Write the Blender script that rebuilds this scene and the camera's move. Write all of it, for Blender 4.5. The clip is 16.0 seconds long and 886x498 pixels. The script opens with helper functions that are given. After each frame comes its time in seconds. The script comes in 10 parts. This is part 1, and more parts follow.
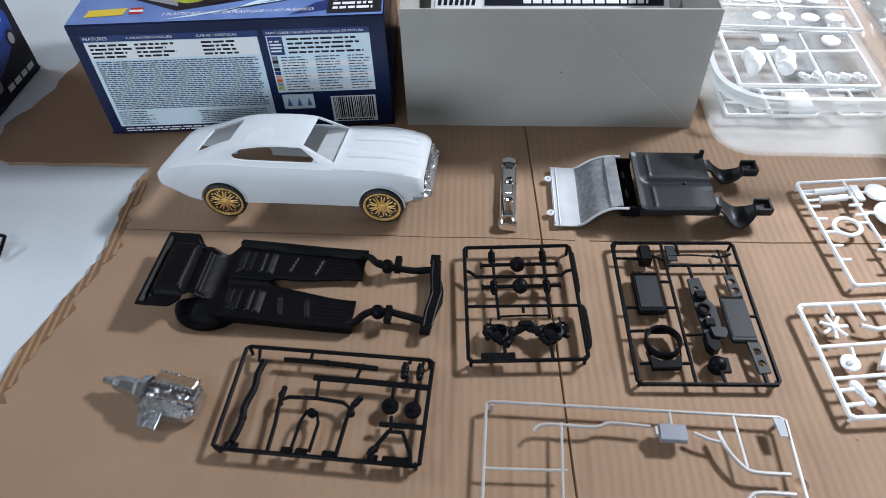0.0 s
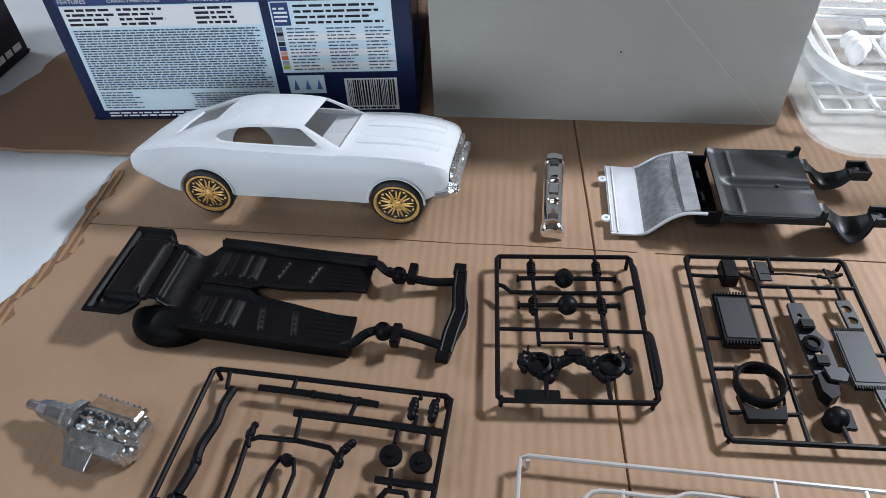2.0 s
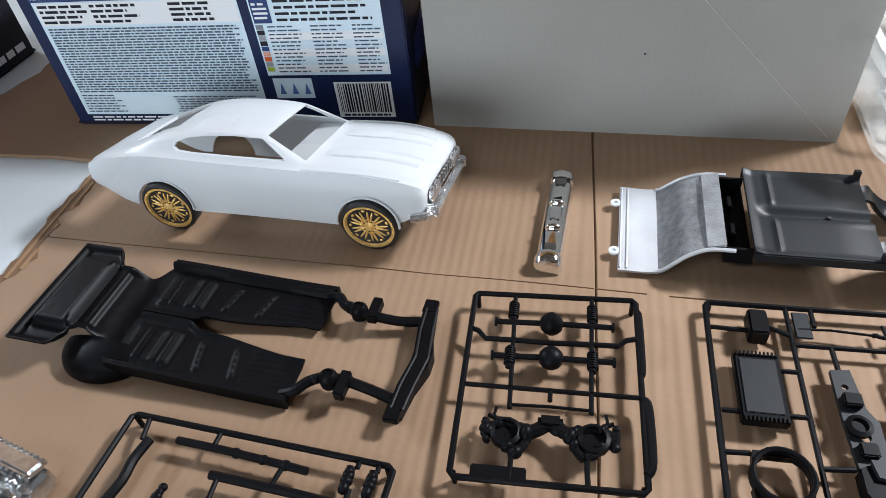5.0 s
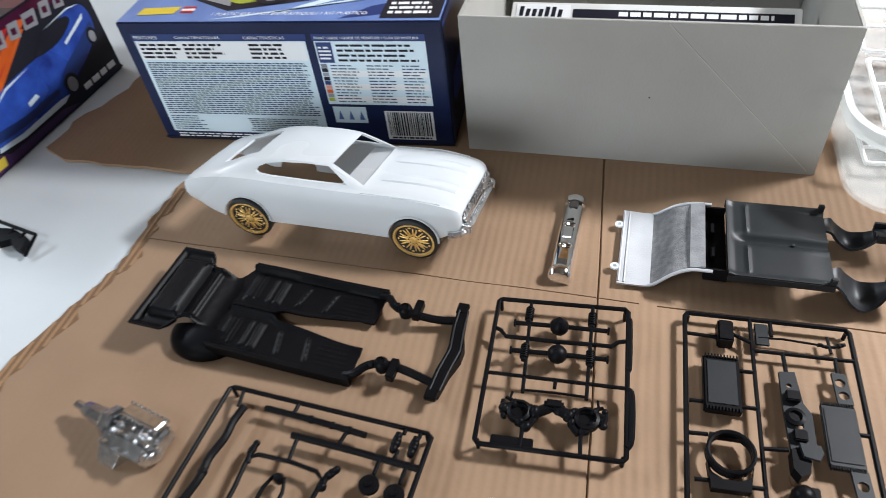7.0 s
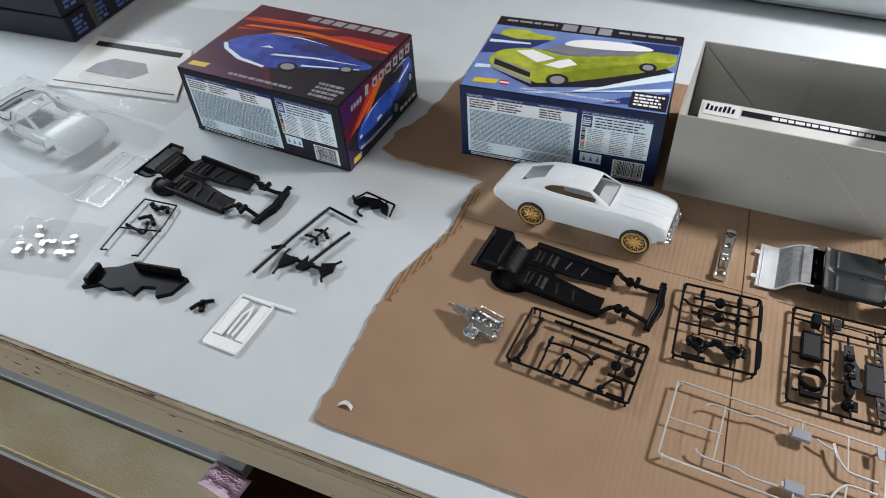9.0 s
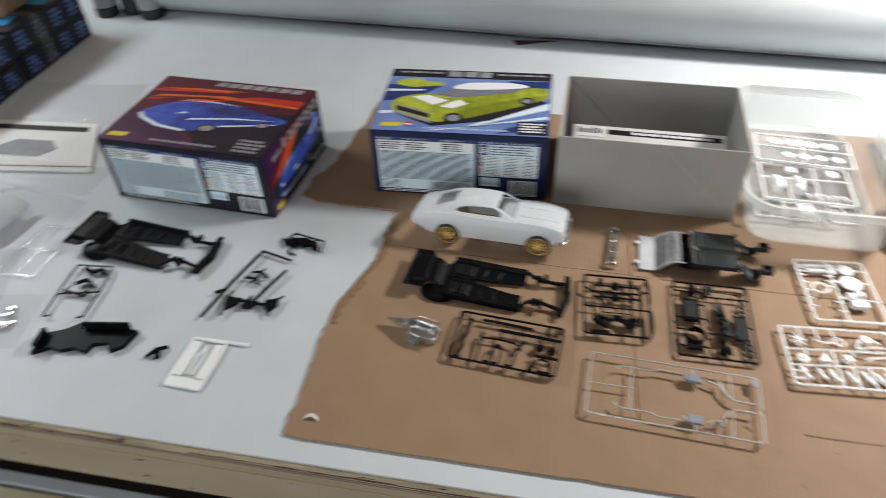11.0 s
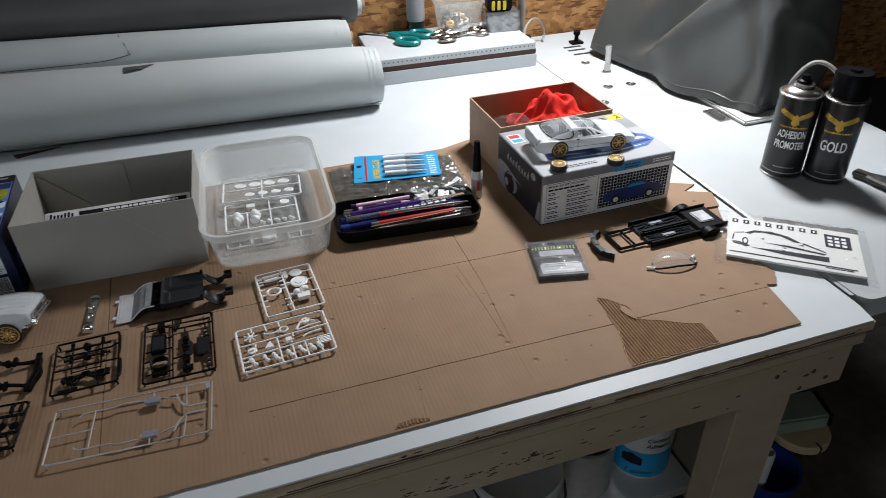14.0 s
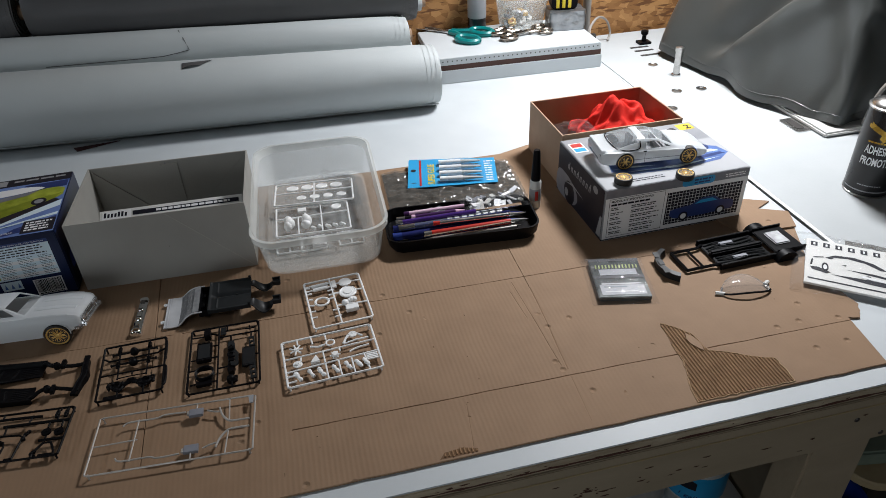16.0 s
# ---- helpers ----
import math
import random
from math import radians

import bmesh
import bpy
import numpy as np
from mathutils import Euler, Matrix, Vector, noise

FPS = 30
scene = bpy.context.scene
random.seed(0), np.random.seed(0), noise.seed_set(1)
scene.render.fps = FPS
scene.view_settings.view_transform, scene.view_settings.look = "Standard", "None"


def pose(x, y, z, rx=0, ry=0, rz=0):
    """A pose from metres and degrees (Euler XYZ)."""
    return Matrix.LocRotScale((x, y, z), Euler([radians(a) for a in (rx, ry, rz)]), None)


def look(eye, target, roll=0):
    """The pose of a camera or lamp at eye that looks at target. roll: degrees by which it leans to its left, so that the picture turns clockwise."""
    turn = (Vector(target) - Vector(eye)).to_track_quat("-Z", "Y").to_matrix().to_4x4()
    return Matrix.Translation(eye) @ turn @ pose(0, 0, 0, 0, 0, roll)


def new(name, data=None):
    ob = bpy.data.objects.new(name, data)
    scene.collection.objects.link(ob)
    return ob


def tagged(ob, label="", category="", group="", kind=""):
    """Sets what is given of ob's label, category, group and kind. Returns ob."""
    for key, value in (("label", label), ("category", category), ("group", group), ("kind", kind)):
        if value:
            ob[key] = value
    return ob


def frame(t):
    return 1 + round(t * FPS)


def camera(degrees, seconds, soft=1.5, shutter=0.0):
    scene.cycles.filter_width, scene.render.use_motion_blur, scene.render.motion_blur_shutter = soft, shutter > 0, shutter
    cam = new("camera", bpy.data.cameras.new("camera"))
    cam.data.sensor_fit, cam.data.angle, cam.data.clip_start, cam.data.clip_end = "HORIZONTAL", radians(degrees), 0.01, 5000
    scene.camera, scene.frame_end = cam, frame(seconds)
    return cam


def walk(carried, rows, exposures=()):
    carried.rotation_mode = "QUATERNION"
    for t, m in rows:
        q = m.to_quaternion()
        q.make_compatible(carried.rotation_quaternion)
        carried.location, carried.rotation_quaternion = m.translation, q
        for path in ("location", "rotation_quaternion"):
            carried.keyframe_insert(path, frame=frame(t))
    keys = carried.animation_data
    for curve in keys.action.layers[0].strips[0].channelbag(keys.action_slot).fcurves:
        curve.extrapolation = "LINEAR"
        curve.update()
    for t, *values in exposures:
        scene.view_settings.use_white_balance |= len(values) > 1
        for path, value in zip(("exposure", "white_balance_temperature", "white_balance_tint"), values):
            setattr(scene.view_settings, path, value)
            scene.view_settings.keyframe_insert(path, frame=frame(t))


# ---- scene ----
cam = camera(65.5, 16.0, soft=0.2, shutter=0.4)
PATH = [
    (0, (0.0231, -0.0266, 0.3615), (-0.0089, 0.6400, -0.3832), -2.18),
    (0.5, (0.0367, 0.0016, 0.3258), (-0.0148, 0.6896, -0.3981), -2.35),
    (1, (0.0347, 0.0213, 0.2965), (-0.0252, 0.7233, -0.4131), -2.66),
    (1.5, (0.0251, 0.0244, 0.2811), (-0.0503, 0.7277, -0.4258), -3.25),
    (2, (0.0242, 0.0238, 0.2779), (-0.0582, 0.7310, -0.4243), -3.15),
    (2.5, (0.0399, 0.0345, 0.2701), (-0.0503, 0.7318, -0.4409), -3.45),
    (3, (0.0451, 0.0381, 0.2620), (-0.0652, 0.7384, -0.4433), -3.70),
    (3.5, (0.0491, 0.0423, 0.2594), (-0.0840, 0.7495, -0.4350), -3.89),
    (4, (0.0537, 0.0630, 0.2517), (-0.1062, 0.7605, -0.4469), -5.62),
    (4.2, (0.0594, 0.0736, 0.2468), (-0.1171, 0.7713, -0.4475), -7.04),
    (6.3, (0.0706, 0.0791, 0.2492), (-0.1251, 0.7742, -0.4426), -6.46),
    (6.5, (0.0746, 0.0709, 0.2635), (-0.1271, 0.7616, -0.4310), -7.07),
    (7, (0.0764, 0.0393, 0.3145), (-0.1466, 0.7047, -0.3980), -8.09),
    (7.5, (0.0795, -0.0116, 0.3887), (-0.1650, 0.6199, -0.3471), -8.36),
    (8, (0.0728, -0.0865, 0.4454), (-0.1787, 0.5501, -0.2837), -6.10),
    (8.5, (0.0356, -0.1647, 0.4906), (-0.2448, 0.4599, -0.2383), -4.61),
    (8.7, (0.0168, -0.1886, 0.5132), (-0.2842, 0.4343, -0.2089), -4.78),
    (10.8, (-0.0305, -0.3067, 0.5835), (-0.2677, 0.4026, -0.0803), -3.54),
    (11, (-0.0123, -0.3196, 0.5797), (-0.1748, 0.4116, -0.0828), -2.65),
    (11.5, (0.0317, -0.3470, 0.5691), (0.0080, 0.4147, -0.0783), -1.68),
    (12, (0.1127, -0.3805, 0.5691), (0.1688, 0.3985, -0.0554), -2.01),
    (12.5, (0.1946, -0.4269, 0.5703), (0.3290, 0.3707, -0.0178), -1.72),
    (13, (0.2354, -0.4463, 0.5708), (0.4239, 0.3468, -0.0083), -1.55),
    (13.5, (0.2587, -0.4551, 0.5716), (0.4689, 0.3365, -0.0021), -1.86),
    (14, (0.2857, -0.4667, 0.5713), (0.5331, 0.3240, 0.0112), -1.69),
    (14.5, (0.3165, -0.4729, 0.5674), (0.5733, 0.3198, 0.0144), -1.62),
    (15, (0.3332, -0.4571, 0.5665), (0.5758, 0.3352, 0.0067), -1.45),
    (15.5, (0.3085, -0.4277, 0.5729), (0.4839, 0.3766, 0.0051), -2.36),
    (16, (0.2956, -0.4171, 0.5749), (0.4701, 0.3864, 0.0057), -2.42),
]
EXPOSURES = [(0, 0.40, 5850, 10), (2, 0.50, 5930, 10), (4, 0.66, 6030, 10), (7, 0.70, 6280, 10), (8.5, 0.42, 6400, 10), (11, 0.24, 6780, 10), (11.5, -0.25, 6500, 10), (12, -0.52, 6280, 10), (12.8, -0.86, 6300, 10), (14, -1.03, 6400, 10), (16, -1.09, 6400, 10)]
walk(cam, [(t, look(eye, target, roll)) for t, eye, target, roll in PATH], EXPOSURES)

# ---- world and lights ----
world = bpy.data.worlds.new("world")
scene.world = world
world.use_nodes = True
wn = world.node_tree.nodes["Background"]
wn.inputs[0].default_value = (0.75, 0.85, 1.0, 1)
wn.inputs[1].default_value = 0.02


def area_lamp(name, eye, target, sx, sy, watts, color):
    data = bpy.data.lights.new(name, "AREA")
    data.shape, data.size, data.size_y, data.energy, data.color = "RECTANGLE", sx, sy, watts, color
    ob = new(name, data)
    ob.matrix_world = look(eye, target)
    return ob


shop = area_lamp("shop_lamp", (1.20, 0.92, 1.05), (0.98, 0.66, 0), 0.32, 0.14, 27, (0.98, 0.985, 1.0))
shop.data.spread = math.radians(112)
area_lamp("end_lamp", (-1.95, 0.86, 1.05), (-1.2, 0.6, 0), 1.0, 0.12, 20, (0.84, 0.93, 1.0))
# added broad fill with no lamp seen, brightens faces turned to the front
area_lamp("front_fill", (-0.55, -2.1, 0.22), (0.05, 0.4, -0.15), 2.3, 0.9, 32, (0.88, 0.95, 1.0))
# added overhead fill without a known fixture, lifts the tray front
area_lamp("overhead_fill", (-0.50, -0.80, 1.42), (-0.05, 0.45, 0.05), 1.3, 0.2, 4.5, (0.90, 0.96, 1.0))


# ---- materials ----
def mat(name, c1, c2=None, scale=60.0, rough=0.5, metal=0.0, bump=0.0, bscale=400.0, spec=0.5, coat=0.0, clear=0.0, rand=0.0, stretch=(1, 1, 1), sheen=0.0, thin=0.0):
    m = bpy.data.materials.new(name)
    m.use_nodes = True
    nt = m.node_tree
    p = nt.nodes["Principled BSDF"]
    p.inputs["Roughness"].default_value = rough
    p.inputs["Metallic"].default_value = metal
    p.inputs["Specular IOR Level"].default_value = spec
    p.inputs["Coat Weight"].default_value = coat
    p.inputs["Sheen Weight"].default_value = sheen
    c2 = c2 or tuple(v * 0.86 for v in c1)
    tc = nt.nodes.new("ShaderNodeTexCoord")
    mp = nt.nodes.new("ShaderNodeMapping")
    mp.inputs["Scale"].default_value = stretch
    nt.links.new(tc.outputs["Object"], mp.inputs[0])
    n1 = nt.nodes.new("ShaderNodeTexNoise")
    n1.inputs["Scale"].default_value, n1.inputs["Detail"].default_value = scale, 5
    n2 = nt.nodes.new("ShaderNodeTexNoise")
    n2.inputs["Scale"].default_value, n2.inputs["Detail"].default_value = scale * 0.12, 3
    for n in (n1, n2):
        nt.links.new(mp.outputs[0], n.inputs["Vector"])
    add = nt.nodes.new("ShaderNodeMath")
    add.operation = "MULTIPLY_ADD"
    add.inputs[1].default_value = 0.5
    half = nt.nodes.new("ShaderNodeMath")
    half.operation = "MULTIPLY"
    half.inputs[1].default_value = 0.5
    nt.links.new(n2.outputs["Fac"], half.inputs[0])
    nt.links.new(n1.outputs["Fac"], add.inputs[0])
    nt.links.new(half.outputs[0], add.inputs[2])
    fac = add.outputs[0]
    if rand:
        oi = nt.nodes.new("ShaderNodeObjectInfo")
        more = nt.nodes.new("ShaderNodeMath")
        more.operation = "MULTIPLY_ADD"
        more.inputs[1].default_value = rand
        nt.links.new(oi.outputs["Random"], more.inputs[0])
        nt.links.new(fac, more.inputs[2])
        fac = more.outputs[0]
    ramp = nt.nodes.new("ShaderNodeValToRGB")
    ramp.color_ramp.elements[0].position, ramp.color_ramp.elements[1].position = 0.34, 0.66
    ramp.color_ramp.elements[0].color, ramp.color_ramp.elements[1].color = (*c2, 1), (*c1, 1)
    nt.links.new(fac, ramp.inputs[0])
    nt.links.new(ramp.outputs[0], p.inputs["Base Color"])
    rr = nt.nodes.new("ShaderNodeMapRange")
    rr.inputs["To Min"].default_value, rr.inputs["To Max"].default_value = max(rough - 0.07, 0.02), min(rough + 0.07, 1)
    nt.links.new(n2.outputs["Fac"], rr.inputs[0])
    nt.links.new(rr.outputs[0], p.inputs["Roughness"])
    if bump:
        n3 = nt.nodes.new("ShaderNodeTexNoise")
        n3.inputs["Scale"].default_value, n3.inputs["Detail"].default_value = bscale, 4
        nt.links.new(mp.outputs[0], n3.inputs["Vector"])
        b = nt.nodes.new("ShaderNodeBump")
        b.inputs["Strength"].default_value, b.inputs["Distance"].default_value = bump, 0.002
        nt.links.new(n3.outputs["Fac"], b.inputs["Height"])
        nt.links.new(b.outputs[0], p.inputs["Normal"])
    if thin:
        tr = nt.nodes.new("ShaderNodeBsdfTranslucent")
        tr.inputs[0].default_value = (*c1, 1)
        both = nt.nodes.new("ShaderNodeMixShader")
        both.inputs[0].default_value = thin
        nt.links.new(p.outputs[0], both.inputs[1])
        nt.links.new(tr.outputs[0], both.inputs[2])
        nt.links.new(both.outputs[0], nt.nodes["Material Output"].inputs[0])
    if clear:
        t = nt.nodes.new("ShaderNodeBsdfTransparent")
        mix = nt.nodes.new("ShaderNodeMixShader")
        mix.inputs[0].default_value = clear
        nt.links.new(p.outputs[0], mix.inputs[1])
        nt.links.new(t.outputs[0], mix.inputs[2])
        nt.links.new(mix.outputs[0], nt.nodes["Material Output"].inputs[0])
    return m


def card_material(name, c1, c2):
    """Brown corrugated board with faint flutes along y."""
    m = mat(name, c1, c2, 25, 0.72, spec=0.25)
    nt = m.node_tree
    tc = nt.nodes.new("ShaderNodeTexCoord")
    sep = nt.nodes.new("ShaderNodeSeparateXYZ")
    nt.links.new(tc.outputs["Object"], sep.inputs[0])

    def op(kind, a, b):
        n = nt.nodes.new("ShaderNodeMath")
        n.operation = kind
        for k, v in enumerate((a, b)):
            if isinstance(v, (int, float)):
                n.inputs[k].default_value = v
            elif v is not None:
                nt.links.new(v, n.inputs[k])
        return n.outputs[0]

    wob = nt.nodes.new("ShaderNodeTexNoise")
    wob.inputs["Scale"].default_value, wob.inputs["Detail"].default_value = 9, 2
    nt.links.new(tc.outputs["Object"], wob.inputs["Vector"])
    shift = op("MULTIPLY", op("SUBTRACT", wob.outputs["Fac"], 0.5), 0.006)
    px = op("ADD", sep.outputs[0], shift)
    height = op("MULTIPLY", op("SINE", op("MULTIPLY", px, 2 * math.pi / 0.0053), None), 0.052)
    patch = nt.nodes.new("ShaderNodeTexNoise")
    patch.inputs["Scale"].default_value = 6
    nt.links.new(tc.outputs["Object"], patch.inputs["Vector"])
    fade = nt.nodes.new("ShaderNodeMapRange")
    fade.inputs["From Min"].default_value, fade.inputs["From Max"].default_value = 0.46, 0.66
    fade.inputs["To Min"].default_value, fade.inputs["To Max"].default_value = 1.15, 0.18
    nt.links.new(sep.outputs[0], fade.inputs[0])
    fade_left = nt.nodes.new("ShaderNodeMapRange")
    fade_left.inputs["From Min"].default_value, fade_left.inputs["From Max"].default_value = -0.16, 0.0
    fade_left.inputs["To Min"].default_value, fade_left.inputs["To Max"].default_value = 0.35, 1.0
    nt.links.new(sep.outputs[0], fade_left.inputs[0])
    both = op("MULTIPLY", fade.outputs[0], fade_left.outputs[0])
    height = op("MULTIPLY", height, op("MULTIPLY", both, op("MULTIPLY", patch.outputs["Fac"], 2.0)))
    grain = nt.nodes.new("ShaderNodeTexNoise")
    grain.inputs["Scale"].default_value, grain.inputs["Detail"].default_value = 350, 4
    nt.links.new(tc.outputs["Object"], grain.inputs["Vector"])
    height = op("ADD", height, op("MULTIPLY", grain.outputs["Fac"], 0.10))
    dent = nt.nodes.new("ShaderNodeTexNoise")
    dent.inputs["Scale"].default_value = 22
    nt.links.new(tc.outputs["Object"], dent.inputs["Vector"])
    height = op("ADD", height, op("MULTIPLY", dent.outputs["Fac"], 0.9))
    pit = nt.nodes.new("ShaderNodeTexVoronoi")
    pit.voronoi_dimensions = "2D"
    pit.inputs["Scale"].default_value = 24
    nt.links.new(tc.outputs["Object"], pit.inputs["Vector"])
    hollow = op("MAXIMUM", op("SUBTRACT", 1.0, op("DIVIDE", pit.outputs["Distance"], 0.10)), 0.0)
    few = op("MULTIPLY", op("GREATER_THAN", patch.outputs["Fac"], 0.56), op("GREATER_THAN", sep.outputs[0], 0.15))
    height = op("SUBTRACT", height, op("MULTIPLY", op("MULTIPLY", hollow, few), 2.0))
    b = nt.nodes.new("ShaderNodeBump")
    b.inputs["Strength"].default_value, b.inputs["Distance"].default_value = 0.8, 0.0016
    nt.links.new(height, b.inputs["Height"])
    nt.links.new(b.outputs[0], nt.nodes["Principled BSDF"].inputs["Normal"])
    return m


def osb_material(name):
    m = mat(name, (0.34, 0.17, 0.06), (0.20, 0.09, 0.03), 30, 0.7, bump=0.3)
    nt = m.node_tree
    p = nt.nodes["Principled BSDF"]
    tc = nt.nodes.new("ShaderNodeTexCoord")
    warp = nt.nodes.new("ShaderNodeTexNoise")
    warp.inputs["Scale"].default_value = 7
    mixv = nt.nodes.new("ShaderNodeMixRGB")
    mixv.inputs[0].default_value = 0.06
    nt.links.new(tc.outputs["Object"], warp.inputs["Vector"])
    nt.links.new(tc.outputs["Object"], mixv.inputs[1])
    nt.links.new(warp.outputs["Color"], mixv.inputs[2])
    v = nt.nodes.new("ShaderNodeTexVoronoi")
    v.inputs["Scale"].default_value = 78
    mp = nt.nodes.new("ShaderNodeMapping")
    mp.inputs["Scale"].default_value = (0.7, 1, 1.1)
    mp.inputs["Rotation"].default_value = (0, 0.6, 0)
    nt.links.new(mixv.outputs[0], mp.inputs[0])
    nt.links.new(mp.outputs[0], v.inputs["Vector"])
    sep = nt.nodes.new("ShaderNodeSeparateColor")
    nt.links.new(v.outputs["Color"], sep.inputs[0])
    ramp = nt.nodes.new("ShaderNodeValToRGB")
    e = ramp.color_ramp.elements
    e[0].color, e[1].color = (0.26, 0.115, 0.036, 1), (0.54, 0.29, 0.11, 1)
    mid = e.new(0.45)
    mid.color = (0.40, 0.195, 0.066, 1)
    nt.links.new(sep.outputs[0], ramp.inputs[0])
    fleck = nt.nodes.new("ShaderNodeTexNoise")
    fleck.inputs["Scale"].default_value, fleck.inputs["Detail"].default_value = 56, 4
    squeeze = nt.nodes.new("ShaderNodeMapping")
    squeeze.inputs["Scale"].default_value = (0.45, 1, 2.4)
    squeeze.inputs["Rotation"].default_value = (0, -0.5, 0)
    nt.links.new(tc.outputs["Object"], squeeze.inputs[0])
    nt.links.new(squeeze.outputs[0], fleck.inputs["Vector"])
    edge = nt.nodes.new("ShaderNodeMapRange")
    edge.inputs["From Min"].default_value, edge.inputs["From Max"].default_value = 0.56, 0.63
    nt.links.new(fleck.outputs["Fac"], edge.inputs[0])
    shade = nt.nodes.new("ShaderNodeMixRGB")
    shade.inputs[2].default_value = (0.16, 0.065, 0.02, 1)
    nt.links.new(edge.outputs[0], shade.inputs[0])
    nt.links.new(ramp.outputs[0], shade.inputs[1])
    nt.links.new(shade.outputs[0], p.inputs["Base Color"])
    return m


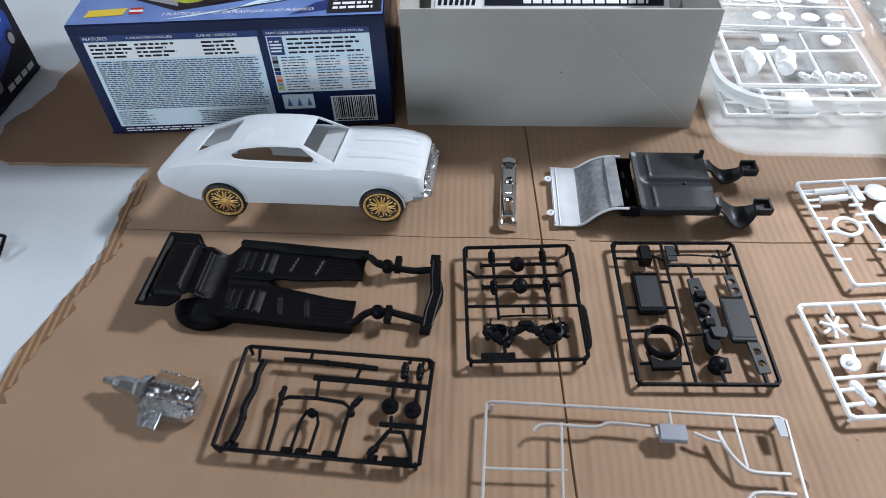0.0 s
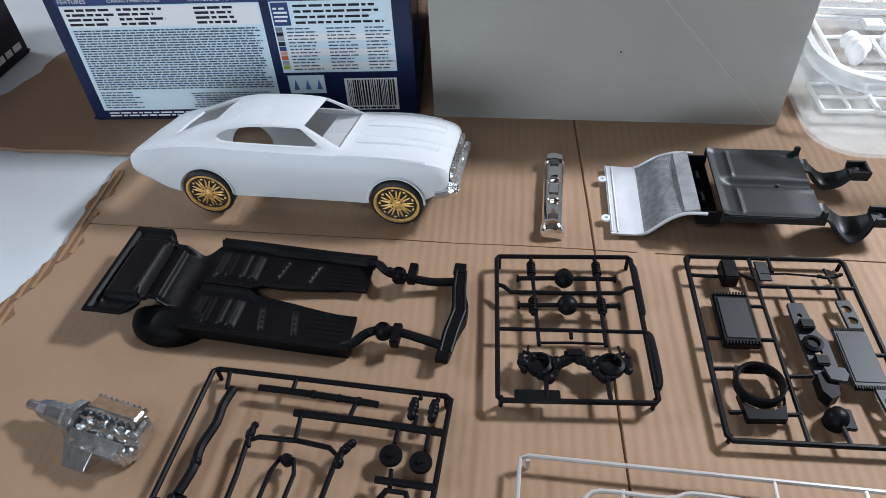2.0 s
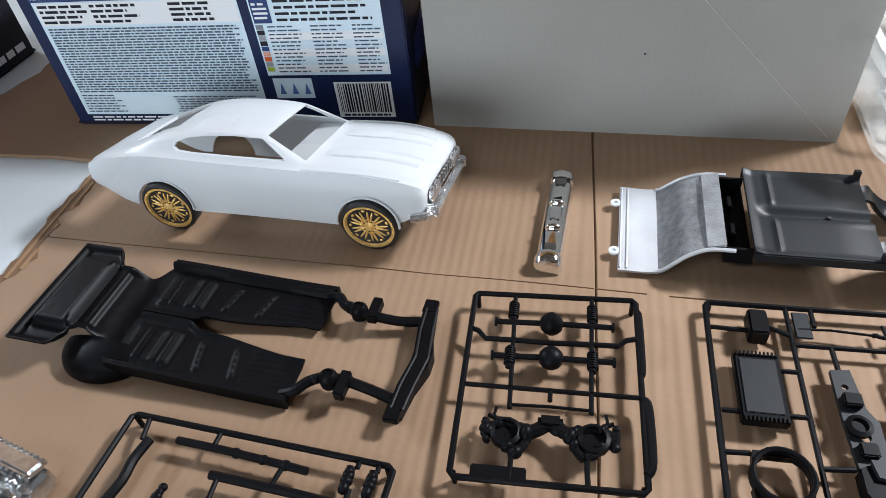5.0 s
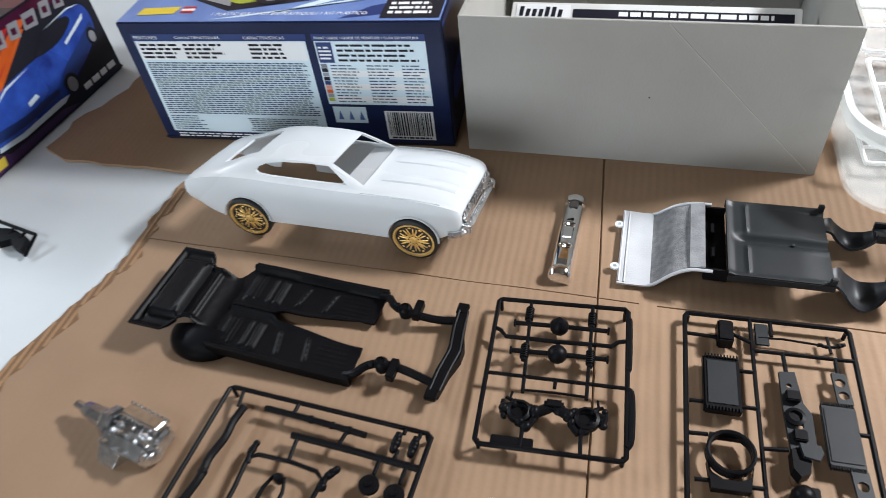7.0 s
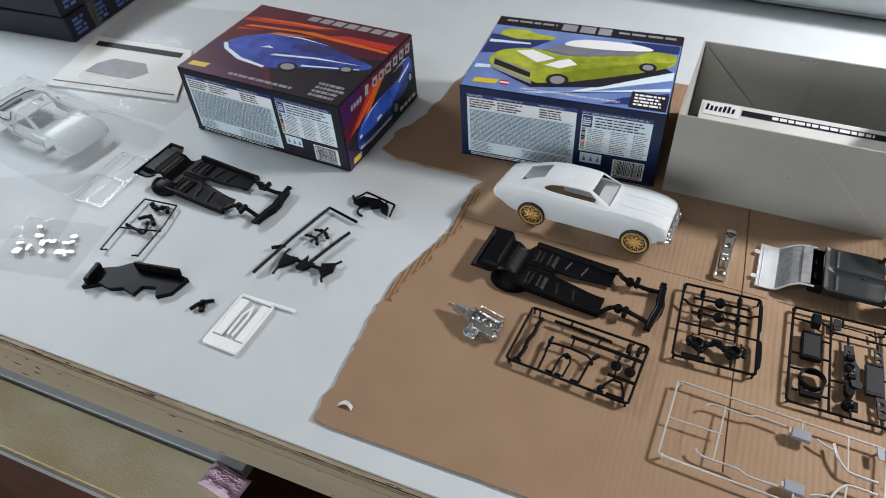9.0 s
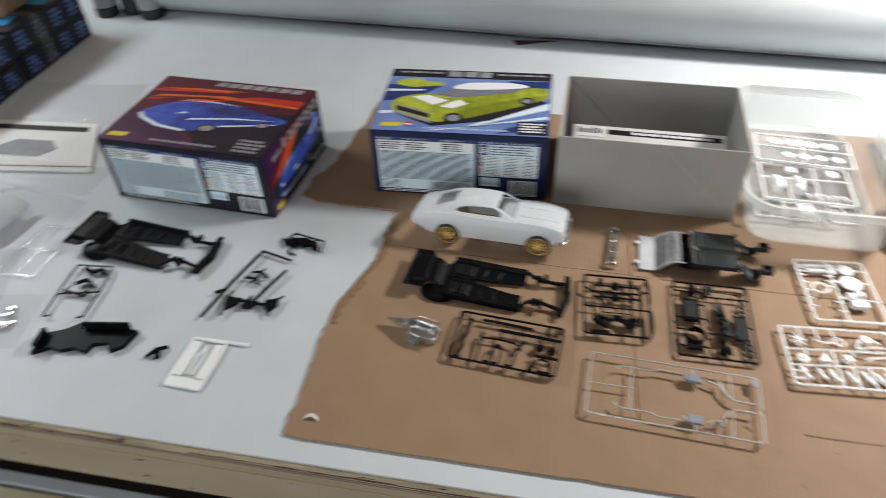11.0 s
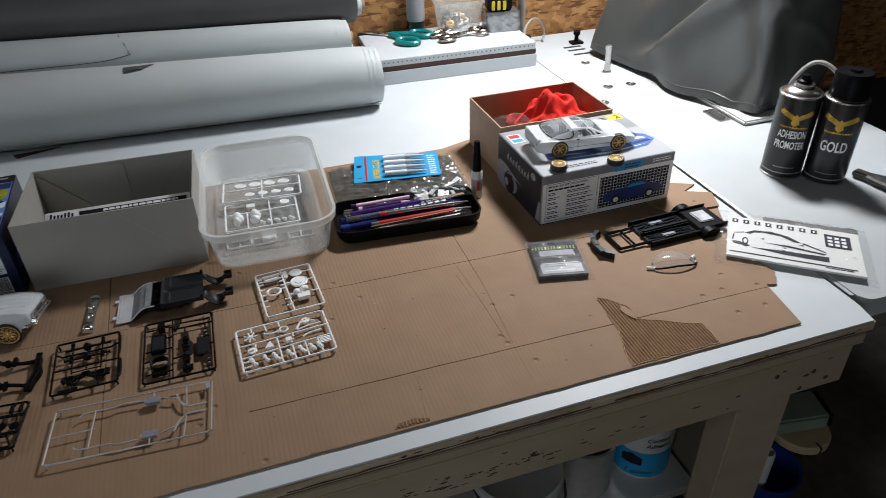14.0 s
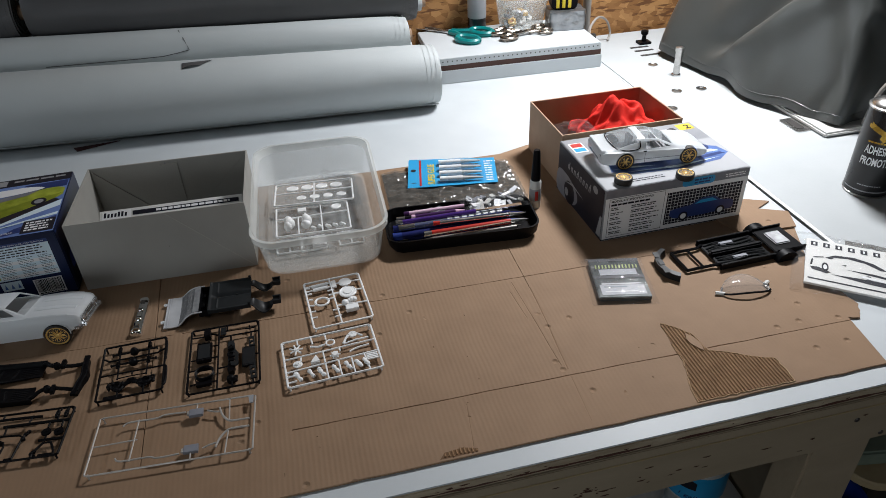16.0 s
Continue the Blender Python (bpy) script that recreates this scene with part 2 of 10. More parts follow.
M = {
    # greyer than white_top, to offset the strong light right under shop_lamp
    "sewing_top": mat("toned_white_laminate", (0.43, 0.452, 0.46), (0.39, 0.412, 0.42), 14, 0.5, bump=0.05, bscale=250, spec=0.2),
    "white_top": mat("white_laminate", (0.555, 0.59, 0.61), (0.50, 0.535, 0.555), 14, 0.46, bump=0.05, bscale=250, spec=0.3),
    "ply_edge": mat("plywood_edge", (0.56, 0.47, 0.34), (0.26, 0.19, 0.12), 46, 0.75, bump=0.8, stretch=(0.35, 1, 2)),
    "beige_wood": mat("beige_painted_wood", (0.37, 0.30, 0.21), (0.29, 0.235, 0.16), 26, 0.6, bump=0.25, bscale=120, stretch=(0.3, 1, 1)),
    "dark": mat("dark_shade_board", (0.035, 0.03, 0.028), (0.02, 0.018, 0.016), 20, 0.8),
    "concrete": mat("dark_concrete", (0.085, 0.078, 0.07), (0.03, 0.027, 0.025), 25, 0.75, bump=0.3, bscale=60),
    "plaster": mat("plain_wall", (0.22, 0.17, 0.13), (0.17, 0.13, 0.10), 8, 0.8),
    "ceiling": mat("dark_unseen_ceiling", (0.16, 0.13, 0.11), (0.12, 0.10, 0.08), 8, 0.8),
    "osb": osb_material("strand_board"),
    "board": card_material("brown_cardboard", (0.295, 0.192, 0.119), (0.250, 0.160, 0.098)),
    "board_torn": mat("torn_cardboard", (0.33, 0.205, 0.115), (0.25, 0.15, 0.082), 70, 0.85, bump=0.4, spec=0.15),
    # darker than torn_cardboard: shade between flutes put into the colour
    "board_shade": mat("shaded_flute_groove", (0.19, 0.105, 0.05), (0.13, 0.07, 0.034), 70, 0.9),
    "board_edge": mat("cardboard_edge", (0.50, 0.34, 0.20), (0.30, 0.19, 0.10), 90, 0.85),
    "greyboard": mat("grey_chipboard", (0.385, 0.378, 0.35), (0.335, 0.328, 0.303), 18, 0.75, bump=0.15, bscale=500, spec=0.2),
    "greyboard_edge": mat("grey_board_edge", (0.50, 0.48, 0.44), None, 90, 0.8),
    "kraft": mat("kraft_box", (0.43, 0.295, 0.20), (0.36, 0.24, 0.16), 30, 0.75, bump=0.15, bscale=300, spec=0.2),
    "kraft_in": mat("reddish_box_inside", (0.27, 0.16, 0.10), (0.21, 0.12, 0.075), 30, 0.75),
    "black_print": mat("black_print", (0.012, 0.013, 0.02), (0.02, 0.02, 0.03), 30, 0.40, spec=0.2),
    "midnight_print": mat("midnight_blue_print", (0.010, 0.022, 0.085), (0.008, 0.012, 0.04), 12, 0.34, spec=0.3),
    "navy_print": mat("navy_print", (0.02, 0.05, 0.20), (0.012, 0.03, 0.13), 20, 0.32),
    "blue_print": mat("blue_print", (0.11, 0.21, 0.50), (0.03, 0.06, 0.22), 40, 0.32),
    "pale_print": mat("pale_blue_print", (0.70, 0.83, 0.90), (0.66, 0.79, 0.87), 20, 0.35),
    "white_print": mat("white_print", (0.86, 0.87, 0.88), (0.81, 0.82, 0.83), 30, 0.4),
    "lime_print": mat("lime_print", (0.50, 0.56, 0.07), (0.20, 0.25, 0.02), 70, 0.32),
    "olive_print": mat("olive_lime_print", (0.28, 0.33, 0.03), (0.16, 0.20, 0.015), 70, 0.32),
    "grey_print": mat("grey_print", (0.24, 0.25, 0.28), (0.16, 0.17, 0.2), 60, 0.35),
    "silver_print": mat("silver_grey_print", (0.36, 0.37, 0.39), (0.24, 0.25, 0.27), 14, 0.3),
    "foil_print": mat("pale_silver_print", (0.52, 0.53, 0.55), (0.40, 0.41, 0.43), 9, 0.25),
    "cyan_print": mat("cyan_print", (0.03, 0.36, 0.68), (0.02, 0.29, 0.58), 20, 0.3),
    "red_print": mat("red_print", (0.52, 0.035, 0.03), (0.40, 0.02, 0.02), 30, 0.32),
    "maroon_print": mat("maroon_print", (0.10, 0.012, 0.03), (0.05, 0.006, 0.03), 14, 0.3),
    "purple_print": mat("purple_print", (0.075, 0.015, 0.11), (0.02, 0.006, 0.04), 14, 0.3),
    "orange_print": mat("orange_print", (0.70, 0.14, 0.02), (0.55, 0.08, 0.015), 40, 0.32),
    "royal_print": mat("royal_blue_print", (0.04, 0.12, 0.58), (0.008, 0.02, 0.16), 60, 0.28),
    "yellow_print": mat("yellow_print", (0.75, 0.58, 0.06), (0.65, 0.48, 0.04), 40, 0.32),
    "peach_print": mat("peach_print", (0.75, 0.36, 0.26), None, 40, 0.4),
    "ink_blue": mat("dark_slate_ink", (0.05, 0.085, 0.12), (0.04, 0.07, 0.10), 60, 0.4),
    "bright_blue": mat("bright_sky_print", (0.20, 0.31, 0.62), (0.10, 0.17, 0.42), 30, 0.3),
    "gold_print": mat("gold_print", (0.62, 0.42, 0.08), (0.45, 0.28, 0.04), 120, 0.28, metal=0.6),
    "paper": mat("white_paper", (0.74, 0.74, 0.72), (0.68, 0.68, 0.66), 20, 0.65),
    "white_kit": mat("white_styrene", (0.86, 0.885, 0.90), (0.84, 0.865, 0.885), 30, 0.28, spec=0.5, thin=0.42),
    "white_sprue": mat("white_sprue_styrene", (0.85, 0.86, 0.86), (0.80, 0.81, 0.81), 60, 0.42),
    "black_kit": mat("black_styrene", (0.005, 0.005, 0.006), (0.003, 0.003, 0.004), 90, 0.42, spec=0.085, bump=0.0),
    "black_matt": mat("black_matt_styrene", (0.016, 0.017, 0.019), (0.010, 0.011, 0.012), 60, 0.45, spec=0.20),
    "grey_paint": mat("dull_silver_paint", (0.42, 0.43, 0.44), (0.20, 0.20, 0.21), 90, 0.5, metal=0.3, bump=0.3, bscale=700),
    "grey_sprue": mat("silver_grey_styrene", (0.48, 0.46, 0.435), (0.38, 0.36, 0.335), 60, 0.33, metal=0.25),
    "chrome": mat("chrome_plate", (0.95, 0.95, 0.95), (0.62, 0.62, 0.63), 300, 0.17, metal=0.9, bump=0.4, bscale=160),
    "mirror_chrome": mat("mirror_chrome", (0.92, 0.92, 0.92), (0.80, 0.80, 0.80), 60, 0.06, metal=1.0),
    "silver_plate": mat("silver_plate", (0.84, 0.86, 0.87), (0.50, 0.51, 0.52), 300, 0.20, metal=0.95, bump=0.12, bscale=260),
    "slate": mat("slate_styrene", (0.016, 0.018, 0.020), (0.011, 0.013, 0.014), 60, 0.46, spec=0.22),
    "gold": mat("gold_plate", (1.0, 0.70, 0.26), (0.82, 0.50, 0.13), 700, 0.20, metal=0.40, bump=0.6, bscale=420),
    "silver_coat": mat("pale_silver_paint", (0.60, 0.61, 0.63), (0.45, 0.46, 0.48), 45, 0.45, metal=0.25, bump=0.1, bscale=900),
    "flock": mat("grey_flocking", (0.30, 0.30, 0.305), (0.15, 0.15, 0.155), 260, 0.95, bump=0.7, bscale=1100, spec=0.1),
    "rubber": mat("tyre_rubber", (0.018, 0.017, 0.017), (0.012, 0.011, 0.011), 120, 0.6),
    "glass": mat("clear_styrene", (0.50, 0.54, 0.57), None, 30, 0.06, clear=0.82, spec=0.9),
    "tub": mat("milky_plastic", (0.80, 0.82, 0.80), (0.74, 0.76, 0.74), 30, 0.22, clear=0.73, spec=0.5, bump=0.05),
    "tub_rim": mat("milky_plastic_rim", (0.80, 0.82, 0.80), (0.74, 0.76, 0.74), 30, 0.2, clear=0.52, spec=0.6),
    "film": mat("clear_film", (0.42, 0.43, 0.44), None, 40, 0.06, clear=0.89, spec=1.0, bump=0.6, bscale=110),
    "film_dark": mat("smoky_film", (0.17, 0.16, 0.145), (0.10, 0.095, 0.085), 40, 0.12, clear=0.45, spec=0.5, bump=0.4, bscale=70),
    "vinyl_white": mat("white_vinyl", (0.52, 0.555, 0.56), (0.475, 0.51, 0.515), 10, 0.5, bump=0.10, bscale=420),
    "vinyl_grey": mat("dark_grey_vinyl", (0.085, 0.085, 0.087), (0.065, 0.065, 0.068), 12, 0.5, bump=0.15, bscale=420),
    "vinyl_back": mat("brown_cloth_backing", (0.06, 0.02, 0.02), None, 90, 0.9),
    "cover": mat("grey_cover_vinyl", (0.080, 0.084, 0.080), (0.064, 0.068, 0.065), 9, 0.32, bump=0.08, bscale=380, spec=0.5),
    "steel": mat("steel", (0.55, 0.54, 0.52), (0.40, 0.39, 0.38), 90, 0.28, metal=1.0),
    "worn_steel": mat("tarnished_steel", (0.46, 0.41, 0.36), (0.20, 0.16, 0.13), 120, 0.25, metal=1.0),
    "dark_steel": mat("worn_dark_steel", (0.16, 0.15, 0.14), (0.08, 0.075, 0.07), 120, 0.4, metal=0.8),
    "brown_strip": mat("brown_wood_strip", (0.09, 0.035, 0.022), (0.06, 0.022, 0.015), 60, 0.6, stretch=(0.2, 1, 1)),
    "teal": mat("teal_plastic", (0.0, 0.22, 0.22), (0.0, 0.17, 0.17), 60, 0.35),
    "can_black": mat("can_black_label", (0.014, 0.014, 0.015), (0.009, 0.009, 0.010), 40, 0.28),
    "blue_plastic": mat("blue_plastic", (0.012, 0.035, 0.22), (0.008, 0.025, 0.16), 30, 0.35),
    "white_plastic": mat("white_plastic", (0.62, 0.62, 0.60), (0.52, 0.52, 0.50), 20, 0.4),
    "sage": mat("sage_plastic", (0.22, 0.27, 0.21), (0.17, 0.21, 0.17), 30, 0.5),
    "cream_wood": mat("cream_wood", (0.50, 0.40, 0.24), (0.42, 0.32, 0.18), 40, 0.6, stretch=(0.3, 1, 1)),
    "red_cloth": mat("red_cloth", (0.80, 0.035, 0.022), (0.66, 0.022, 0.015), 80, 0.8, bump=0.4, bscale=900, spec=0.2),
    "red_plastic": mat("red_plastic", (0.50, 0.03, 0.02), None, 60, 0.3),
    "navy_plastic": mat("navy_plastic", (0.022, 0.028, 0.13), (0.014, 0.018, 0.08), 60, 0.16),
    "violet_plastic": mat("violet_plastic", (0.07, 0.03, 0.20), (0.05, 0.02, 0.14), 60, 0.18),
    "pink_plastic": mat("pink_plastic", (0.75, 0.55, 0.66), (0.6, 0.36, 0.50), 60, 0.35),
    "foil": mat("crumpled_foil_tape", (0.38, 0.39, 0.40), (0.22, 0.23, 0.24), 60, 0.3, metal=0.8, bump=1.0, bscale=70),
    "holo": mat("holographic_card", (0.10, 0.11, 0.11), (0.02, 0.025, 0.025), 80, 0.2, metal=0.5),
    "stained": mat("stained_cream_board", (0.86, 0.80, 0.58), (0.58, 0.42, 0.20), 16, 0.6, bump=0.2, stretch=(0.6, 1, 1)),
    "pipe": mat("grey_conduit", (0.34, 0.32, 0.29), (0.26, 0.24, 0.22), 40, 0.45),
    "yellow": mat("yellow_plastic", (0.70, 0.55, 0.03), None, 60, 0.4),
}


# ---- building helpers ----
def part(name, bm, material, parent=None, label="", smooth=False):
    """Links a bmesh as one mesh object under its thing."""
    bmesh.ops.recalc_face_normals(bm, faces=bm.faces)
    me = bpy.data.meshes.new(name)
    bm.to_mesh(me)
    bm.free()
    me.materials.append(M[material] if isinstance(material, str) else material)
    if smooth:
        me.shade_smooth()
        me.set_sharp_from_angle(angle=radians(40))
    ob = new(name, me)
    if parent:
        ob.parent = parent
    if label:
        tagged(ob, label)
    return ob


def thing(name, label, category, m, group="", kind=""):
    ob = new(name)
    ob.empty_display_size = 0.02
    ob.matrix_world = m
    return tagged(ob, label, category, group, kind)


def B():
    return bmesh.new()


def box(bm, x0, x1, y0, y1, z0, z1, m=None, bevel=0.0):
    r = bmesh.ops.create_cube(bm, size=1.0)["verts"]
    for v in r:
        v.co = Vector((x0 + (v.co.x + 0.5) * (x1 - x0), y0 + (v.co.y + 0.5) * (y1 - y0), z0 + (v.co.z + 0.5) * (z1 - z0)))
    if bevel:
        es = list({e for v in r for e in v.link_edges})
        r = list({v for f in bmesh.ops.bevel(bm, geom=es, offset=bevel, segments=2, affect="EDGES")["faces"] for v in f.verts} | {v for v in r if v.is_valid})
    if m:
        bmesh.ops.transform(bm, matrix=m, verts=r)
    return bm


def loft(bm, rings, ends=True):
    rows = [[bm.verts.new(p) for p in ring] for ring in rings]
    n = len(rows[0])
    for a, b in zip(rows, rows[1:]):
        for k in range(n):
            bm.faces.new((a[k], a[(k + 1) % n], b[(k + 1) % n], b[k]))
    if ends:
        bm.faces.new(rows[0][::-1])
        bm.faces.new(rows[-1])
    return bm


def tube(bm, pts, r, n=6, r1=None):
    """A rod of n sides along points."""
    pts = [Vector(p) for p in pts]
    rings = []
    for k, p in enumerate(pts):
        d = (pts[min(k + 1, len(pts) - 1)] - pts[max(k - 1, 0)]).normalized()
        side = d.cross(Vector((0, 0, 1)))
        side = side.normalized() if side.length > 1e-4 else Vector((1, 0, 0))
        up = side.cross(d)
        rad = r if r1 is None else r + (r1 - r) * k / (len(pts) - 1)
        rings.append([p + rad * (math.cos(a) * side + math.sin(a) * up) for a in (2 * math.pi * (j + 0.5) / n for j in range(n))])
    return loft(bm, rings)


def lathe(bm, profile, n=24, m=None):
    """Turns (radius, height) pairs round z."""
    rings = [[Vector((max(r, 1e-5) * math.cos(2 * math.pi * k / n), max(r, 1e-5) * math.sin(2 * math.pi * k / n), z)) for k in range(n)] for r, z in profile]
    if m:
        rings = [[m @ p for p in ring] for ring in rings]
    return loft(bm, rings)


def prism(bm, outline, z0, z1, m=None):
    lo = [Vector((x, y, z0)) for x, y in outline]
    hi = [Vector((x, y, z1)) for x, y in outline]
    if m:
        lo, hi = [m @ p for p in lo], [m @ p for p in hi]
    return loft(bm, [lo, hi])


def rounded(w, d, r, n=5, cx=0.0, cy=0.0):
    """A rounded rectangle's outline."""
    out = []
    for sx, sy, a0 in ((1, 1, 0), (-1, 1, 90), (-1, -1, 180), (1, -1, 270)):
        for k in range(n + 1):
            a = radians(a0 + 90 * k / n)
            out.append((cx + sx * (w / 2 - r) + r * math.cos(a), cy + sy * (d / 2 - r) + r * math.sin(a)))
    return out


def smooth_line(pts, steps=4):
    """Points of a Catmull-Rom curve through pts."""
    pts = [Vector(p) for p in pts]
    out = []
    for k in range(len(pts) - 1):
        a, b, c, d = pts[max(k - 1, 0)], pts[k], pts[k + 1], pts[min(k + 2, len(pts) - 1)]
        for j in range(steps):
            t = j / steps
            out.append(0.5 * ((2 * b) + (c - a) * t + (2 * a - 5 * b + 4 * c - d) * t * t + (3 * b - a - 3 * c + d) * t ** 3))
    return out + [pts[-1]]


def cut(bm, cutters):
    """The mesh of bm with the cutters taken away."""
    def temp(b):
        bmesh.ops.recalc_face_normals(b, faces=b.faces)
        me = bpy.data.meshes.new("temp")
        b.to_mesh(me)
        b.free()
        return new("temp", me)
    base = temp(bm)
    tools = [temp(c) for c in cutters]
    for t in tools:
        mod = base.modifiers.new("cut", "BOOLEAN")
        mod.operation, mod.solver, mod.object = "DIFFERENCE", "EXACT", t
    dg = bpy.context.evaluated_depsgraph_get()
    done = bpy.data.meshes.new_from_object(base.evaluated_get(dg))
    out = bmesh.new()
    out.from_mesh(done)
    for o in (base, *tools):
        bpy.data.objects.remove(o)
    bpy.data.meshes.remove(done)
    return out


def plane(o, right, up):
    """A matrix whose x and y run along right and up from o, for printing on a face."""
    o, r, u = Vector(o), Vector(right).normalized(), Vector(up).normalized()
    n = r.cross(u)
    return Matrix(((r.x, u.x, n.x, o.x), (r.y, u.y, n.y, o.y), (r.z, u.z, n.z, o.z), (0, 0, 0, 1)))


def ink(parent, name, m, polys, material, lift=0.0003, label=""):
    """Flat printed shapes on a face."""
    bm = B()
    for poly in polys:
        bm.faces.new([bm.verts.new(m @ Vector((x, y, lift))) for x, y in poly])
    me = bpy.data.meshes.new(name)
    bm.to_mesh(me)
    bm.free()
    me.materials.append(M[material])
    ob = new(name, me)
    ob.parent = parent
    if label:
        tagged(ob, label)
    if len(polys) > 1:
        tagged(ob, kind="stuff")
    return ob


def rect(x0, y0, x1, y1):
    return [(x0, y0), (x1, y0), (x1, y1), (x0, y1)]


def bars(x0, y0, x1, y1, rows, seed=1, thick=0.5, ragged=0.1, word=0.006, slope=0.0):
    """Lines of bars that stand for writing too small to read."""
    rng = random.Random(seed)
    out = []
    step = (y1 - y0) / rows
    for k in range(rows):
        y = y1 - (k + 0.5) * step
        x, end = x0, x1 - rng.random() * ragged * (x1 - x0)
        while x < end:
            w = min(word * rng.uniform(0.4, 1.6), end - x)
            out.append([(x, y - thick * step / 2), (x + w, y - thick * step / 2), (x + w, y + thick * step / 2), (x, y + thick * step / 2)])
            x += w + word * 0.22
    return out


def disc(cx, cy, r, n=20, ry=None):
    return [(cx + r * math.cos(2 * math.pi * k / n), cy + (ry or r) * math.sin(2 * math.pi * k / n)) for k in range(n)]


def lettering(parent, name, m, text, height, width, material, lift=0.0005, x=0.0, y=0.0, bold=0.0, slant=0.0):
    """Readable writing in the built-in font, fitted to a width."""
    cu = bpy.data.curves.new("temp", "FONT")
    cu.body, cu.size, cu.offset, cu.shear = text, 1.0, bold, slant
    cu.resolution_u = 3
    ob = new("temp", cu)
    dg = bpy.context.evaluated_depsgraph_get()
    me = bpy.data.meshes.new_from_object(ob.evaluated_get(dg))
    bpy.data.objects.remove(ob)
    xs = [v.co.x for v in me.vertices]
    ys = [v.co.y for v in me.vertices]
    sx, sy = width / max(max(xs) - min(xs), 1e-6), height / max(max(ys) - min(ys), 1e-6)
    for v in me.vertices:
        v.co = m @ Vector((x + (v.co.x - min(xs)) * sx, y + (v.co.y - min(ys)) * sy, lift))
    me.name = name
    me.materials.clear()
    me.materials.append(M[material])
    out = new(name, me)
    out.parent = parent
    return out


def sheet(bm, nx, ny, fn):
    """A surface of nx by ny cells from fn(u, v)."""
    grid = [[bm.verts.new(fn(i / nx, j / ny)) for i in range(nx + 1)] for j in range(ny + 1)]
    for j in range(ny):
        for i in range(nx):
            bm.faces.new((grid[j][i], grid[j][i + 1], grid[j + 1][i + 1], grid[j + 1][i]))
    return bm


def blob(bm, m, sx, sy, sz, u=10, v=6):
    bmesh.ops.create_uvsphere(bm, u_segments=u, v_segments=v, radius=1.0, matrix=m @ Matrix.Diagonal((sx, sy, sz, 1)))
    return bm


def ease(a, b, x):
    t = min(max((x - a) / (b - a), 0.0), 1.0)
    return t * t * (3 - 2 * t)


def thick(bm, t):
    bmesh.ops.recalc_face_normals(bm, faces=bm.faces)
    bmesh.ops.solidify(bm, geom=bm.faces[:], thickness=t)
    return bm


def jag(pts, step, amp, seed):
    """A torn line through pts."""
    rng = random.Random(seed)
    out = []
    for (ax, ay), (bx, by) in zip(pts, pts[1:]):
        n = max(1, int(math.hypot(bx - ax, by - ay) / step))
        for k in range(n):
            t = k / n
            out.append((ax + (bx - ax) * t + rng.uniform(-amp, amp) * (k > 0), ay + (by - ay) * t + rng.uniform(-amp, amp) * (k > 0)))
    return out + [pts[-1]]


# ---- the room ----
def plain(name, label, category, material, *dims, bevel=0.0):
    ob = part(name, box(B(), *dims, bevel=bevel), material)
    return tagged(ob, label, category, kind="structure")


FLOOR = -0.88
plain("floor", "dark worn concrete workshop floor", "floor", "concrete", -2.4, 3.2, -2.2, 1.36, FLOOR - 0.1, FLOOR)
plain("wall_north", "brown oriented strand board wall behind the bench", "wall", "osb", -2.4, 3.2, 1.24, 1.36, FLOOR, 1.55)
# these walls and the ceiling are unseen; dark tones keep bounced light low
plain("wall_south", "plain wall behind the viewer", "wall", "plaster", -2.4, 3.2, -2.3, -2.2, FLOOR, 1.55)
plain("wall_west", "plain workshop side wall", "wall", "plaster", -2.5, -2.4, -2.3, 1.36, FLOOR, 1.55)
plain("wall_east", "plain workshop side wall", "wall", "plaster", 3.2, 3.3, -2.3, 1.36, FLOOR, 1.55)
plain("ceiling", "plain dark unseen ceiling that closes the room", "ceiling", "ceiling", -2.5, 3.3, -2.3, 1.36, 1.55, 1.65)
# plain dark board over the lower wall, from -0.30 down to the floor
plain("trim", "dark board over the lower part of the strand board wall", "trim", "dark", 1.46, 3.2, 1.225, 1.238, FLOOR, -0.30)

# the workbench
bench = thing("workbench", "long white-topped workbench with a beige painted wooden frame", "workbench", pose(0, 0, 0))
TOP = [(-1.9, 0.0), (0.996, 0.0), (1.002, 0.03), (1.008, 1.22), (-1.9, 1.22)]
part("tabletop", prism(B(), TOP, -0.0022, 0.0), "white_top", bench, "white laminate tabletop")
part("edge_strip", box(B(), -1.9, 1.000, -0.001, 0.05, -0.0165, -0.0024, bevel=0.001), "ply_edge", bench, "worn stained plywood edge")
part("apron", box(B(), -1.9, 0.985, 0.004, 0.042, -0.105, -0.0168, bevel=0.002), "beige_wood", bench, "scuffed beige painted apron board")
part("apron_lip", box(B(), -1.9, 0.99, -0.002, 0.0038, -0.0320, -0.0182, bevel=0.001), "beige_wood", bench)
# thin pale strip painted in place of the highlight along the lip
part("lip_highlight", box(B(), -1.9, 0.99, -0.0026, 0.0038, -0.0338, -0.0322, bevel=0.0005), "cream_wood", bench, "pale strip for the highlight line under the apron lip")
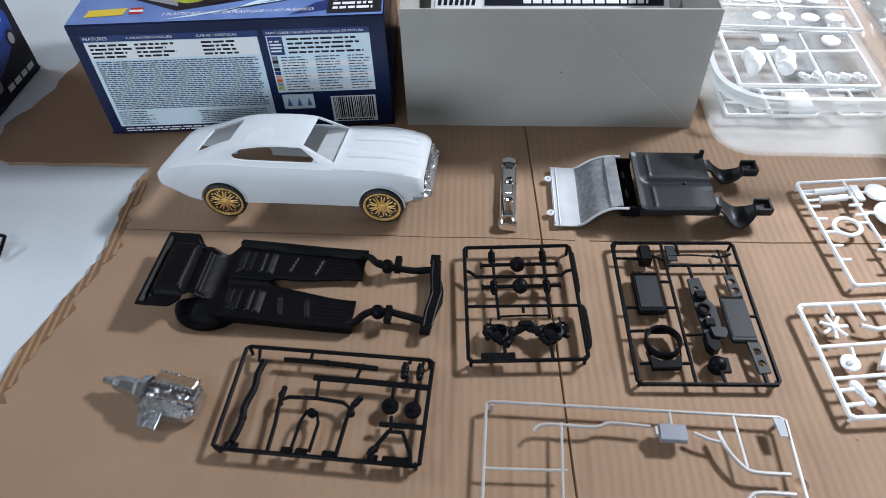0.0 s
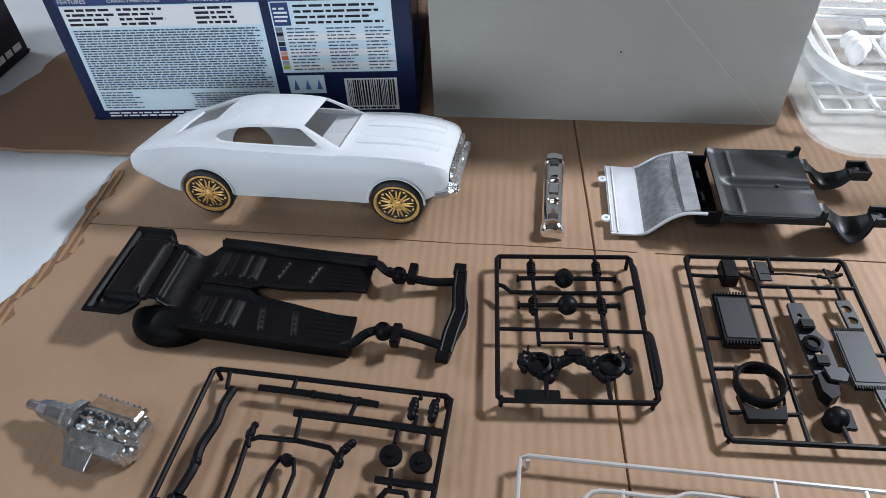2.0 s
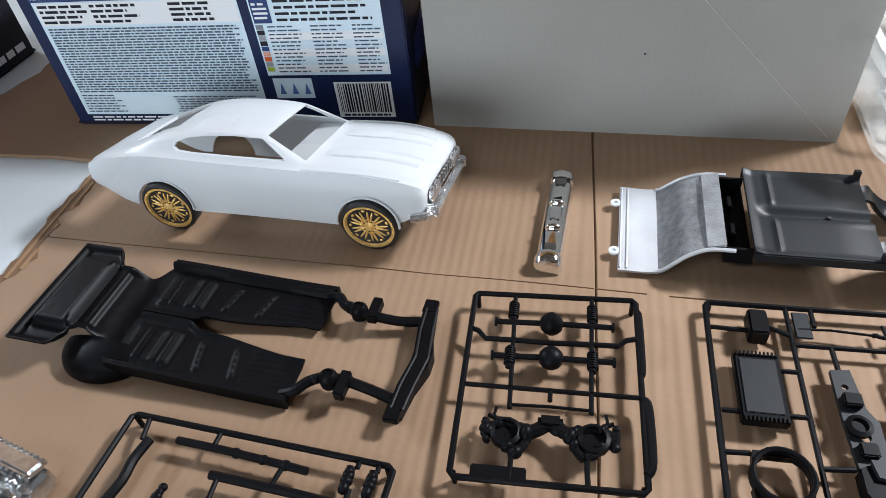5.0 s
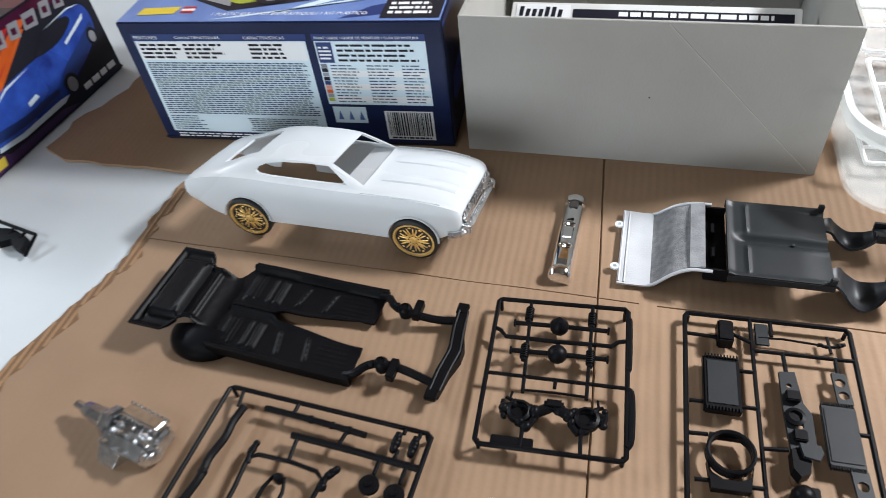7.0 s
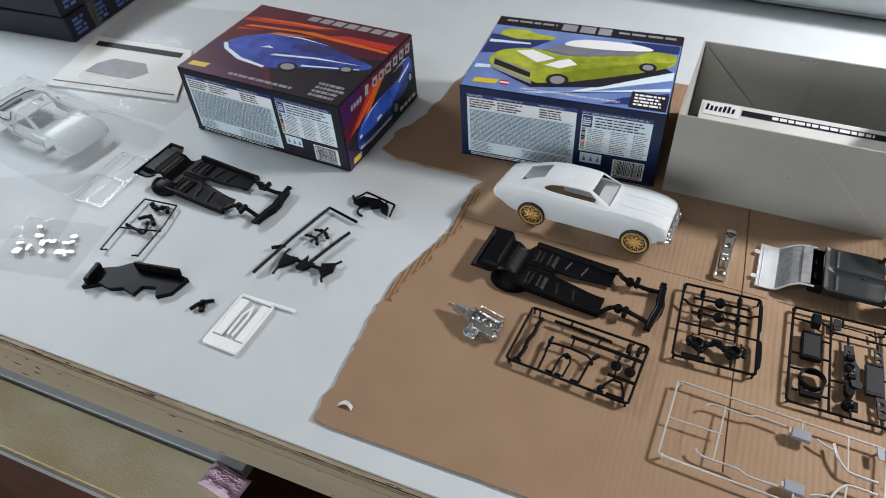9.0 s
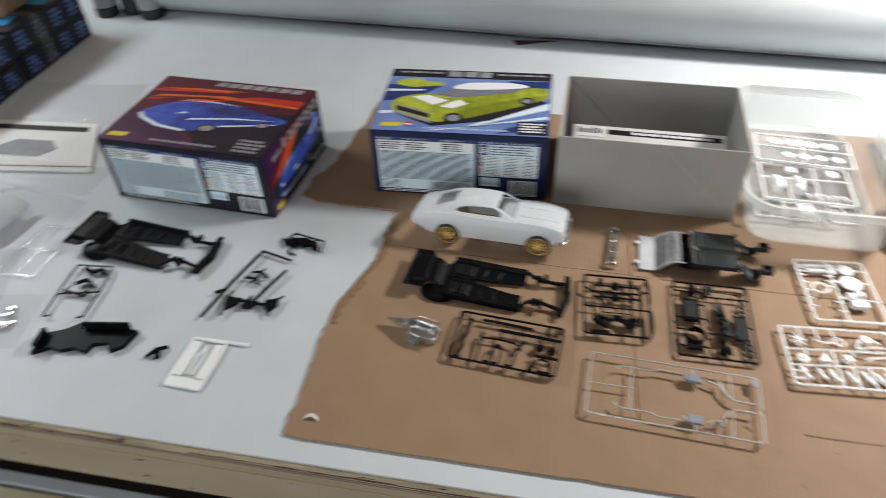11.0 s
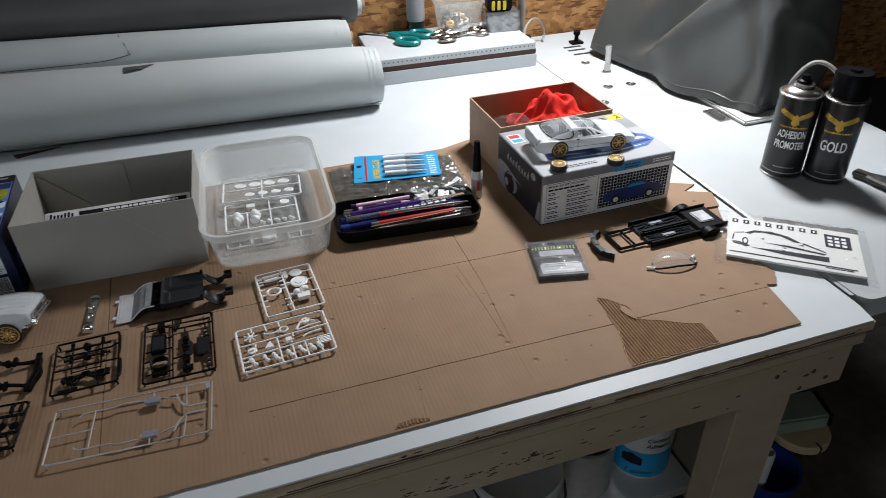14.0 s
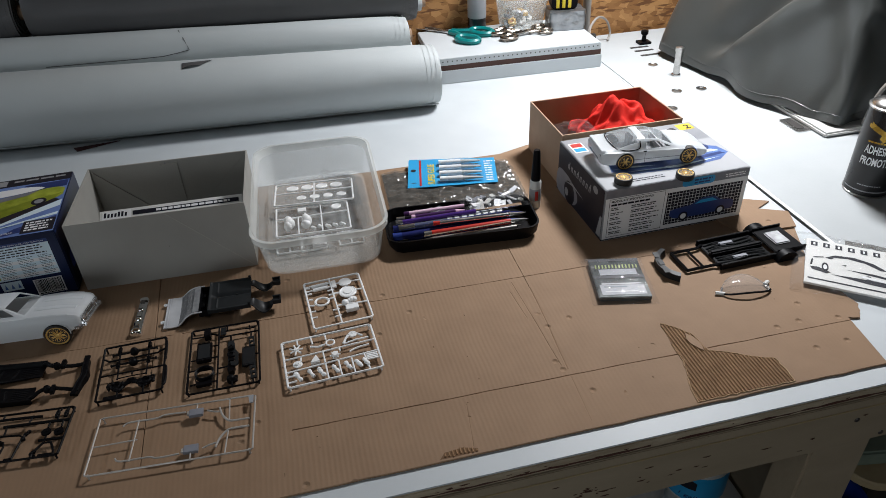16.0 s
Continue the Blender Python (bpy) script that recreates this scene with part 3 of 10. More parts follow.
for x0, x1, seed in ((-1.88, -1.1, 1), (-1.05, -0.42, 2), (-0.35, 0.22, 3), (0.26, 0.60, 4), (0.63, 0.97, 5)):
    upper = jag([(x0, -0.0118), (x1, -0.0112)], 0.012, 0.0010, seed)
    lower = jag([(x1, -0.0140), (x0, -0.0136)], 0.012, 0.0010, seed + 9)
    part("edge_stain", prism(B(), upper + lower, 0, 0.0003, plane((0, -0.0010, 0), (1, 0, 0), (0, 0, 1))), "brown_strip", bench, "dark worn line in the plywood edge")
for x0 in (0.803, -1.35, -1.85):
    part("leg", box(B(), x0 + 0.030, x0 + 0.115, 0.012, 0.062, FLOOR, -0.1055, bevel=0.003), "beige_wood", bench)
    part("leg", box(B(), x0, x0 + 0.092, 1.1, 1.19, FLOOR, -0.0125, bevel=0.003), "beige_wood", bench)
part("side_panel", box(B(), 1.060, 1.072, 0.16, 1.0, -0.75, -0.0305), "beige_wood", bench, "brown plywood panel between the legs")
for x, z in ((0.93, -0.07), (0.955, -0.088), (0.87, -0.06), (0.915, -0.095)):
    part("screw", lathe(B(), [(0.0035, 0), (0.003, 0.001), (0.0, 0.0012)], 10, plane((x, 0.0038, z), (1, 0, 0), (0, 0, 1))), "dark_steel", bench)

rng = random.Random(44)
bm = B()
for k in range(90):
    x, z = rng.uniform(-0.95, 0.98), rng.choice((rng.uniform(-0.011, -0.005), rng.uniform(-0.036, -0.098)))
    y = -0.0012 if z > -0.0165 else 0.0037
    w, hh = rng.uniform(0.001, 0.007), rng.uniform(0.0006, 0.0024)
    prism(bm, jag([(-w, 0), (0, -hh), (w, 0), (0, hh)], 0.002, 0.0005, k)[:-1], 0, 0.0003, plane((x, y, z), (1, 0, 0), (0, 0, 1)))
for k in range(60):
    x, z = rng.gauss(0.50, 0.09), -0.078 + rng.gauss(0, 0.006)
    w, hh = rng.uniform(0.001, 0.006), rng.uniform(0.0006, 0.0018)
    prism(bm, jag([(-w, 0), (0, -hh), (w, 0), (0, hh)], 0.002, 0.0004, k)[:-1], 0, 0.0003, plane((x, 0.0037, z), (1, 0, 0), (0, 0, 1)))
ob = part("paint_chip", bm, "brown_strip", bench, "dark chips in the paint")
ob["kind"] = "stuff"

# the sewing machine table beside it
seam = thing("sewing_table", "white sewing machine table butted against the workbench", "table", pose(0, 0, 0))
c = rounded(0.44, 1.19, 0.02, 5, 1.234, 0.627)
part("tabletop", prism(B(), c, -0.03, 0.0005), "sewing_top", seam, "white laminate top with a grey edge")
for x0, y0 in ((1.40, 0.80), (1.40, 1.12), (1.06, 1.12)):
    part("leg", box(B(), x0, x0 + 0.04, y0, y0 + 0.04, FLOOR, -0.03), "dark_steel", seam)
part("seam_filler", box(B(), 1.0084, 1.0137, 0.05, 1.20, -0.006, -0.0010), "sewing_top", seam, "pale filler in the gap")
# short white strips stand in for glints along the seam
bm = B()
for k in range(14):
    y = 0.24 + k * 0.019
    box(bm, 1.0085, 1.0145, y, y + 0.0184, 0.0005, 0.0013)
part("seam_glint", bm, "white_sprue", seam, "white strips for the glints along the seam between the tops")
for x, y in ((1.115, 0.983), (1.087, 0.824), (1.142, 0.82), (1.033, 0.746)):
    bm = lathe(B(), [(0.011, 0.0005), (0.011, 0.0022), (0.0085, 0.0026), (0.007, 0.0012), (0.0, 0.0012)], 20, pose(x, y, 0))
    part("grommet", bm, "steel", seam, smooth=True)
bm = lathe(B(), [(0.010, 0.0005), (0.010, 0.003), (0.0075, 0.004), (0.0075, 0.052), (0.009, 0.054), (0.009, 0.062), (0.004, 0.064), (0, 0.064)], 16, pose(1.133, 0.911, 0))
part("pin", bm, "steel", seam, "upright steel knee-lift pin", smooth=True)
part("hatch", prism(B(), rounded(0.032, 0.058, 0.006, 4, 1.21, 0.604), 0.0005, 0.0022), "steel", seam, "small metal hatch plate")
part("hatch_slot", prism(B(), rounded(0.016, 0.036, 0.004, 4, 1.21, 0.604), 0.0022, 0.003), "dark", seam)
part("machine_bed", box(B(), 1.225, 1.36, 0.54, 1.04, 0.0005, 0.010, bevel=0.003), "white_plastic", seam, "pale machine bed plate")
bm = B()
for y in (1.043, 1.075, 1.10):
    box(bm, 1.118, 1.165, y, y + 0.008, 0.0005, 0.0015)
part("slot", bm, "dark", seam)["kind"] = "stuff"

# draped cover over the machine
BASE = [Vector(p) for p in ((1.172, 1.06), (1.178, 0.90), (1.192, 0.75), (1.225, 0.62), (1.255, 0.572), (1.33, 0.562), (1.45, 0.61), (1.500, 0.745), (1.550, 0.93), (1.52, 1.09), (1.36, 1.12))]


def closed_curve(pts, u):
    n = len(pts)
    k = int(u * n) % n
    t = u * n - int(u * n)
    a, b, c, d = pts[k - 1], pts[k], pts[(k + 1) % n], pts[(k + 2) % n]
    return 0.5 * ((2 * b) + (c - a) * t + (2 * a - 5 * b + 4 * c - d) * t * t + (3 * b - a - 3 * c + d) * t ** 3)


def cover_point(u, v):
    base = closed_curve(BASE, u % 1.0)
    mid = Vector((1.40, 0.86))
    a = 2 * math.pi * u
    w = min(v / 0.8, 1.0)
    pull = 0.985 - 0.24 * w ** 1.3
    if v > 0.8:
        pull *= math.cos((v - 0.8) / 0.2 * math.pi / 2) * 0.998 + 0.002
    pull += (0.030 * math.sin(6 * a + 2.5 * v) + 0.016 * math.sin(11 * a + 1)) * (1 - v) ** 1.5
    p = mid + (base - mid) * pull + Vector((0.045, 0.0)) * w
    rise = w ** 0.92 * 0.33 + (0.035 * math.sin((v - 0.8) / 0.2 * math.pi / 2) if v > 0.8 else 0)
    z = 0.012 + rise + 0.004 * (1 - v) ** 5 * math.sin(9 * a)
    sag = noise.noise(Vector((p.x * 6, p.y * 6, z * 5)))
    fold = abs(noise.noise(Vector((p.x * 9 + z * 5, p.y * 9, z * 3 + 4)))) - 0.2 + 0.7 * math.exp(-(noise.noise(Vector((p.x * 4, p.y * 5 + z * 4, 7))) / 0.05) ** 2)
    across = p.y - 0.80 + 0.9 * (z - 0.16)
    crease = math.exp(-(across / 0.036) ** 2) - 0.7 * math.exp(-((across + 0.07) / 0.040) ** 2) + 0.5 * math.exp(-((p.y - 0.62 - 0.5 * (z - 0.1)) / 0.034) ** 2)
    push = 0.030 * sag * (0.3 + 0.7 * w) + 0.017 * fold * w + 0.026 * crease * ease(0.02, 0.10, z) * (1 - ease(0.30, 0.36, z))
    return Vector((p.x + push * 0.8, p.y - push, max(z + 0.012 * sag * w, 0.0105)))


bm = sheet(B(), 168, 54, cover_point)
bmesh.ops.remove_doubles(bm, verts=bm.verts, dist=0.0008)
cover = thing("machine_cover", "dark grey vinyl dust cover draped over a sewing machine", "cover", pose(0, 0, 0))
part("drape", bm, "cover", cover, smooth=True)
part("hem", tube(B(), [cover_point(k / 168, 0.03) for k in range(169)], 0.0007, 6), "cover", cover, "rolled lower hem", smooth=True)

# ---- cardboard sheet on the bench ----
left = jag([(-0.258, 0.026), (-0.259, 0.098), (-0.262, 0.15), (-0.258, 0.21), (-0.246, 0.25), (-0.233, 0.285), (-0.235, 0.33), (-0.228, 0.386)], 0.007, 0.0022, 3)
flap = jag([(-0.228, 0.386), (-0.27, 0.388), (-0.345, 0.389)], 0.012, 0.0012, 4) + jag([(-0.372, 0.402), (-0.366, 0.45), (-0.347, 0.491), (-0.341, 0.563), (-0.332, 0.61), (-0.33, 0.668)], 0.012, 0.003, 5)
rest = [(0.64, 0.655), (0.70, 0.675), (0.93, 0.675), (0.94, 0.40), (0.995, 0.374), (0.966, 0.360), (0.986, 0.302), (0.955, 0.235), (0.945, 0.15)]
corner = jag([(0.945, 0.15), (0.948, 0.122), (0.932, 0.10), (0.918, 0.104)], 0.006, 0.002, 6) + [(0.905, 0.024)]
front = [(0.905 - 1.163 * k / 60, 0.0245 + 0.0012 * math.sin(k * 1.7) * (k % 7 == 3)) for k in range(1, 60)]
outline = left[:-1] + flap + rest + corner + front
bm = prism(B(), outline, 0.0003, 0.003)
bmesh.ops.triangulate(bm, faces=[f for f in bm.faces if len(f.verts) > 4])


def groove(pts, half, seed, deep):
    """A pressed crease: a V that wanders a little along a line."""
    rr = random.Random(seed)
    line = jag(pts, 0.03, 0.0005, seed)
    rings = []
    for k, (x, y) in enumerate(line):
        (ax, ay), (bx, by) = line[max(k - 1, 0)], line[min(k + 1, len(line) - 1)]
        d = Vector((bx - ax, by - ay)).normalized()
        w = half * rr.uniform(0.75, 1.2)
        rings.append([Vector((x - d.y * w * 1.3, y + d.x * w * 1.3, 0.0038)), Vector((x, y, 0.0030 - deep)), Vector((x + d.y * w * 1.3, y - d.x * w * 1.3, 0.0038))])
    return loft(B(), rings)


CREASES = (([(-0.23, 0.315), (-0.135, 0.311), (0.10, 0.302)], 0.0004, 0.0019), ([(0.11, 0.3015), (0.48, 0.296), (0.72, 0.292), (0.93, 0.290)], 0.0006, 0.0019), ([(0.236, 0.106), (0.55, 0.103), (0.93, 0.098)], 0.0007, 0.0016),
           ([(0.071, 0.66), (0.073, 0.43), (0.077, 0.30), (0.082, 0.10)], 0.0010, 0.0019), ([(0.563, 0.66), (0.563, 0.37), (0.561, 0.27)], 0.0005, 0.0019), ([(0.561, 0.269), (0.558, 0.20), (0.552, 0.112)], 0.0022, 0.0006), ([(0.551, 0.100), (0.547, 0.034)], 0.0030, 0.0003),
           ([(0.541, 0.287), (0.545, 0.19), (0.547, 0.120)], 0.0020, 0.0005), ([(0.533, 0.268), (0.537, 0.21)], 0.0020, 0.0004), ([(0.425, 0.092), (0.417, 0.034)], 0.0020, 0.0004))
rng = random.Random(8)
dents, spots = B(), []
while len(spots) < 16:
    x, y = rng.uniform(0.16, 0.90), rng.choice((rng.gauss(0.092, 0.018), rng.uniform(0.035, 0.26)))
    if 0.032 < y < 0.28 and min([math.hypot(x - a, y - b) for a, b in spots] + [1]) > 0.012 and min(abs(y - 0.103), abs(x - 0.555)) > 0.005 and not 0.65 < x < 0.80:
        spots.append((x, y))
        r0 = rng.uniform(0.0006, 0.0017)
        lathe(dents, [(0.0, 0.0030 - 0.6 * r0), (r0 * 0.55, 0.0030 - 0.4 * r0), (r0, 0.0031), (r0 * 1.05, 0.0036)], 8, pose(x, y, 0, 0, 0, rng.uniform(0, 180)) @ Matrix.Diagonal((rng.uniform(1.0, 1.9), 0.8, 1, 1)))
card = part("cardboard_sheet", cut(bm, [groove(p, w, k, deep) for k, (p, w, deep) in enumerate(CREASES)] + [dents]), "board")
tagged(card, "large flattened brown cardboard sheet covering the workbench", "cardboard")

def ridges(name, poly, pitch, label, tall=0.0009, ground="board_shade"):
    """Bare flutes inside a polygon, running along y."""
    bm = B()
    x0, x1 = min(p[0] for p in poly), max(p[0] for p in poly)
    x = x0 + pitch / 2
    r = random.Random(5)
    while x < x1:
        cross = sorted(ay + (by - ay) * (x - ax) / (bx - ax) for (ax, ay), (bx, by) in zip(poly, poly[1:] + poly[:1]) if (ax - x) * (bx - x) < 0)
        for lo, hi in zip(cross[::2], cross[1::2]):
            lo, hi = lo + r.uniform(0, 0.002), hi - r.uniform(0, 0.002)
            if hi - lo > 0.002:
                prof = [(-0.27, 0.0), (-0.20, 1.1), (0, 1.7), (0.20, 1.1), (0.27, 0.0)]
                loft(bm, [[Vector((x + a * pitch, y, 0.0031 + b * tall)) for a, b in prof] for y in (lo, hi)])
        x += pitch
    base = part(name, bm, "board_torn", card, label)
    base["kind"] = "stuff"
    # flat ply under the ridges, coloured dark for the shadow between them
    floor_bm = prism(B(), poly, 0.0030, 0.0032)
    bmesh.ops.triangulate(floor_bm, faces=[f for f in floor_bm.faces if len(f.verts) > 4])
    part("shaded_ply", floor_bm, ground, card, "ply coloured dark for the shade between bare flutes")
    return base


TEAR = [(0.691, 0.155), (0.702, 0.147), (0.709, 0.139), (0.718, 0.128), (0.722, 0.096), (0.742, 0.088), (0.765, 0.074), (0.788, 0.064), (0.789, 0.045), (0.787, 0.027), (0.740, 0.027), (0.668, 0.027), (0.672, 0.05), (0.684, 0.085), (0.686, 0.115)]
ridges("torn_patch", TEAR, 0.0041, "torn patch with bare brown flutes")
ridges("torn_patch", [(0.380, 0.027), (0.386, 0.034), (0.405, 0.036), (0.421, 0.031), (0.42, 0.027)], 0.0041, "small torn patch at the edge")
bm = B()
for k, (a, b) in enumerate(zip(TEAR, TEAR[1:])):
    pts = jag([a, b], 0.004, 0.0009, 20 + k)
    tube(bm, [(x, y, 0.0036) for x, y in pts], 0.0007, 5)
part("torn_rim", bm, "board_edge", card, "pale torn paper rim")
part("paper_scrap", prism(B(), [(0.7100, 0.1291), (0.7160, 0.1211), (0.7187, 0.1079), (0.7163, 0.0964), (0.7120, 0.1017), (0.7072, 0.1111), (0.7062, 0.1197)], 0.0032, 0.0056), "board", card, "scrap of the top paper left in the tear")
rng = random.Random(15)
outer = [(x + 0.0006, y) for x, y in left if 0.165 < y < 0.372]
within = [(x + 0.004 + 0.013 * abs(noise.noise(Vector((y * 45, 0.3, 1)))) + rng.uniform(0, 0.004), y) for x, y in outer]
ridges("torn_flute", outer + within[::-1], 0.0046, "frayed corrugated flutes along the torn edge", 0.0004)
# loose flaps at the far end
flap_piece = part("cardboard_flap", prism(B(), [(0.90, 0.30), (0.985, 0.296), (1.0, 0.335), (0.93, 0.37), (0.88, 0.36)], 0.0034, 0.0062), "board")
tagged(flap_piece, "loose brown cardboard flap on the bench", "cardboard")

# ---- fabric rolls ----
def fabric_roll(label, x0, x1, near, far, material, seed):
    """A roll along x; near and far give y, z and radius at x = -0.1 and their change per metre."""
    t = thing("fabric_roll", label, "fabric roll", pose(0, 0, 0), "fabric rolls")

    def at(x, a, lift=0.0):
        y, z, rad = (p + q * (x + 0.1) for p, q in zip(near, far))
        return Vector((x, y + (rad + lift) * math.cos(a), z + (rad + lift) * math.sin(a)))

    bm = B()
    nr, n = 60, 48
    rings = []
    for k in range(nr + 1):
        x = x0 + (x1 - x0) * k / nr
        edge = min(k, nr - k)
        ring = []
        for j in range(n):
            a = 2 * math.pi * j / n
            dent = 0.0009 * noise.noise(Vector((x * 9, math.cos(a) * 2 + seed, math.sin(a) * 2)))
            ring.append(at(x, a, dent - (0.0035, 0.0008, 0, 0)[min(edge, 3)]))
        rings.append(ring)
    loft(bm, rings)
    part("roll", bm, material, t, smooth=True)
    for q in range(3):
        pts = [at(x1 - 0.006 - 0.011 * q, 2 * math.pi * j / 40, 0.0) for j in range(41)]
        part("layer_edge", tube(B(), pts, 0.0003, 4), material, t)
    for q in range(3):
        pts = [at(x1 + 0.001, 2 * math.pi * j / 32, -0.010 - 0.012 * q) for j in range(33)]
        part("rolled_edge", tube(B(), pts, 0.0016, 5), material, t)
    c = at(x1, 0, -1 * (near[2] + far[2] * (x1 + 0.1)))
    bm = lathe(B(), [(0.014, 0), (0.014, 0.010), (0.011, 0.010), (0.011, 0.003), (0, 0.003)], 20, plane(c, (0, 1, 0), (0, 0, 1)))
    part("core", bm, "kraft", t, "cardboard core")
    return t, at


roll, at1 = fabric_roll("thick roll of white vinyl lying along the bench", -0.93, 0.588, (0.9733, 0.0700, 0.0690), (-0.0617, -0.0120, -0.0120), "vinyl_white", 1)


def lip(u, v):
    x = -0.93 + 1.515 * u
    peel = 0.012 * math.exp(-((x + 0.10) / 0.04) ** 2) * v ** 2
    p = at1(x, radians(232 + 24 * v), 0.0010)
    return Vector((p.x, p.y - peel, max(p.z, 0.0012)))


part("loose_edge", thick(sheet(B(), 70, 5, lip), 0.0009), "vinyl_white", roll, "loose lower edge of the sheet", smooth=True)
bm = prism(B(), [(-0.135, 0.930), (-0.050, 0.938), (-0.125, 0.912)], 0.0004, 0.0013)
part("folded_corner", bm, "vinyl_back", roll, "dark backing of a folded corner")
roll2, at2 = fabric_roll("thinner roll of white vinyl resting on the thick roll", -1.1, 0.548, (1.0607, 0.1368, 0.0410), (-0.0657, -0.0272, 0.0), "vinyl_white", 2)
line = [at2(x, radians(a), 0.0006) for x, a in ((0.094, 100), (0.1030, 135), (0.1104, 165), (0.085, 172), (0.0586, 178), (0.0132, 181), (-0.062, 184), (-0.16, 188))]
part("sheet_edge", tube(B(), line, 0.0008, 5), "vinyl_grey", roll2, "dark overlapping cut edge")


def tab(u, v):
    return at1(0.098 + 0.056 * u * (1 - 0.40 * v), radians(99 - 5 * u + 15 * v), 0.0020 + 0.004 * v * math.sin(3 * u))


part("flap", thick(sheet(B(), 8, 5, tab), 0.0008), "vinyl_grey", roll2, "small grey corner flap")
fabric_roll("roll of white vinyl behind the others", -1.2, 0.565, (1.128, 0.054, 0.053), (-0.0657, -0.006, -0.006), "vinyl_white", 5)
fabric_roll("dark grey roll of vinyl stacked on the white rolls", -0.185, 0.578, (1.1287, 0.2088, 0.0580), (-0.0655, -0.0272, 0.0), "vinyl_grey", 3)
fabric_roll("dark grey roll end stacked on the white rolls", -1.3, -0.205, (1.1287, 0.2088, 0.0580), (-0.0300, -0.0272, 0.0), "vinyl_grey", 4)
fabric_roll("white dotted roll of vinyl behind the grey roll", -0.4, 0.612, (1.222, 0.152, 0.024), (-0.0655, -0.0100, 0.0), "white_top", 6)


# ---- kit boxes ----
def kit_box(label, x, y, turn, w, d, h, body, group="model kit boxes"):
    t = thing("model_kit_box", label, "box", pose(x, y, 0.003, 0, 0, turn), group)
    part("carton", box(B(), 0, w, 0, d, 0, h, bevel=0.0008), body, t)
    part("lid_edge", box(B(), -0.0006, w + 0.0006, -0.0006, d + 0.0006, 0.0015, 0.003), "black_print", t)
    return t, plane((0, 0, 0), (1, 0, 0), (0, 0, 1)), plane((0, 0, h), (1, 0, 0), (0, 1, 0)), plane((w, 0, 0), (0, 1, 0), (0, 0, 1)), plane((0, d, 0), (0, -1, 0), (0, 0, 1))


def soft(pts, n=48):
    """A printed outline with rounded corners."""
    ring = [Vector(p) for p in pts]
    return [tuple(closed_curve(ring, k / n)) for k in range(n)]


def coupe(x0, y0, s, flip=1):
    """Outlines of a long-nosed coupe in a picture: body, glass, hub spots."""
    f = lambda pts: [(x0 + s * (u if flip > 0 else 1 - u), y0 + s * v) for u, v in pts]  # noqa: E731
    body = f([(0.0, 0.10), (0.03, 0.06), (0.16, 0.05), (0.5, 0.03), (0.86, 0.04), (0.98, 0.08), (1.0, 0.14), (0.97, 0.19), (0.8, 0.215), (0.68, 0.225), (0.56, 0.30), (0.34, 0.31), (0.22, 0.235), (0.03, 0.20)])
    glass = f([(0.27, 0.235), (0.36, 0.285), (0.54, 0.28), (0.63, 0.228)])
    wheels = [disc(x0 + s * (u if flip > 0 else 1 - u), y0 + s * 0.06, s * 0.072, 18) for u in (0.2, 0.78)]
    hubs = [disc(x0 + s * (u if flip > 0 else 1 - u), y0 + s * 0.06, s * 0.045, 14) for u in (0.2, 0.78)]
    return body, glass, wheels, hubs


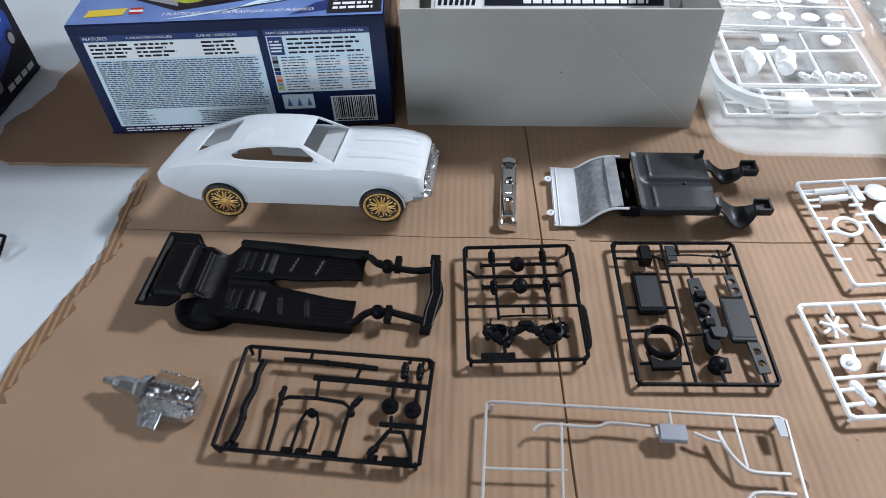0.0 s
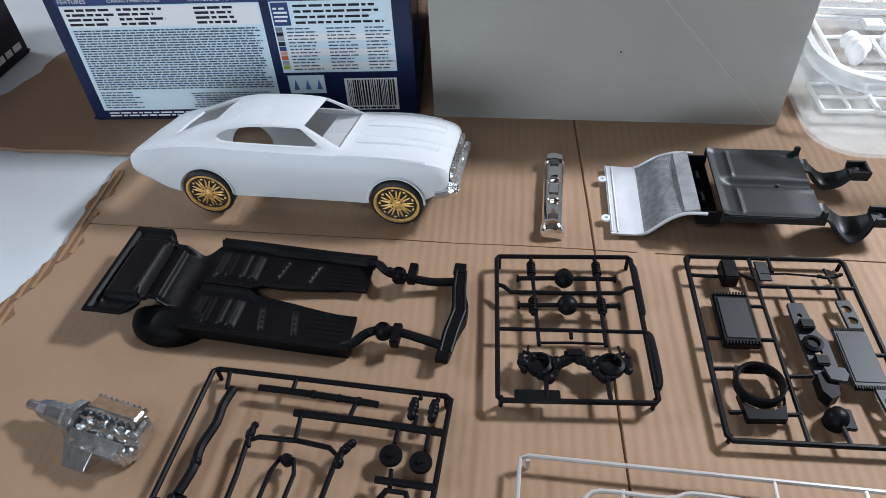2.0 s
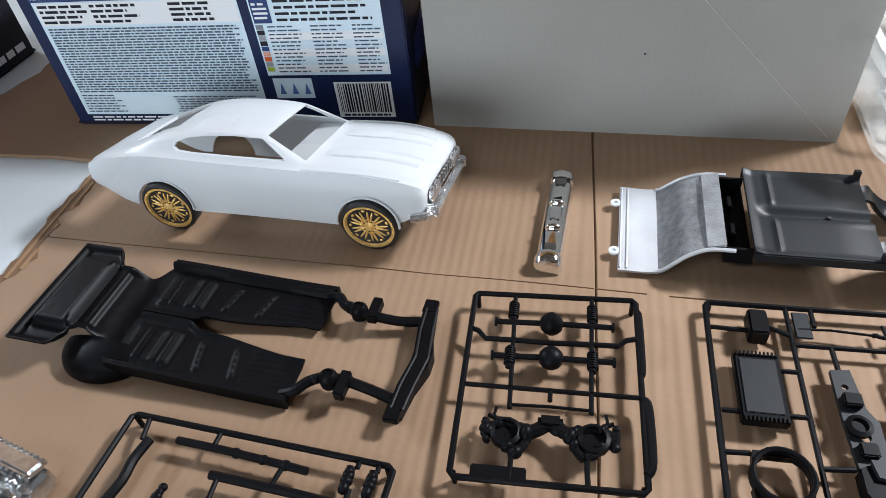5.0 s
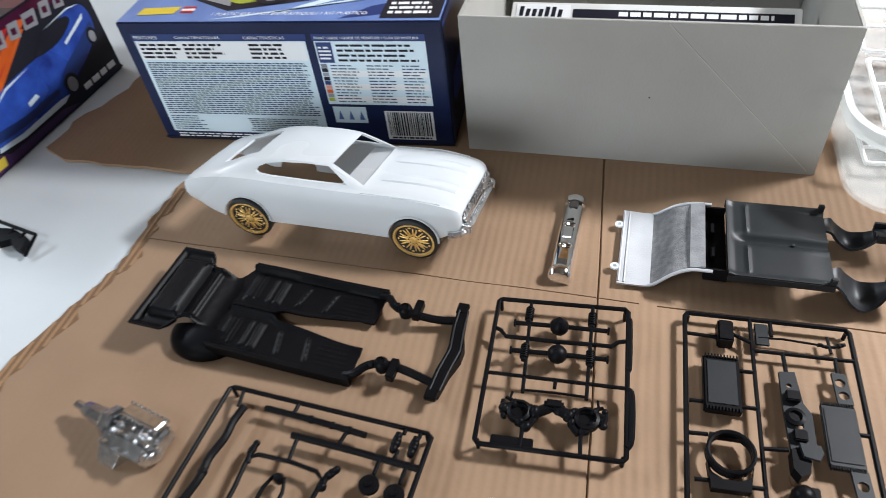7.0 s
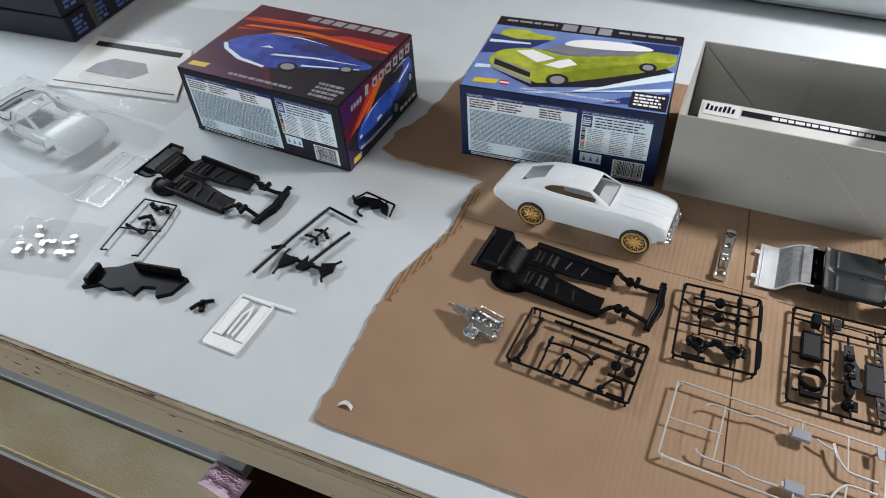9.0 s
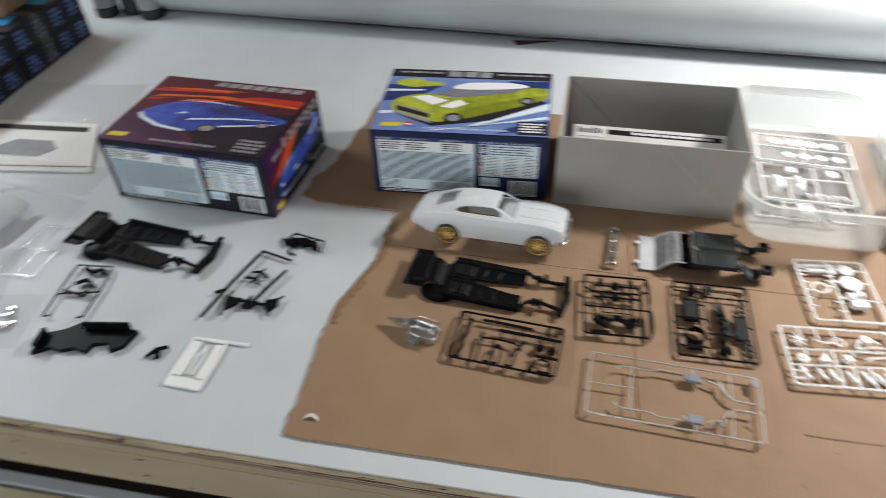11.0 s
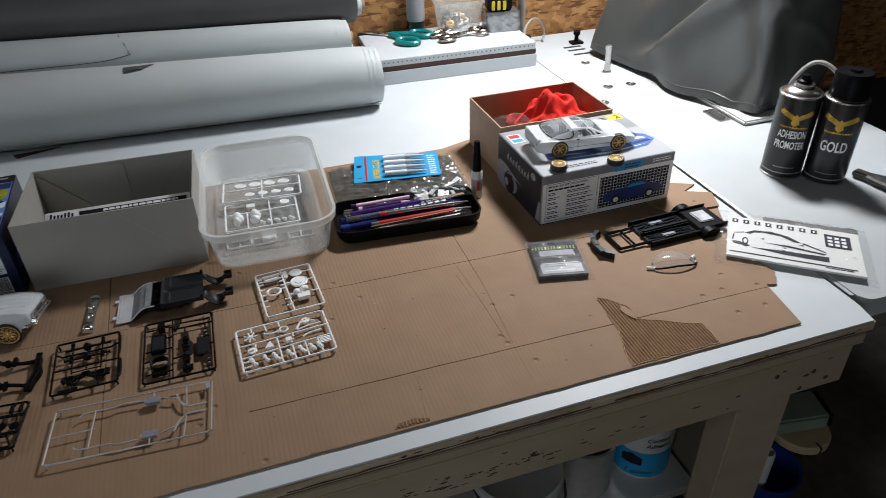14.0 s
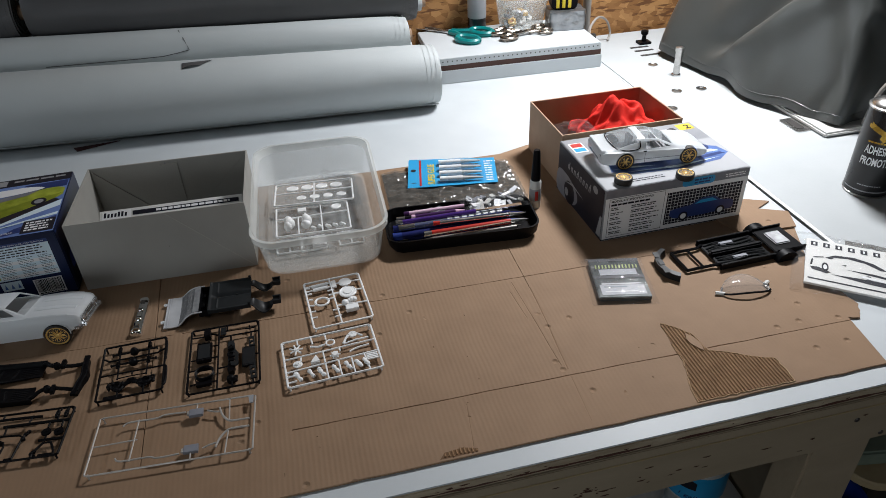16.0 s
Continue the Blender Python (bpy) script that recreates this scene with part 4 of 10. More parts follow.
def info_panel(t, fr, w, h, dark):
    """The printed long side that the two kits of one maker share."""
    split = 0.605 * w
    ink(t, "heading_band", fr, [rect(0.008, h * 0.865, split - 0.002, h * 0.915), rect(split + 0.002, h * 0.865, w - 0.012, h * 0.915)], "navy_print", 0.0003)
    ink(t, "text_panel", fr, [rect(0.009, h * 0.085, split - 0.003, h * 0.862)], "pale_print", 0.0003)
    ink(t, "colour_panel", fr, [rect(split + 0.003, h * 0.36, w - 0.012, h * 0.862)], "pale_print", 0.0003)
    words = (("FEATURES", 0.010, 0.018), ("CARACTÉRISTIQUES", 0.042, 0.034), ("CARACTERÍSTICAS", 0.094, 0.030))
    for text, x, wide in words:
        lettering(t, "lettering", fr, text, h * 0.026, wide, "white_print", 0.0006, x, h * 0.878)
    lettering(t, "lettering", fr, "PAINT GUIDE / GUIDE DE PEINTURE / GUÍA DE PINTURA", h * 0.024, w - 0.020 - split, "white_print", 0.0006, split + 0.004, h * 0.878)
    ink(t, "highlight", fr, [rect(0.010, h * 0.715, split - 0.004, h * 0.855)], "white_print", 0.00045)
    for k, x in enumerate((0.012, 0.046, 0.096)):
        ink(t, "small_print", fr, bars(x, h * 0.72, x + 0.032, h * 0.85, 4, 3 + k, 0.52, 0.35), "black_print", 0.0006)
    ink(t, "small_print", fr, bars(0.012, h * 0.25, split - 0.005, h * 0.70, 25, 9, 0.52, 0.05, 0.0036), "ink_blue", 0.0006)
    ink(t, "small_print", fr, bars(0.012, h * 0.10, 0.040, h * 0.24, 7, 10, 0.40, 0.3, 0.0036) + bars(0.076, h * 0.10, split - 0.006, h * 0.225, 7, 11, 0.40, 0.1, 0.0036), "ink_blue", 0.0006)
    blank = [(0.040, 0.20), (0.046, 0.235), (0.060, 0.24), (0.070, 0.225), (0.077, 0.215), (0.079, 0.13), (0.068, 0.12), (0.060, 0.145), (0.050, 0.15), (0.043, 0.16)]
    ink(t, "cut_out", fr, [[(x, h * y) for x, y in blank]], "pale_print", 0.0007)
    ink(t, "small_print", fr, bars(0.012, h * 0.03, split - 0.02, h * 0.075, 2, 12, 0.5, 0.2), "white_print", 0.0004)
    # the paint table
    x = split + 0.004
    ink(t, "corner_block", fr, [rect(x, h * 0.70, x + 0.011, h * 0.855)], "navy_print", 0.0005)
    ink(t, "small_print", fr, bars(x + 0.001, h * 0.72, x + 0.010, h * 0.83, 4, 15, 0.5, 0.2), "white_print", 0.0007)
    for k in range(9):
        y = h * 0.66 - k * h * 0.034
        ink(t, "colour_swatch", fr, [rect(x, y, x + 0.0045, y + h * 0.030)], ("grey_print", "black_print", "silver_print", "black_print", "navy_print", "peach_print", "orange_print", "silver_print", "lime_print")[k], 0.0005)
    for k, (u0, u1) in enumerate(((0.007, 0.028), (0.033, 0.053), (0.058, 0.078))):
        ink(t, "small_print", fr, bars(x + u0, h * 0.375, min(x + u1, w - 0.013), h * 0.69, 13, 20 + k, 0.34, 0.3, 0.0040), "ink_blue", 0.0006)
    ink(t, "small_print", fr, bars(x + 0.014, h * 0.70, w - 0.016, h * 0.85, 4, 25, 0.42, 0.3), "black_print", 0.0006)
    ink(t, "row_tint", fr, [rect(x + 0.006, h * (0.38 + 0.105 * k), w - 0.013, h * (0.43 + 0.105 * k)) for k in range(3)], "white_print", 0.00045)
    ink(t, "small_picture", fr, [rect(x + 0.001, h * 0.20, x + 0.026, h * 0.34)], "pale_print", 0.0004)
    ink(t, "small_picture", fr, [[(x + 0.004 + 0.008 * k, h * 0.23), (x + 0.008 + 0.008 * k, h * 0.23), (x + 0.006 + 0.008 * k, h * 0.31)] for k in range(3)], "blue_print", 0.0006)
    ink(t, "barcode", fr, [rect(w - 0.049, h * 0.06, w - 0.013, h * 0.31)], "white_print", 0.0004)
    r = random.Random(2)
    code, u = [], w - 0.047
    while u < w - 0.016:
        b = r.choice((0.0005, 0.0008, 0.0012))
        code.append(rect(u, h * 0.095, u + b, h * 0.30))
        u += b + r.choice((0.0005, 0.0008))
    ink(t, "barcode_line", fr, code, "black_print", 0.0006)
    ink(t, "small_print", fr, bars(w - 0.046, h * 0.066, w - 0.016, h * 0.088, 1, 6, 0.7, 0.0, 0.003), "black_print", 0.0006)


# the blue kit box behind the white car
w, d, h = 0.234, 0.172, 0.100
t, fr, up, rt, lf = kit_box("blue and black model car kit box with a lime car picture", -0.2695, 0.4235, 2.6, w, d, h, "midnight_print")
info_panel(t, fr, w, h, "navy_print")
at_uv = lambda pts: [(u * w, q * d) for u, q in pts]  # noqa: E731
ink(t, "sky_band", up, [rect(0.001, 0.001, w - 0.001, d * 0.86)], "bright_blue", 0.0003)
ink(t, "title_band", up, [rect(0.001, d * 0.862, w - 0.001, d - 0.001)], "black_print", 0.0003)
ink(t, "road_print", up, [at_uv(q) for q in ([(0.50, 0.06), (0.99, 0.40), (0.99, 0.50), (0.56, 0.13)], [(0.02, 0.24), (0.10, 0.26), (0.10, 0.30), (0.02, 0.29)], [(0.30, 0.02), (0.99, 0.26), (0.99, 0.30), (0.40, 0.04)], [(0.02, 0.60), (0.24, 0.63), (0.24, 0.65), (0.02, 0.64)])], "pale_print", 0.00045)
ink(t, "road_shade", up, [at_uv(q) for q in ([(0.01, 0.44), (0.20, 0.50), (0.34, 0.72), (0.01, 0.72)], [(0.70, 0.02), (0.99, 0.10), (0.99, 0.24), (0.78, 0.12)], [(0.80, 0.72), (0.99, 0.74), (0.99, 0.85), (0.74, 0.84)])], "navy_print", 0.0004)
ink(t, "car_shadow", up, [at_uv([(0.12, 0.25), (0.34, 0.09), (0.66, 0.20), (0.98, 0.50), (0.90, 0.58), (0.50, 0.30)])], "black_print", 0.0005)
ink(t, "car_picture", up, [soft(at_uv([(0.08, 0.44), (0.10, 0.30), (0.32, 0.17), (0.40, 0.16), (0.60, 0.27), (0.94, 0.53), (0.985, 0.64), (0.97, 0.72), (0.86, 0.73), (0.70, 0.64), (0.46, 0.54), (0.28, 0.58), (0.14, 0.53)]))], "lime_print", 0.0006, "lime green coupe picture")
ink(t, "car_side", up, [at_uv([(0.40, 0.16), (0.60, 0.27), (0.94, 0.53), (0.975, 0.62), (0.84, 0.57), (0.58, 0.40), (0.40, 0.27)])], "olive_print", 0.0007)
ink(t, "car_stripe", up, [at_uv([(0.18, 0.52), (0.27, 0.56), (0.40, 0.48), (0.32, 0.40)]), at_uv([(0.36, 0.38), (0.42, 0.46), (0.47, 0.50), (0.52, 0.44), (0.44, 0.36)])], "white_print", 0.00075)
ink(t, "car_roof", up, [soft(at_uv([(0.42, 0.68), (0.50, 0.78), (0.76, 0.80), (0.86, 0.74), (0.64, 0.68)]))], "white_print", 0.00085, "white car roof in the picture")
ink(t, "car_glass", up, [at_uv([(0.31, 0.58), (0.42, 0.68), (0.62, 0.67), (0.50, 0.54)]), at_uv([(0.54, 0.56), (0.64, 0.665), (0.84, 0.72), (0.78, 0.65)])], "grey_print", 0.0008)
ink(t, "car_grille", up, [at_uv([(0.10, 0.38), (0.31, 0.26), (0.32, 0.20), (0.11, 0.31)])], "black_print", 0.00075)
ink(t, "car_bumper", up, [at_uv([(0.09, 0.31), (0.33, 0.17), (0.34, 0.125), (0.105, 0.26)]), at_uv([(0.10, 0.40), (0.31, 0.28), (0.31, 0.265), (0.10, 0.385)])], "silver_print", 0.0008)
ink(t, "car_wheel", up, [disc(w * 0.455, d * 0.215, 0.013, 18), disc(w * 0.86, d * 0.515, 0.010, 18)], "black_print", 0.0009)
ink(t, "car_wheel", up, [disc(w * 0.455, d * 0.215, 0.0085, 16), disc(w * 0.86, d * 0.515, 0.0062, 16)], "silver_print", 0.00105)
ink(t, "small_car_picture", up, [at_uv([(0.05, 0.72), (0.16, 0.68), (0.34, 0.72), (0.36, 0.77), (0.24, 0.79), (0.20, 0.83), (0.10, 0.82), (0.06, 0.78)])], "lime_print", 0.0006)
ink(t, "title_shape", up, [rect(0.085, 0.152, 0.104, 0.168), rect(0.108, 0.152, 0.127, 0.168), rect(0.131, 0.152, 0.147, 0.168)] + bars(0.012, 0.158, 0.078, 0.166, 1, 33, 0.6, 0, 0.012) + bars(0.156, 0.158, 0.225, 0.166, 1, 34, 0.6, 0, 0.012), "silver_print", 0.0005)
ink(t, "maker_mark", up, [[(0.012, 0.010), (0.040, 0.012), (0.042, 0.022), (0.013, 0.020)]], "yellow_print", 0.0006)
ink(t, "maker_flag", up, [rect(0.044, 0.013, 0.054, 0.016), rect(0.044, 0.019, 0.054, 0.022)], "red_print", 0.0006)
ink(t, "maker_flag", up, [rect(0.044, 0.016, 0.054, 0.019)], "white_print", 0.0006)
lettering(t, "lettering", up, "1 PLASTIC KIT / 1 KIT EN PLASTIQUE / 1 KIT PLÁSTICO", 0.0055, 0.112, "white_print", 0.0007, 0.070, 0.008, 0.01, 0.25)
ink(t, "dark_block", up, [rect(0.192, 0.004, 0.232, 0.036)], "black_print", 0.0006)
ink(t, "small_print", up, bars(0.196, 0.008, 0.228, 0.033, 4, 31, 0.55, 0.2), "white_print", 0.0008)
ink(t, "side_picture", rt, [[(x * 0.9 + 0.01, y * 0.9 + 0.02) for x, y in coupe(0.005, 0.0, 0.16)[0]]], "royal_print", 0.0004)
ink(t, "side_light", rt, [rect(0.002, 0.002, 0.008, h - 0.002)], "navy_print", 0.0003)

# the purple and orange kit box
w, d, h = 0.244, 0.180, 0.096
t, fr, up, rt, lf = kit_box("purple and red model car kit box with a blue car picture", -0.6335, 0.3655, -4.0, w, d, h, "black_print")
t.location.z = 0.0
info_panel(t, fr, w, h, "purple_print")
at_uv = lambda pts: [(u * w, q * d) for u, q in pts]  # noqa: E731
ink(t, "maroon_sky", up, [rect(0.001, 0.001, w - 0.001, d - 0.001)], "maroon_print", 0.0003)
ink(t, "purple_band", up, [at_uv([(0.004, 0.004), (0.62, 0.004), (0.40, 0.24), (0.10, 0.42), (0.004, 0.44)])], "purple_print", 0.0004)
ink(t, "dark_road", up, [at_uv([(0.62, 0.006), (0.995, 0.006), (0.995, 0.60), (0.70, 0.52), (0.44, 0.26)])], "black_print", 0.00045)
ink(t, "streak", up, [at_uv(q) for q in ([(0.06, 0.66), (0.40, 0.72), (0.98, 0.68), (0.98, 0.71), (0.50, 0.76), (0.10, 0.70)], [(0.02, 0.80), (0.40, 0.80), (0.62, 0.86), (0.30, 0.84)], [(0.24, 0.62), (0.56, 0.70), (0.30, 0.67)])], "orange_print", 0.0005)
ink(t, "streak", up, [at_uv(q) for q in ([(0.02, 0.74), (0.30, 0.78), (0.60, 0.82), (0.30, 0.82), (0.02, 0.78)], [(0.56, 0.74), (0.99, 0.72), (0.99, 0.80), (0.70, 0.80)], [(0.04, 0.60), (0.22, 0.66), (0.05, 0.64)])], "red_print", 0.00055)
ink(t, "car_picture", up, [soft(at_uv([(0.08, 0.40), (0.12, 0.33), (0.26, 0.25), (0.44, 0.22), (0.62, 0.30), (0.92, 0.42), (0.97, 0.50), (0.84, 0.55), (0.66, 0.62), (0.44, 0.66), (0.26, 0.62), (0.14, 0.52)]))], "royal_print", 0.0006, "blue coupe picture")
ink(t, "car_glass", up, [at_uv([(0.46, 0.54), (0.54, 0.62), (0.70, 0.59), (0.80, 0.54), (0.62, 0.50)])], "navy_print", 0.0008)
ink(t, "car_shine", up, [at_uv(q) for q in ([(0.08, 0.40), (0.12, 0.33), (0.26, 0.24), (0.44, 0.21), (0.44, 0.235), (0.27, 0.27), (0.14, 0.35), (0.10, 0.41)], [(0.40, 0.37), (0.66, 0.44), (0.94, 0.48), (0.66, 0.46), (0.42, 0.40)], [(0.26, 0.63), (0.46, 0.66), (0.66, 0.63), (0.46, 0.645)], [(0.30, 0.44), (0.38, 0.46), (0.34, 0.48)], [(0.62, 0.32), (0.92, 0.42), (0.93, 0.435), (0.62, 0.34)])], "pale_print", 0.0008)
ink(t, "car_wheel", up, [disc(w * 0.56, d * 0.285, 0.014, 18, 0.010), disc(w * 0.86, d * 0.40, 0.010, 18, 0.007)], "black_print", 0.0009)
ink(t, "car_wheel", up, [disc(w * 0.56, d * 0.285, 0.010, 18, 0.007), disc(w * 0.86, d * 0.40, 0.007, 18, 0.005)], "silver_print", 0.00105)
ink(t, "title_shape", up, [[(0.09 + 0.02 * k, 0.162), (0.106 + 0.02 * k, 0.162), (0.109 + 0.02 * k, 0.174), (0.093 + 0.02 * k, 0.174)] for k in range(7)], "silver_print", 0.0006)
ink(t, "small_print", up, bars(0.075, 0.008, 0.17, 0.016, 1, 41, 0.6, 0.0, 0.009), "silver_print", 0.0007)
ink(t, "small_print", up, bars(0.196, 0.006, 0.236, 0.038, 4, 42, 0.6, 0.2), "silver_print", 0.0007)
ink(t, "maker_mark", up, [[(0.010, 0.010), (0.036, 0.012), (0.038, 0.022), (0.011, 0.020)]], "yellow_print", 0.0006)
on_end = lambda pts: [(u * d, q * h) for u, q in pts]  # noqa: E731
ink(t, "side_dark", rt, [rect(0.001, 0.001, d - 0.001, h - 0.001)], "black_print", 0.0003)
ink(t, "red_glow", rt, [on_end([(0.006, 0.50), (0.16, 0.60), (0.40, 0.99), (0.006, 0.99)])], "purple_print", 0.0004)
ink(t, "red_glow", rt, [on_end([(0.006, 0.36), (0.10, 0.46), (0.70, 0.99), (0.34, 0.99), (0.006, 0.60)]), on_end([(0.60, 0.99), (0.74, 0.86), (0.99, 0.94), (0.99, 0.99)])], "maroon_print", 0.00045)
ink(t, "streak", rt, [on_end([(0.06, 0.46), (0.12, 0.48), (0.52, 0.92), (0.44, 0.93)]), on_end([(0.20, 0.44), (0.24, 0.43), (0.46, 0.76), (0.42, 0.78)])], "red_print", 0.0005)
ink(t, "streak", rt, [on_end([(0.13, 0.50), (0.18, 0.50), (0.62, 0.90), (0.55, 0.93)]), on_end([(0.235, 0.50), (0.27, 0.49), (0.58, 0.84), (0.54, 0.86)])], "orange_print", 0.00055)
wide = ((0.30, 0.045), (0.40, 0.060), (0.49, 0.060), (0.58, 0.080), (0.69, 0.060), (0.78, 0.060), (0.87, 0.060))
ink(t, "side_title", rt, [on_end([(u, 0.80 + 0.02 * (u > 0.35)), (u + a, 0.80), (u + a + 0.02, 0.93), (u + 0.02, 0.94)]) for u, a in wide], "silver_print", 0.0008)
ink(t, "side_title", rt, [on_end([(u + 0.022, 0.845), (u + a - 0.012, 0.84), (u + a - 0.006, 0.89), (u + 0.026, 0.895)]) for u, a in wide[1:]], "maroon_print", 0.0010)
ink(t, "small_print", rt, [on_end([(0.12 + 0.036 * k, 0.79), (0.145 + 0.036 * k, 0.79), (0.155 + 0.036 * k, 0.86), (0.13 + 0.036 * k, 0.86)]) for k in range(4)], "silver_print", 0.0008)
ink(t, "side_picture", rt, [soft(on_end([(0.14, 0.30), (0.15, 0.17), (0.30, 0.14), (0.58, 0.14), (0.70, 0.22), (0.90, 0.40), (0.95, 0.55), (0.93, 0.72), (0.84, 0.76), (0.70, 0.70), (0.60, 0.60), (0.44, 0.58), (0.28, 0.54), (0.17, 0.42)]))], "royal_print", 0.0007, "blue coupe picture")
ink(t, "side_shade", rt, [soft(on_end([(0.62, 0.24), (0.72, 0.25), (0.90, 0.42), (0.93, 0.56), (0.80, 0.46), (0.66, 0.36)])), soft(on_end([(0.15, 0.24), (0.36, 0.20), (0.56, 0.22), (0.56, 0.27), (0.36, 0.27), (0.17, 0.31)]))], "navy_print", 0.0009)
ink(t, "side_glass", rt, [soft(on_end([(0.56, 0.60), (0.66, 0.72), (0.80, 0.73), (0.82, 0.66), (0.70, 0.58)]))], "black_print", 0.0009)
ink(t, "side_shine", rt, [on_end(q) for q in ([(0.20, 0.44), (0.34, 0.555), (0.50, 0.575), (0.34, 0.535)], [(0.15, 0.165), (0.30, 0.125), (0.58, 0.125), (0.62, 0.16), (0.56, 0.175), (0.30, 0.17), (0.16, 0.20)], [(0.40, 0.30), (0.47, 0.32), (0.46, 0.36), (0.40, 0.34)], [(0.17, 0.31), (0.20, 0.32), (0.20, 0.36), (0.17, 0.35)], [(0.66, 0.74), (0.84, 0.775), (0.92, 0.74), (0.84, 0.76)], [(0.74, 0.52), (0.90, 0.62), (0.91, 0.66), (0.74, 0.55)])], "pale_print", 0.0010)
ink(t, "side_wheel", rt, [disc(d * 0.665, h * 0.215, 0.0085, 18, 0.0100), disc(d * 0.905, h * 0.44, 0.006, 18, 0.008)], "black_print", 0.0011)
ink(t, "side_wheel", rt, [disc(d * 0.665, h * 0.215, 0.0055, 16, 0.0066), disc(d * 0.905, h * 0.44, 0.0038, 16, 0.0052)], "silver_print", 0.0013)
ink(t, "small_print", rt, bars(d * 0.72, h * 0.07, d * 0.96, h * 0.15, 1, 47, 0.7, 0.0, 0.010), "white_print", 0.0008)
ink(t, "purple_strip", rt, [on_end([(0.006, 0.01), (0.70, 0.01), (0.55, 0.09), (0.20, 0.10), (0.10, 0.20), (0.006, 0.34)])], "purple_print", 0.0006)
ink(t, "maker_mark", rt, [on_end([(0.05, 0.06), (0.15, 0.05), (0.16, 0.13), (0.06, 0.14)])], "yellow_print", 0.0010)

# the silver grey kit box under the finished car
w, d, h = 0.228, 0.166, 0.085
t, fr, up, rt, lf = kit_box("silver and black model car kit box under a white model", 0.6965, 0.343, 1.0, w, d, h, "silver_print")
ink(t, "white_edge", fr, [rect(0.001, 0.001, w - 0.001, h - 0.012)], "white_print", 0.0003)
ink(t, "dark_band", fr, [rect(0.001, h - 0.014, w - 0.001, h - 0.001)], "grey_print", 0.0004)
ink(t, "rule", fr, [rect(0.007, 0.006, 0.094, 0.0066), rect(0.007, 0.069, 0.094, 0.0696), rect(0.007, 0.006, 0.0076, 0.0696), rect(0.0934, 0.006, 0.094, 0.0696)], "black_print", 0.0006)
ink(t, "grid_panel", fr, [rect(0.098, 0.010, w - 0.008, 0.064)], "black_print", 0.0005)
lines = [rect(0.100 + 0.0055 * k, 0.0105, 0.1005 + 0.0055 * k, 0.0635) for k in range(22)] + [rect(0.0985, 0.013 + 0.0052 * k, w - 0.0085, 0.0135 + 0.0052 * k) for k in range(10)]
ink(t, "grid_line", fr, lines, "white_print", 0.00065)
body, glass, wheels, hubs = coupe(0.106, 0.014, 0.105, -1)
ink(t, "car_picture", fr, [soft(body)], "navy_print", 0.0008, "dark blue coupe picture")
ink(t, "car_glass", fr, [glass], "cyan_print", 0.00095)
ink(t, "car_wheel", fr, wheels, "black_print", 0.00095)
ink(t, "car_wheel", fr, hubs, "white_print", 0.0011)
ink(t, "maker_badge", fr, [rounded(0.052, 0.013, 0.005, 4, 0.145, h - 0.0085)], "cyan_print", 0.0007)
ink(t, "small_print", fr, bars(0.138, h - 0.013, 0.167, h - 0.004, 2, 51, 0.6, 0.1), "navy_print", 0.0009)
ink(t, "small_print", fr, bars(0.188, h - 0.011, 0.224, h - 0.004, 2, 52, 0.5, 0.1), "white_print", 0.0009)
lettering(t, "lettering", fr, "MODEL KIT SPECIFICATIONS:", 0.0036, 0.066, "black_print", 0.0007, 0.010, 0.0635, 0.02)
ink(t, "small_print", fr, bars(0.010, 0.057, 0.070, 0.062, 1, 53, 0.6, 0.0), "black_print", 0.0007)
for k in range(6):
    ink(t, "small_print", fr, bars(0.010, 0.050 - 0.008 * k, 0.030, 0.0555 - 0.008 * k, 2, 54 + k, 0.5, 0.4), "black_print", 0.0007)
    ink(t, "small_print", fr, bars(0.042, 0.0495 - 0.008 * k, 0.088, 0.0555 - 0.008 * k, 2, 64 + k, 0.5, 0.3), "black_print", 0.0007)
ink(t, "dark_panel", lf, [rect(0.002, 0.002, d - 0.002, h - 0.002)], "black_print", 0.0008)
ink(t, "side_picture", lf, [soft([(0.004, 0.004), (0.060, 0.004), (0.080, 0.018), (0.072, 0.034), (0.040, 0.044), (0.004, 0.040)])], "grey_print", 0.0010)
ink(t, "side_wheel", lf, [disc(0.050, 0.019, 0.020, 24, 0.019)], "black_print", 0.0012)
mark = [disc(0.136, 0.064, 0.009, 18, 0.007)]
for k in range(8):
    x0, hgt = 0.118 - 0.0125 * k, (0.016, 0.010, 0.010, 0.011, 0.015, 0.010, 0.010, 0.015)[k]
    mark += [[(x0, 0.048), (x0 - 0.0028, 0.048), (x0 - 0.0018, 0.048 + hgt), (x0 + 0.001, 0.048 + hgt)], [(x0 - 0.0048, 0.048), (x0 - 0.0074, 0.048), (x0 - 0.0064, 0.058), (x0 - 0.0038, 0.058)], [(x0 - 0.0018, 0.0555), (x0 - 0.0066, 0.0555), (x0 - 0.0064, 0.058), (x0 - 0.0015, 0.058)]]
ink(t, "side_title", lf, [[(0.02 + x * 0.86, 0.016 + y * 0.86) for x, y in q] for q in mark], "silver_print", 0.0014)
ink(t, "side_shine", lf, [[(0.030, 0.030), (0.060, 0.040), (0.100, 0.034), (0.060, 0.036)], disc(0.040, 0.016, 0.007, 14), [(0.150, 0.006), (0.164, 0.006), (0.164, 0.040), (0.158, 0.040)]], "silver_print", 0.0013)
ink(t, "pale_panel", up, [rect(0.002, 0.002, w - 0.002, d * 0.62)], "foil_print", 0.0003)
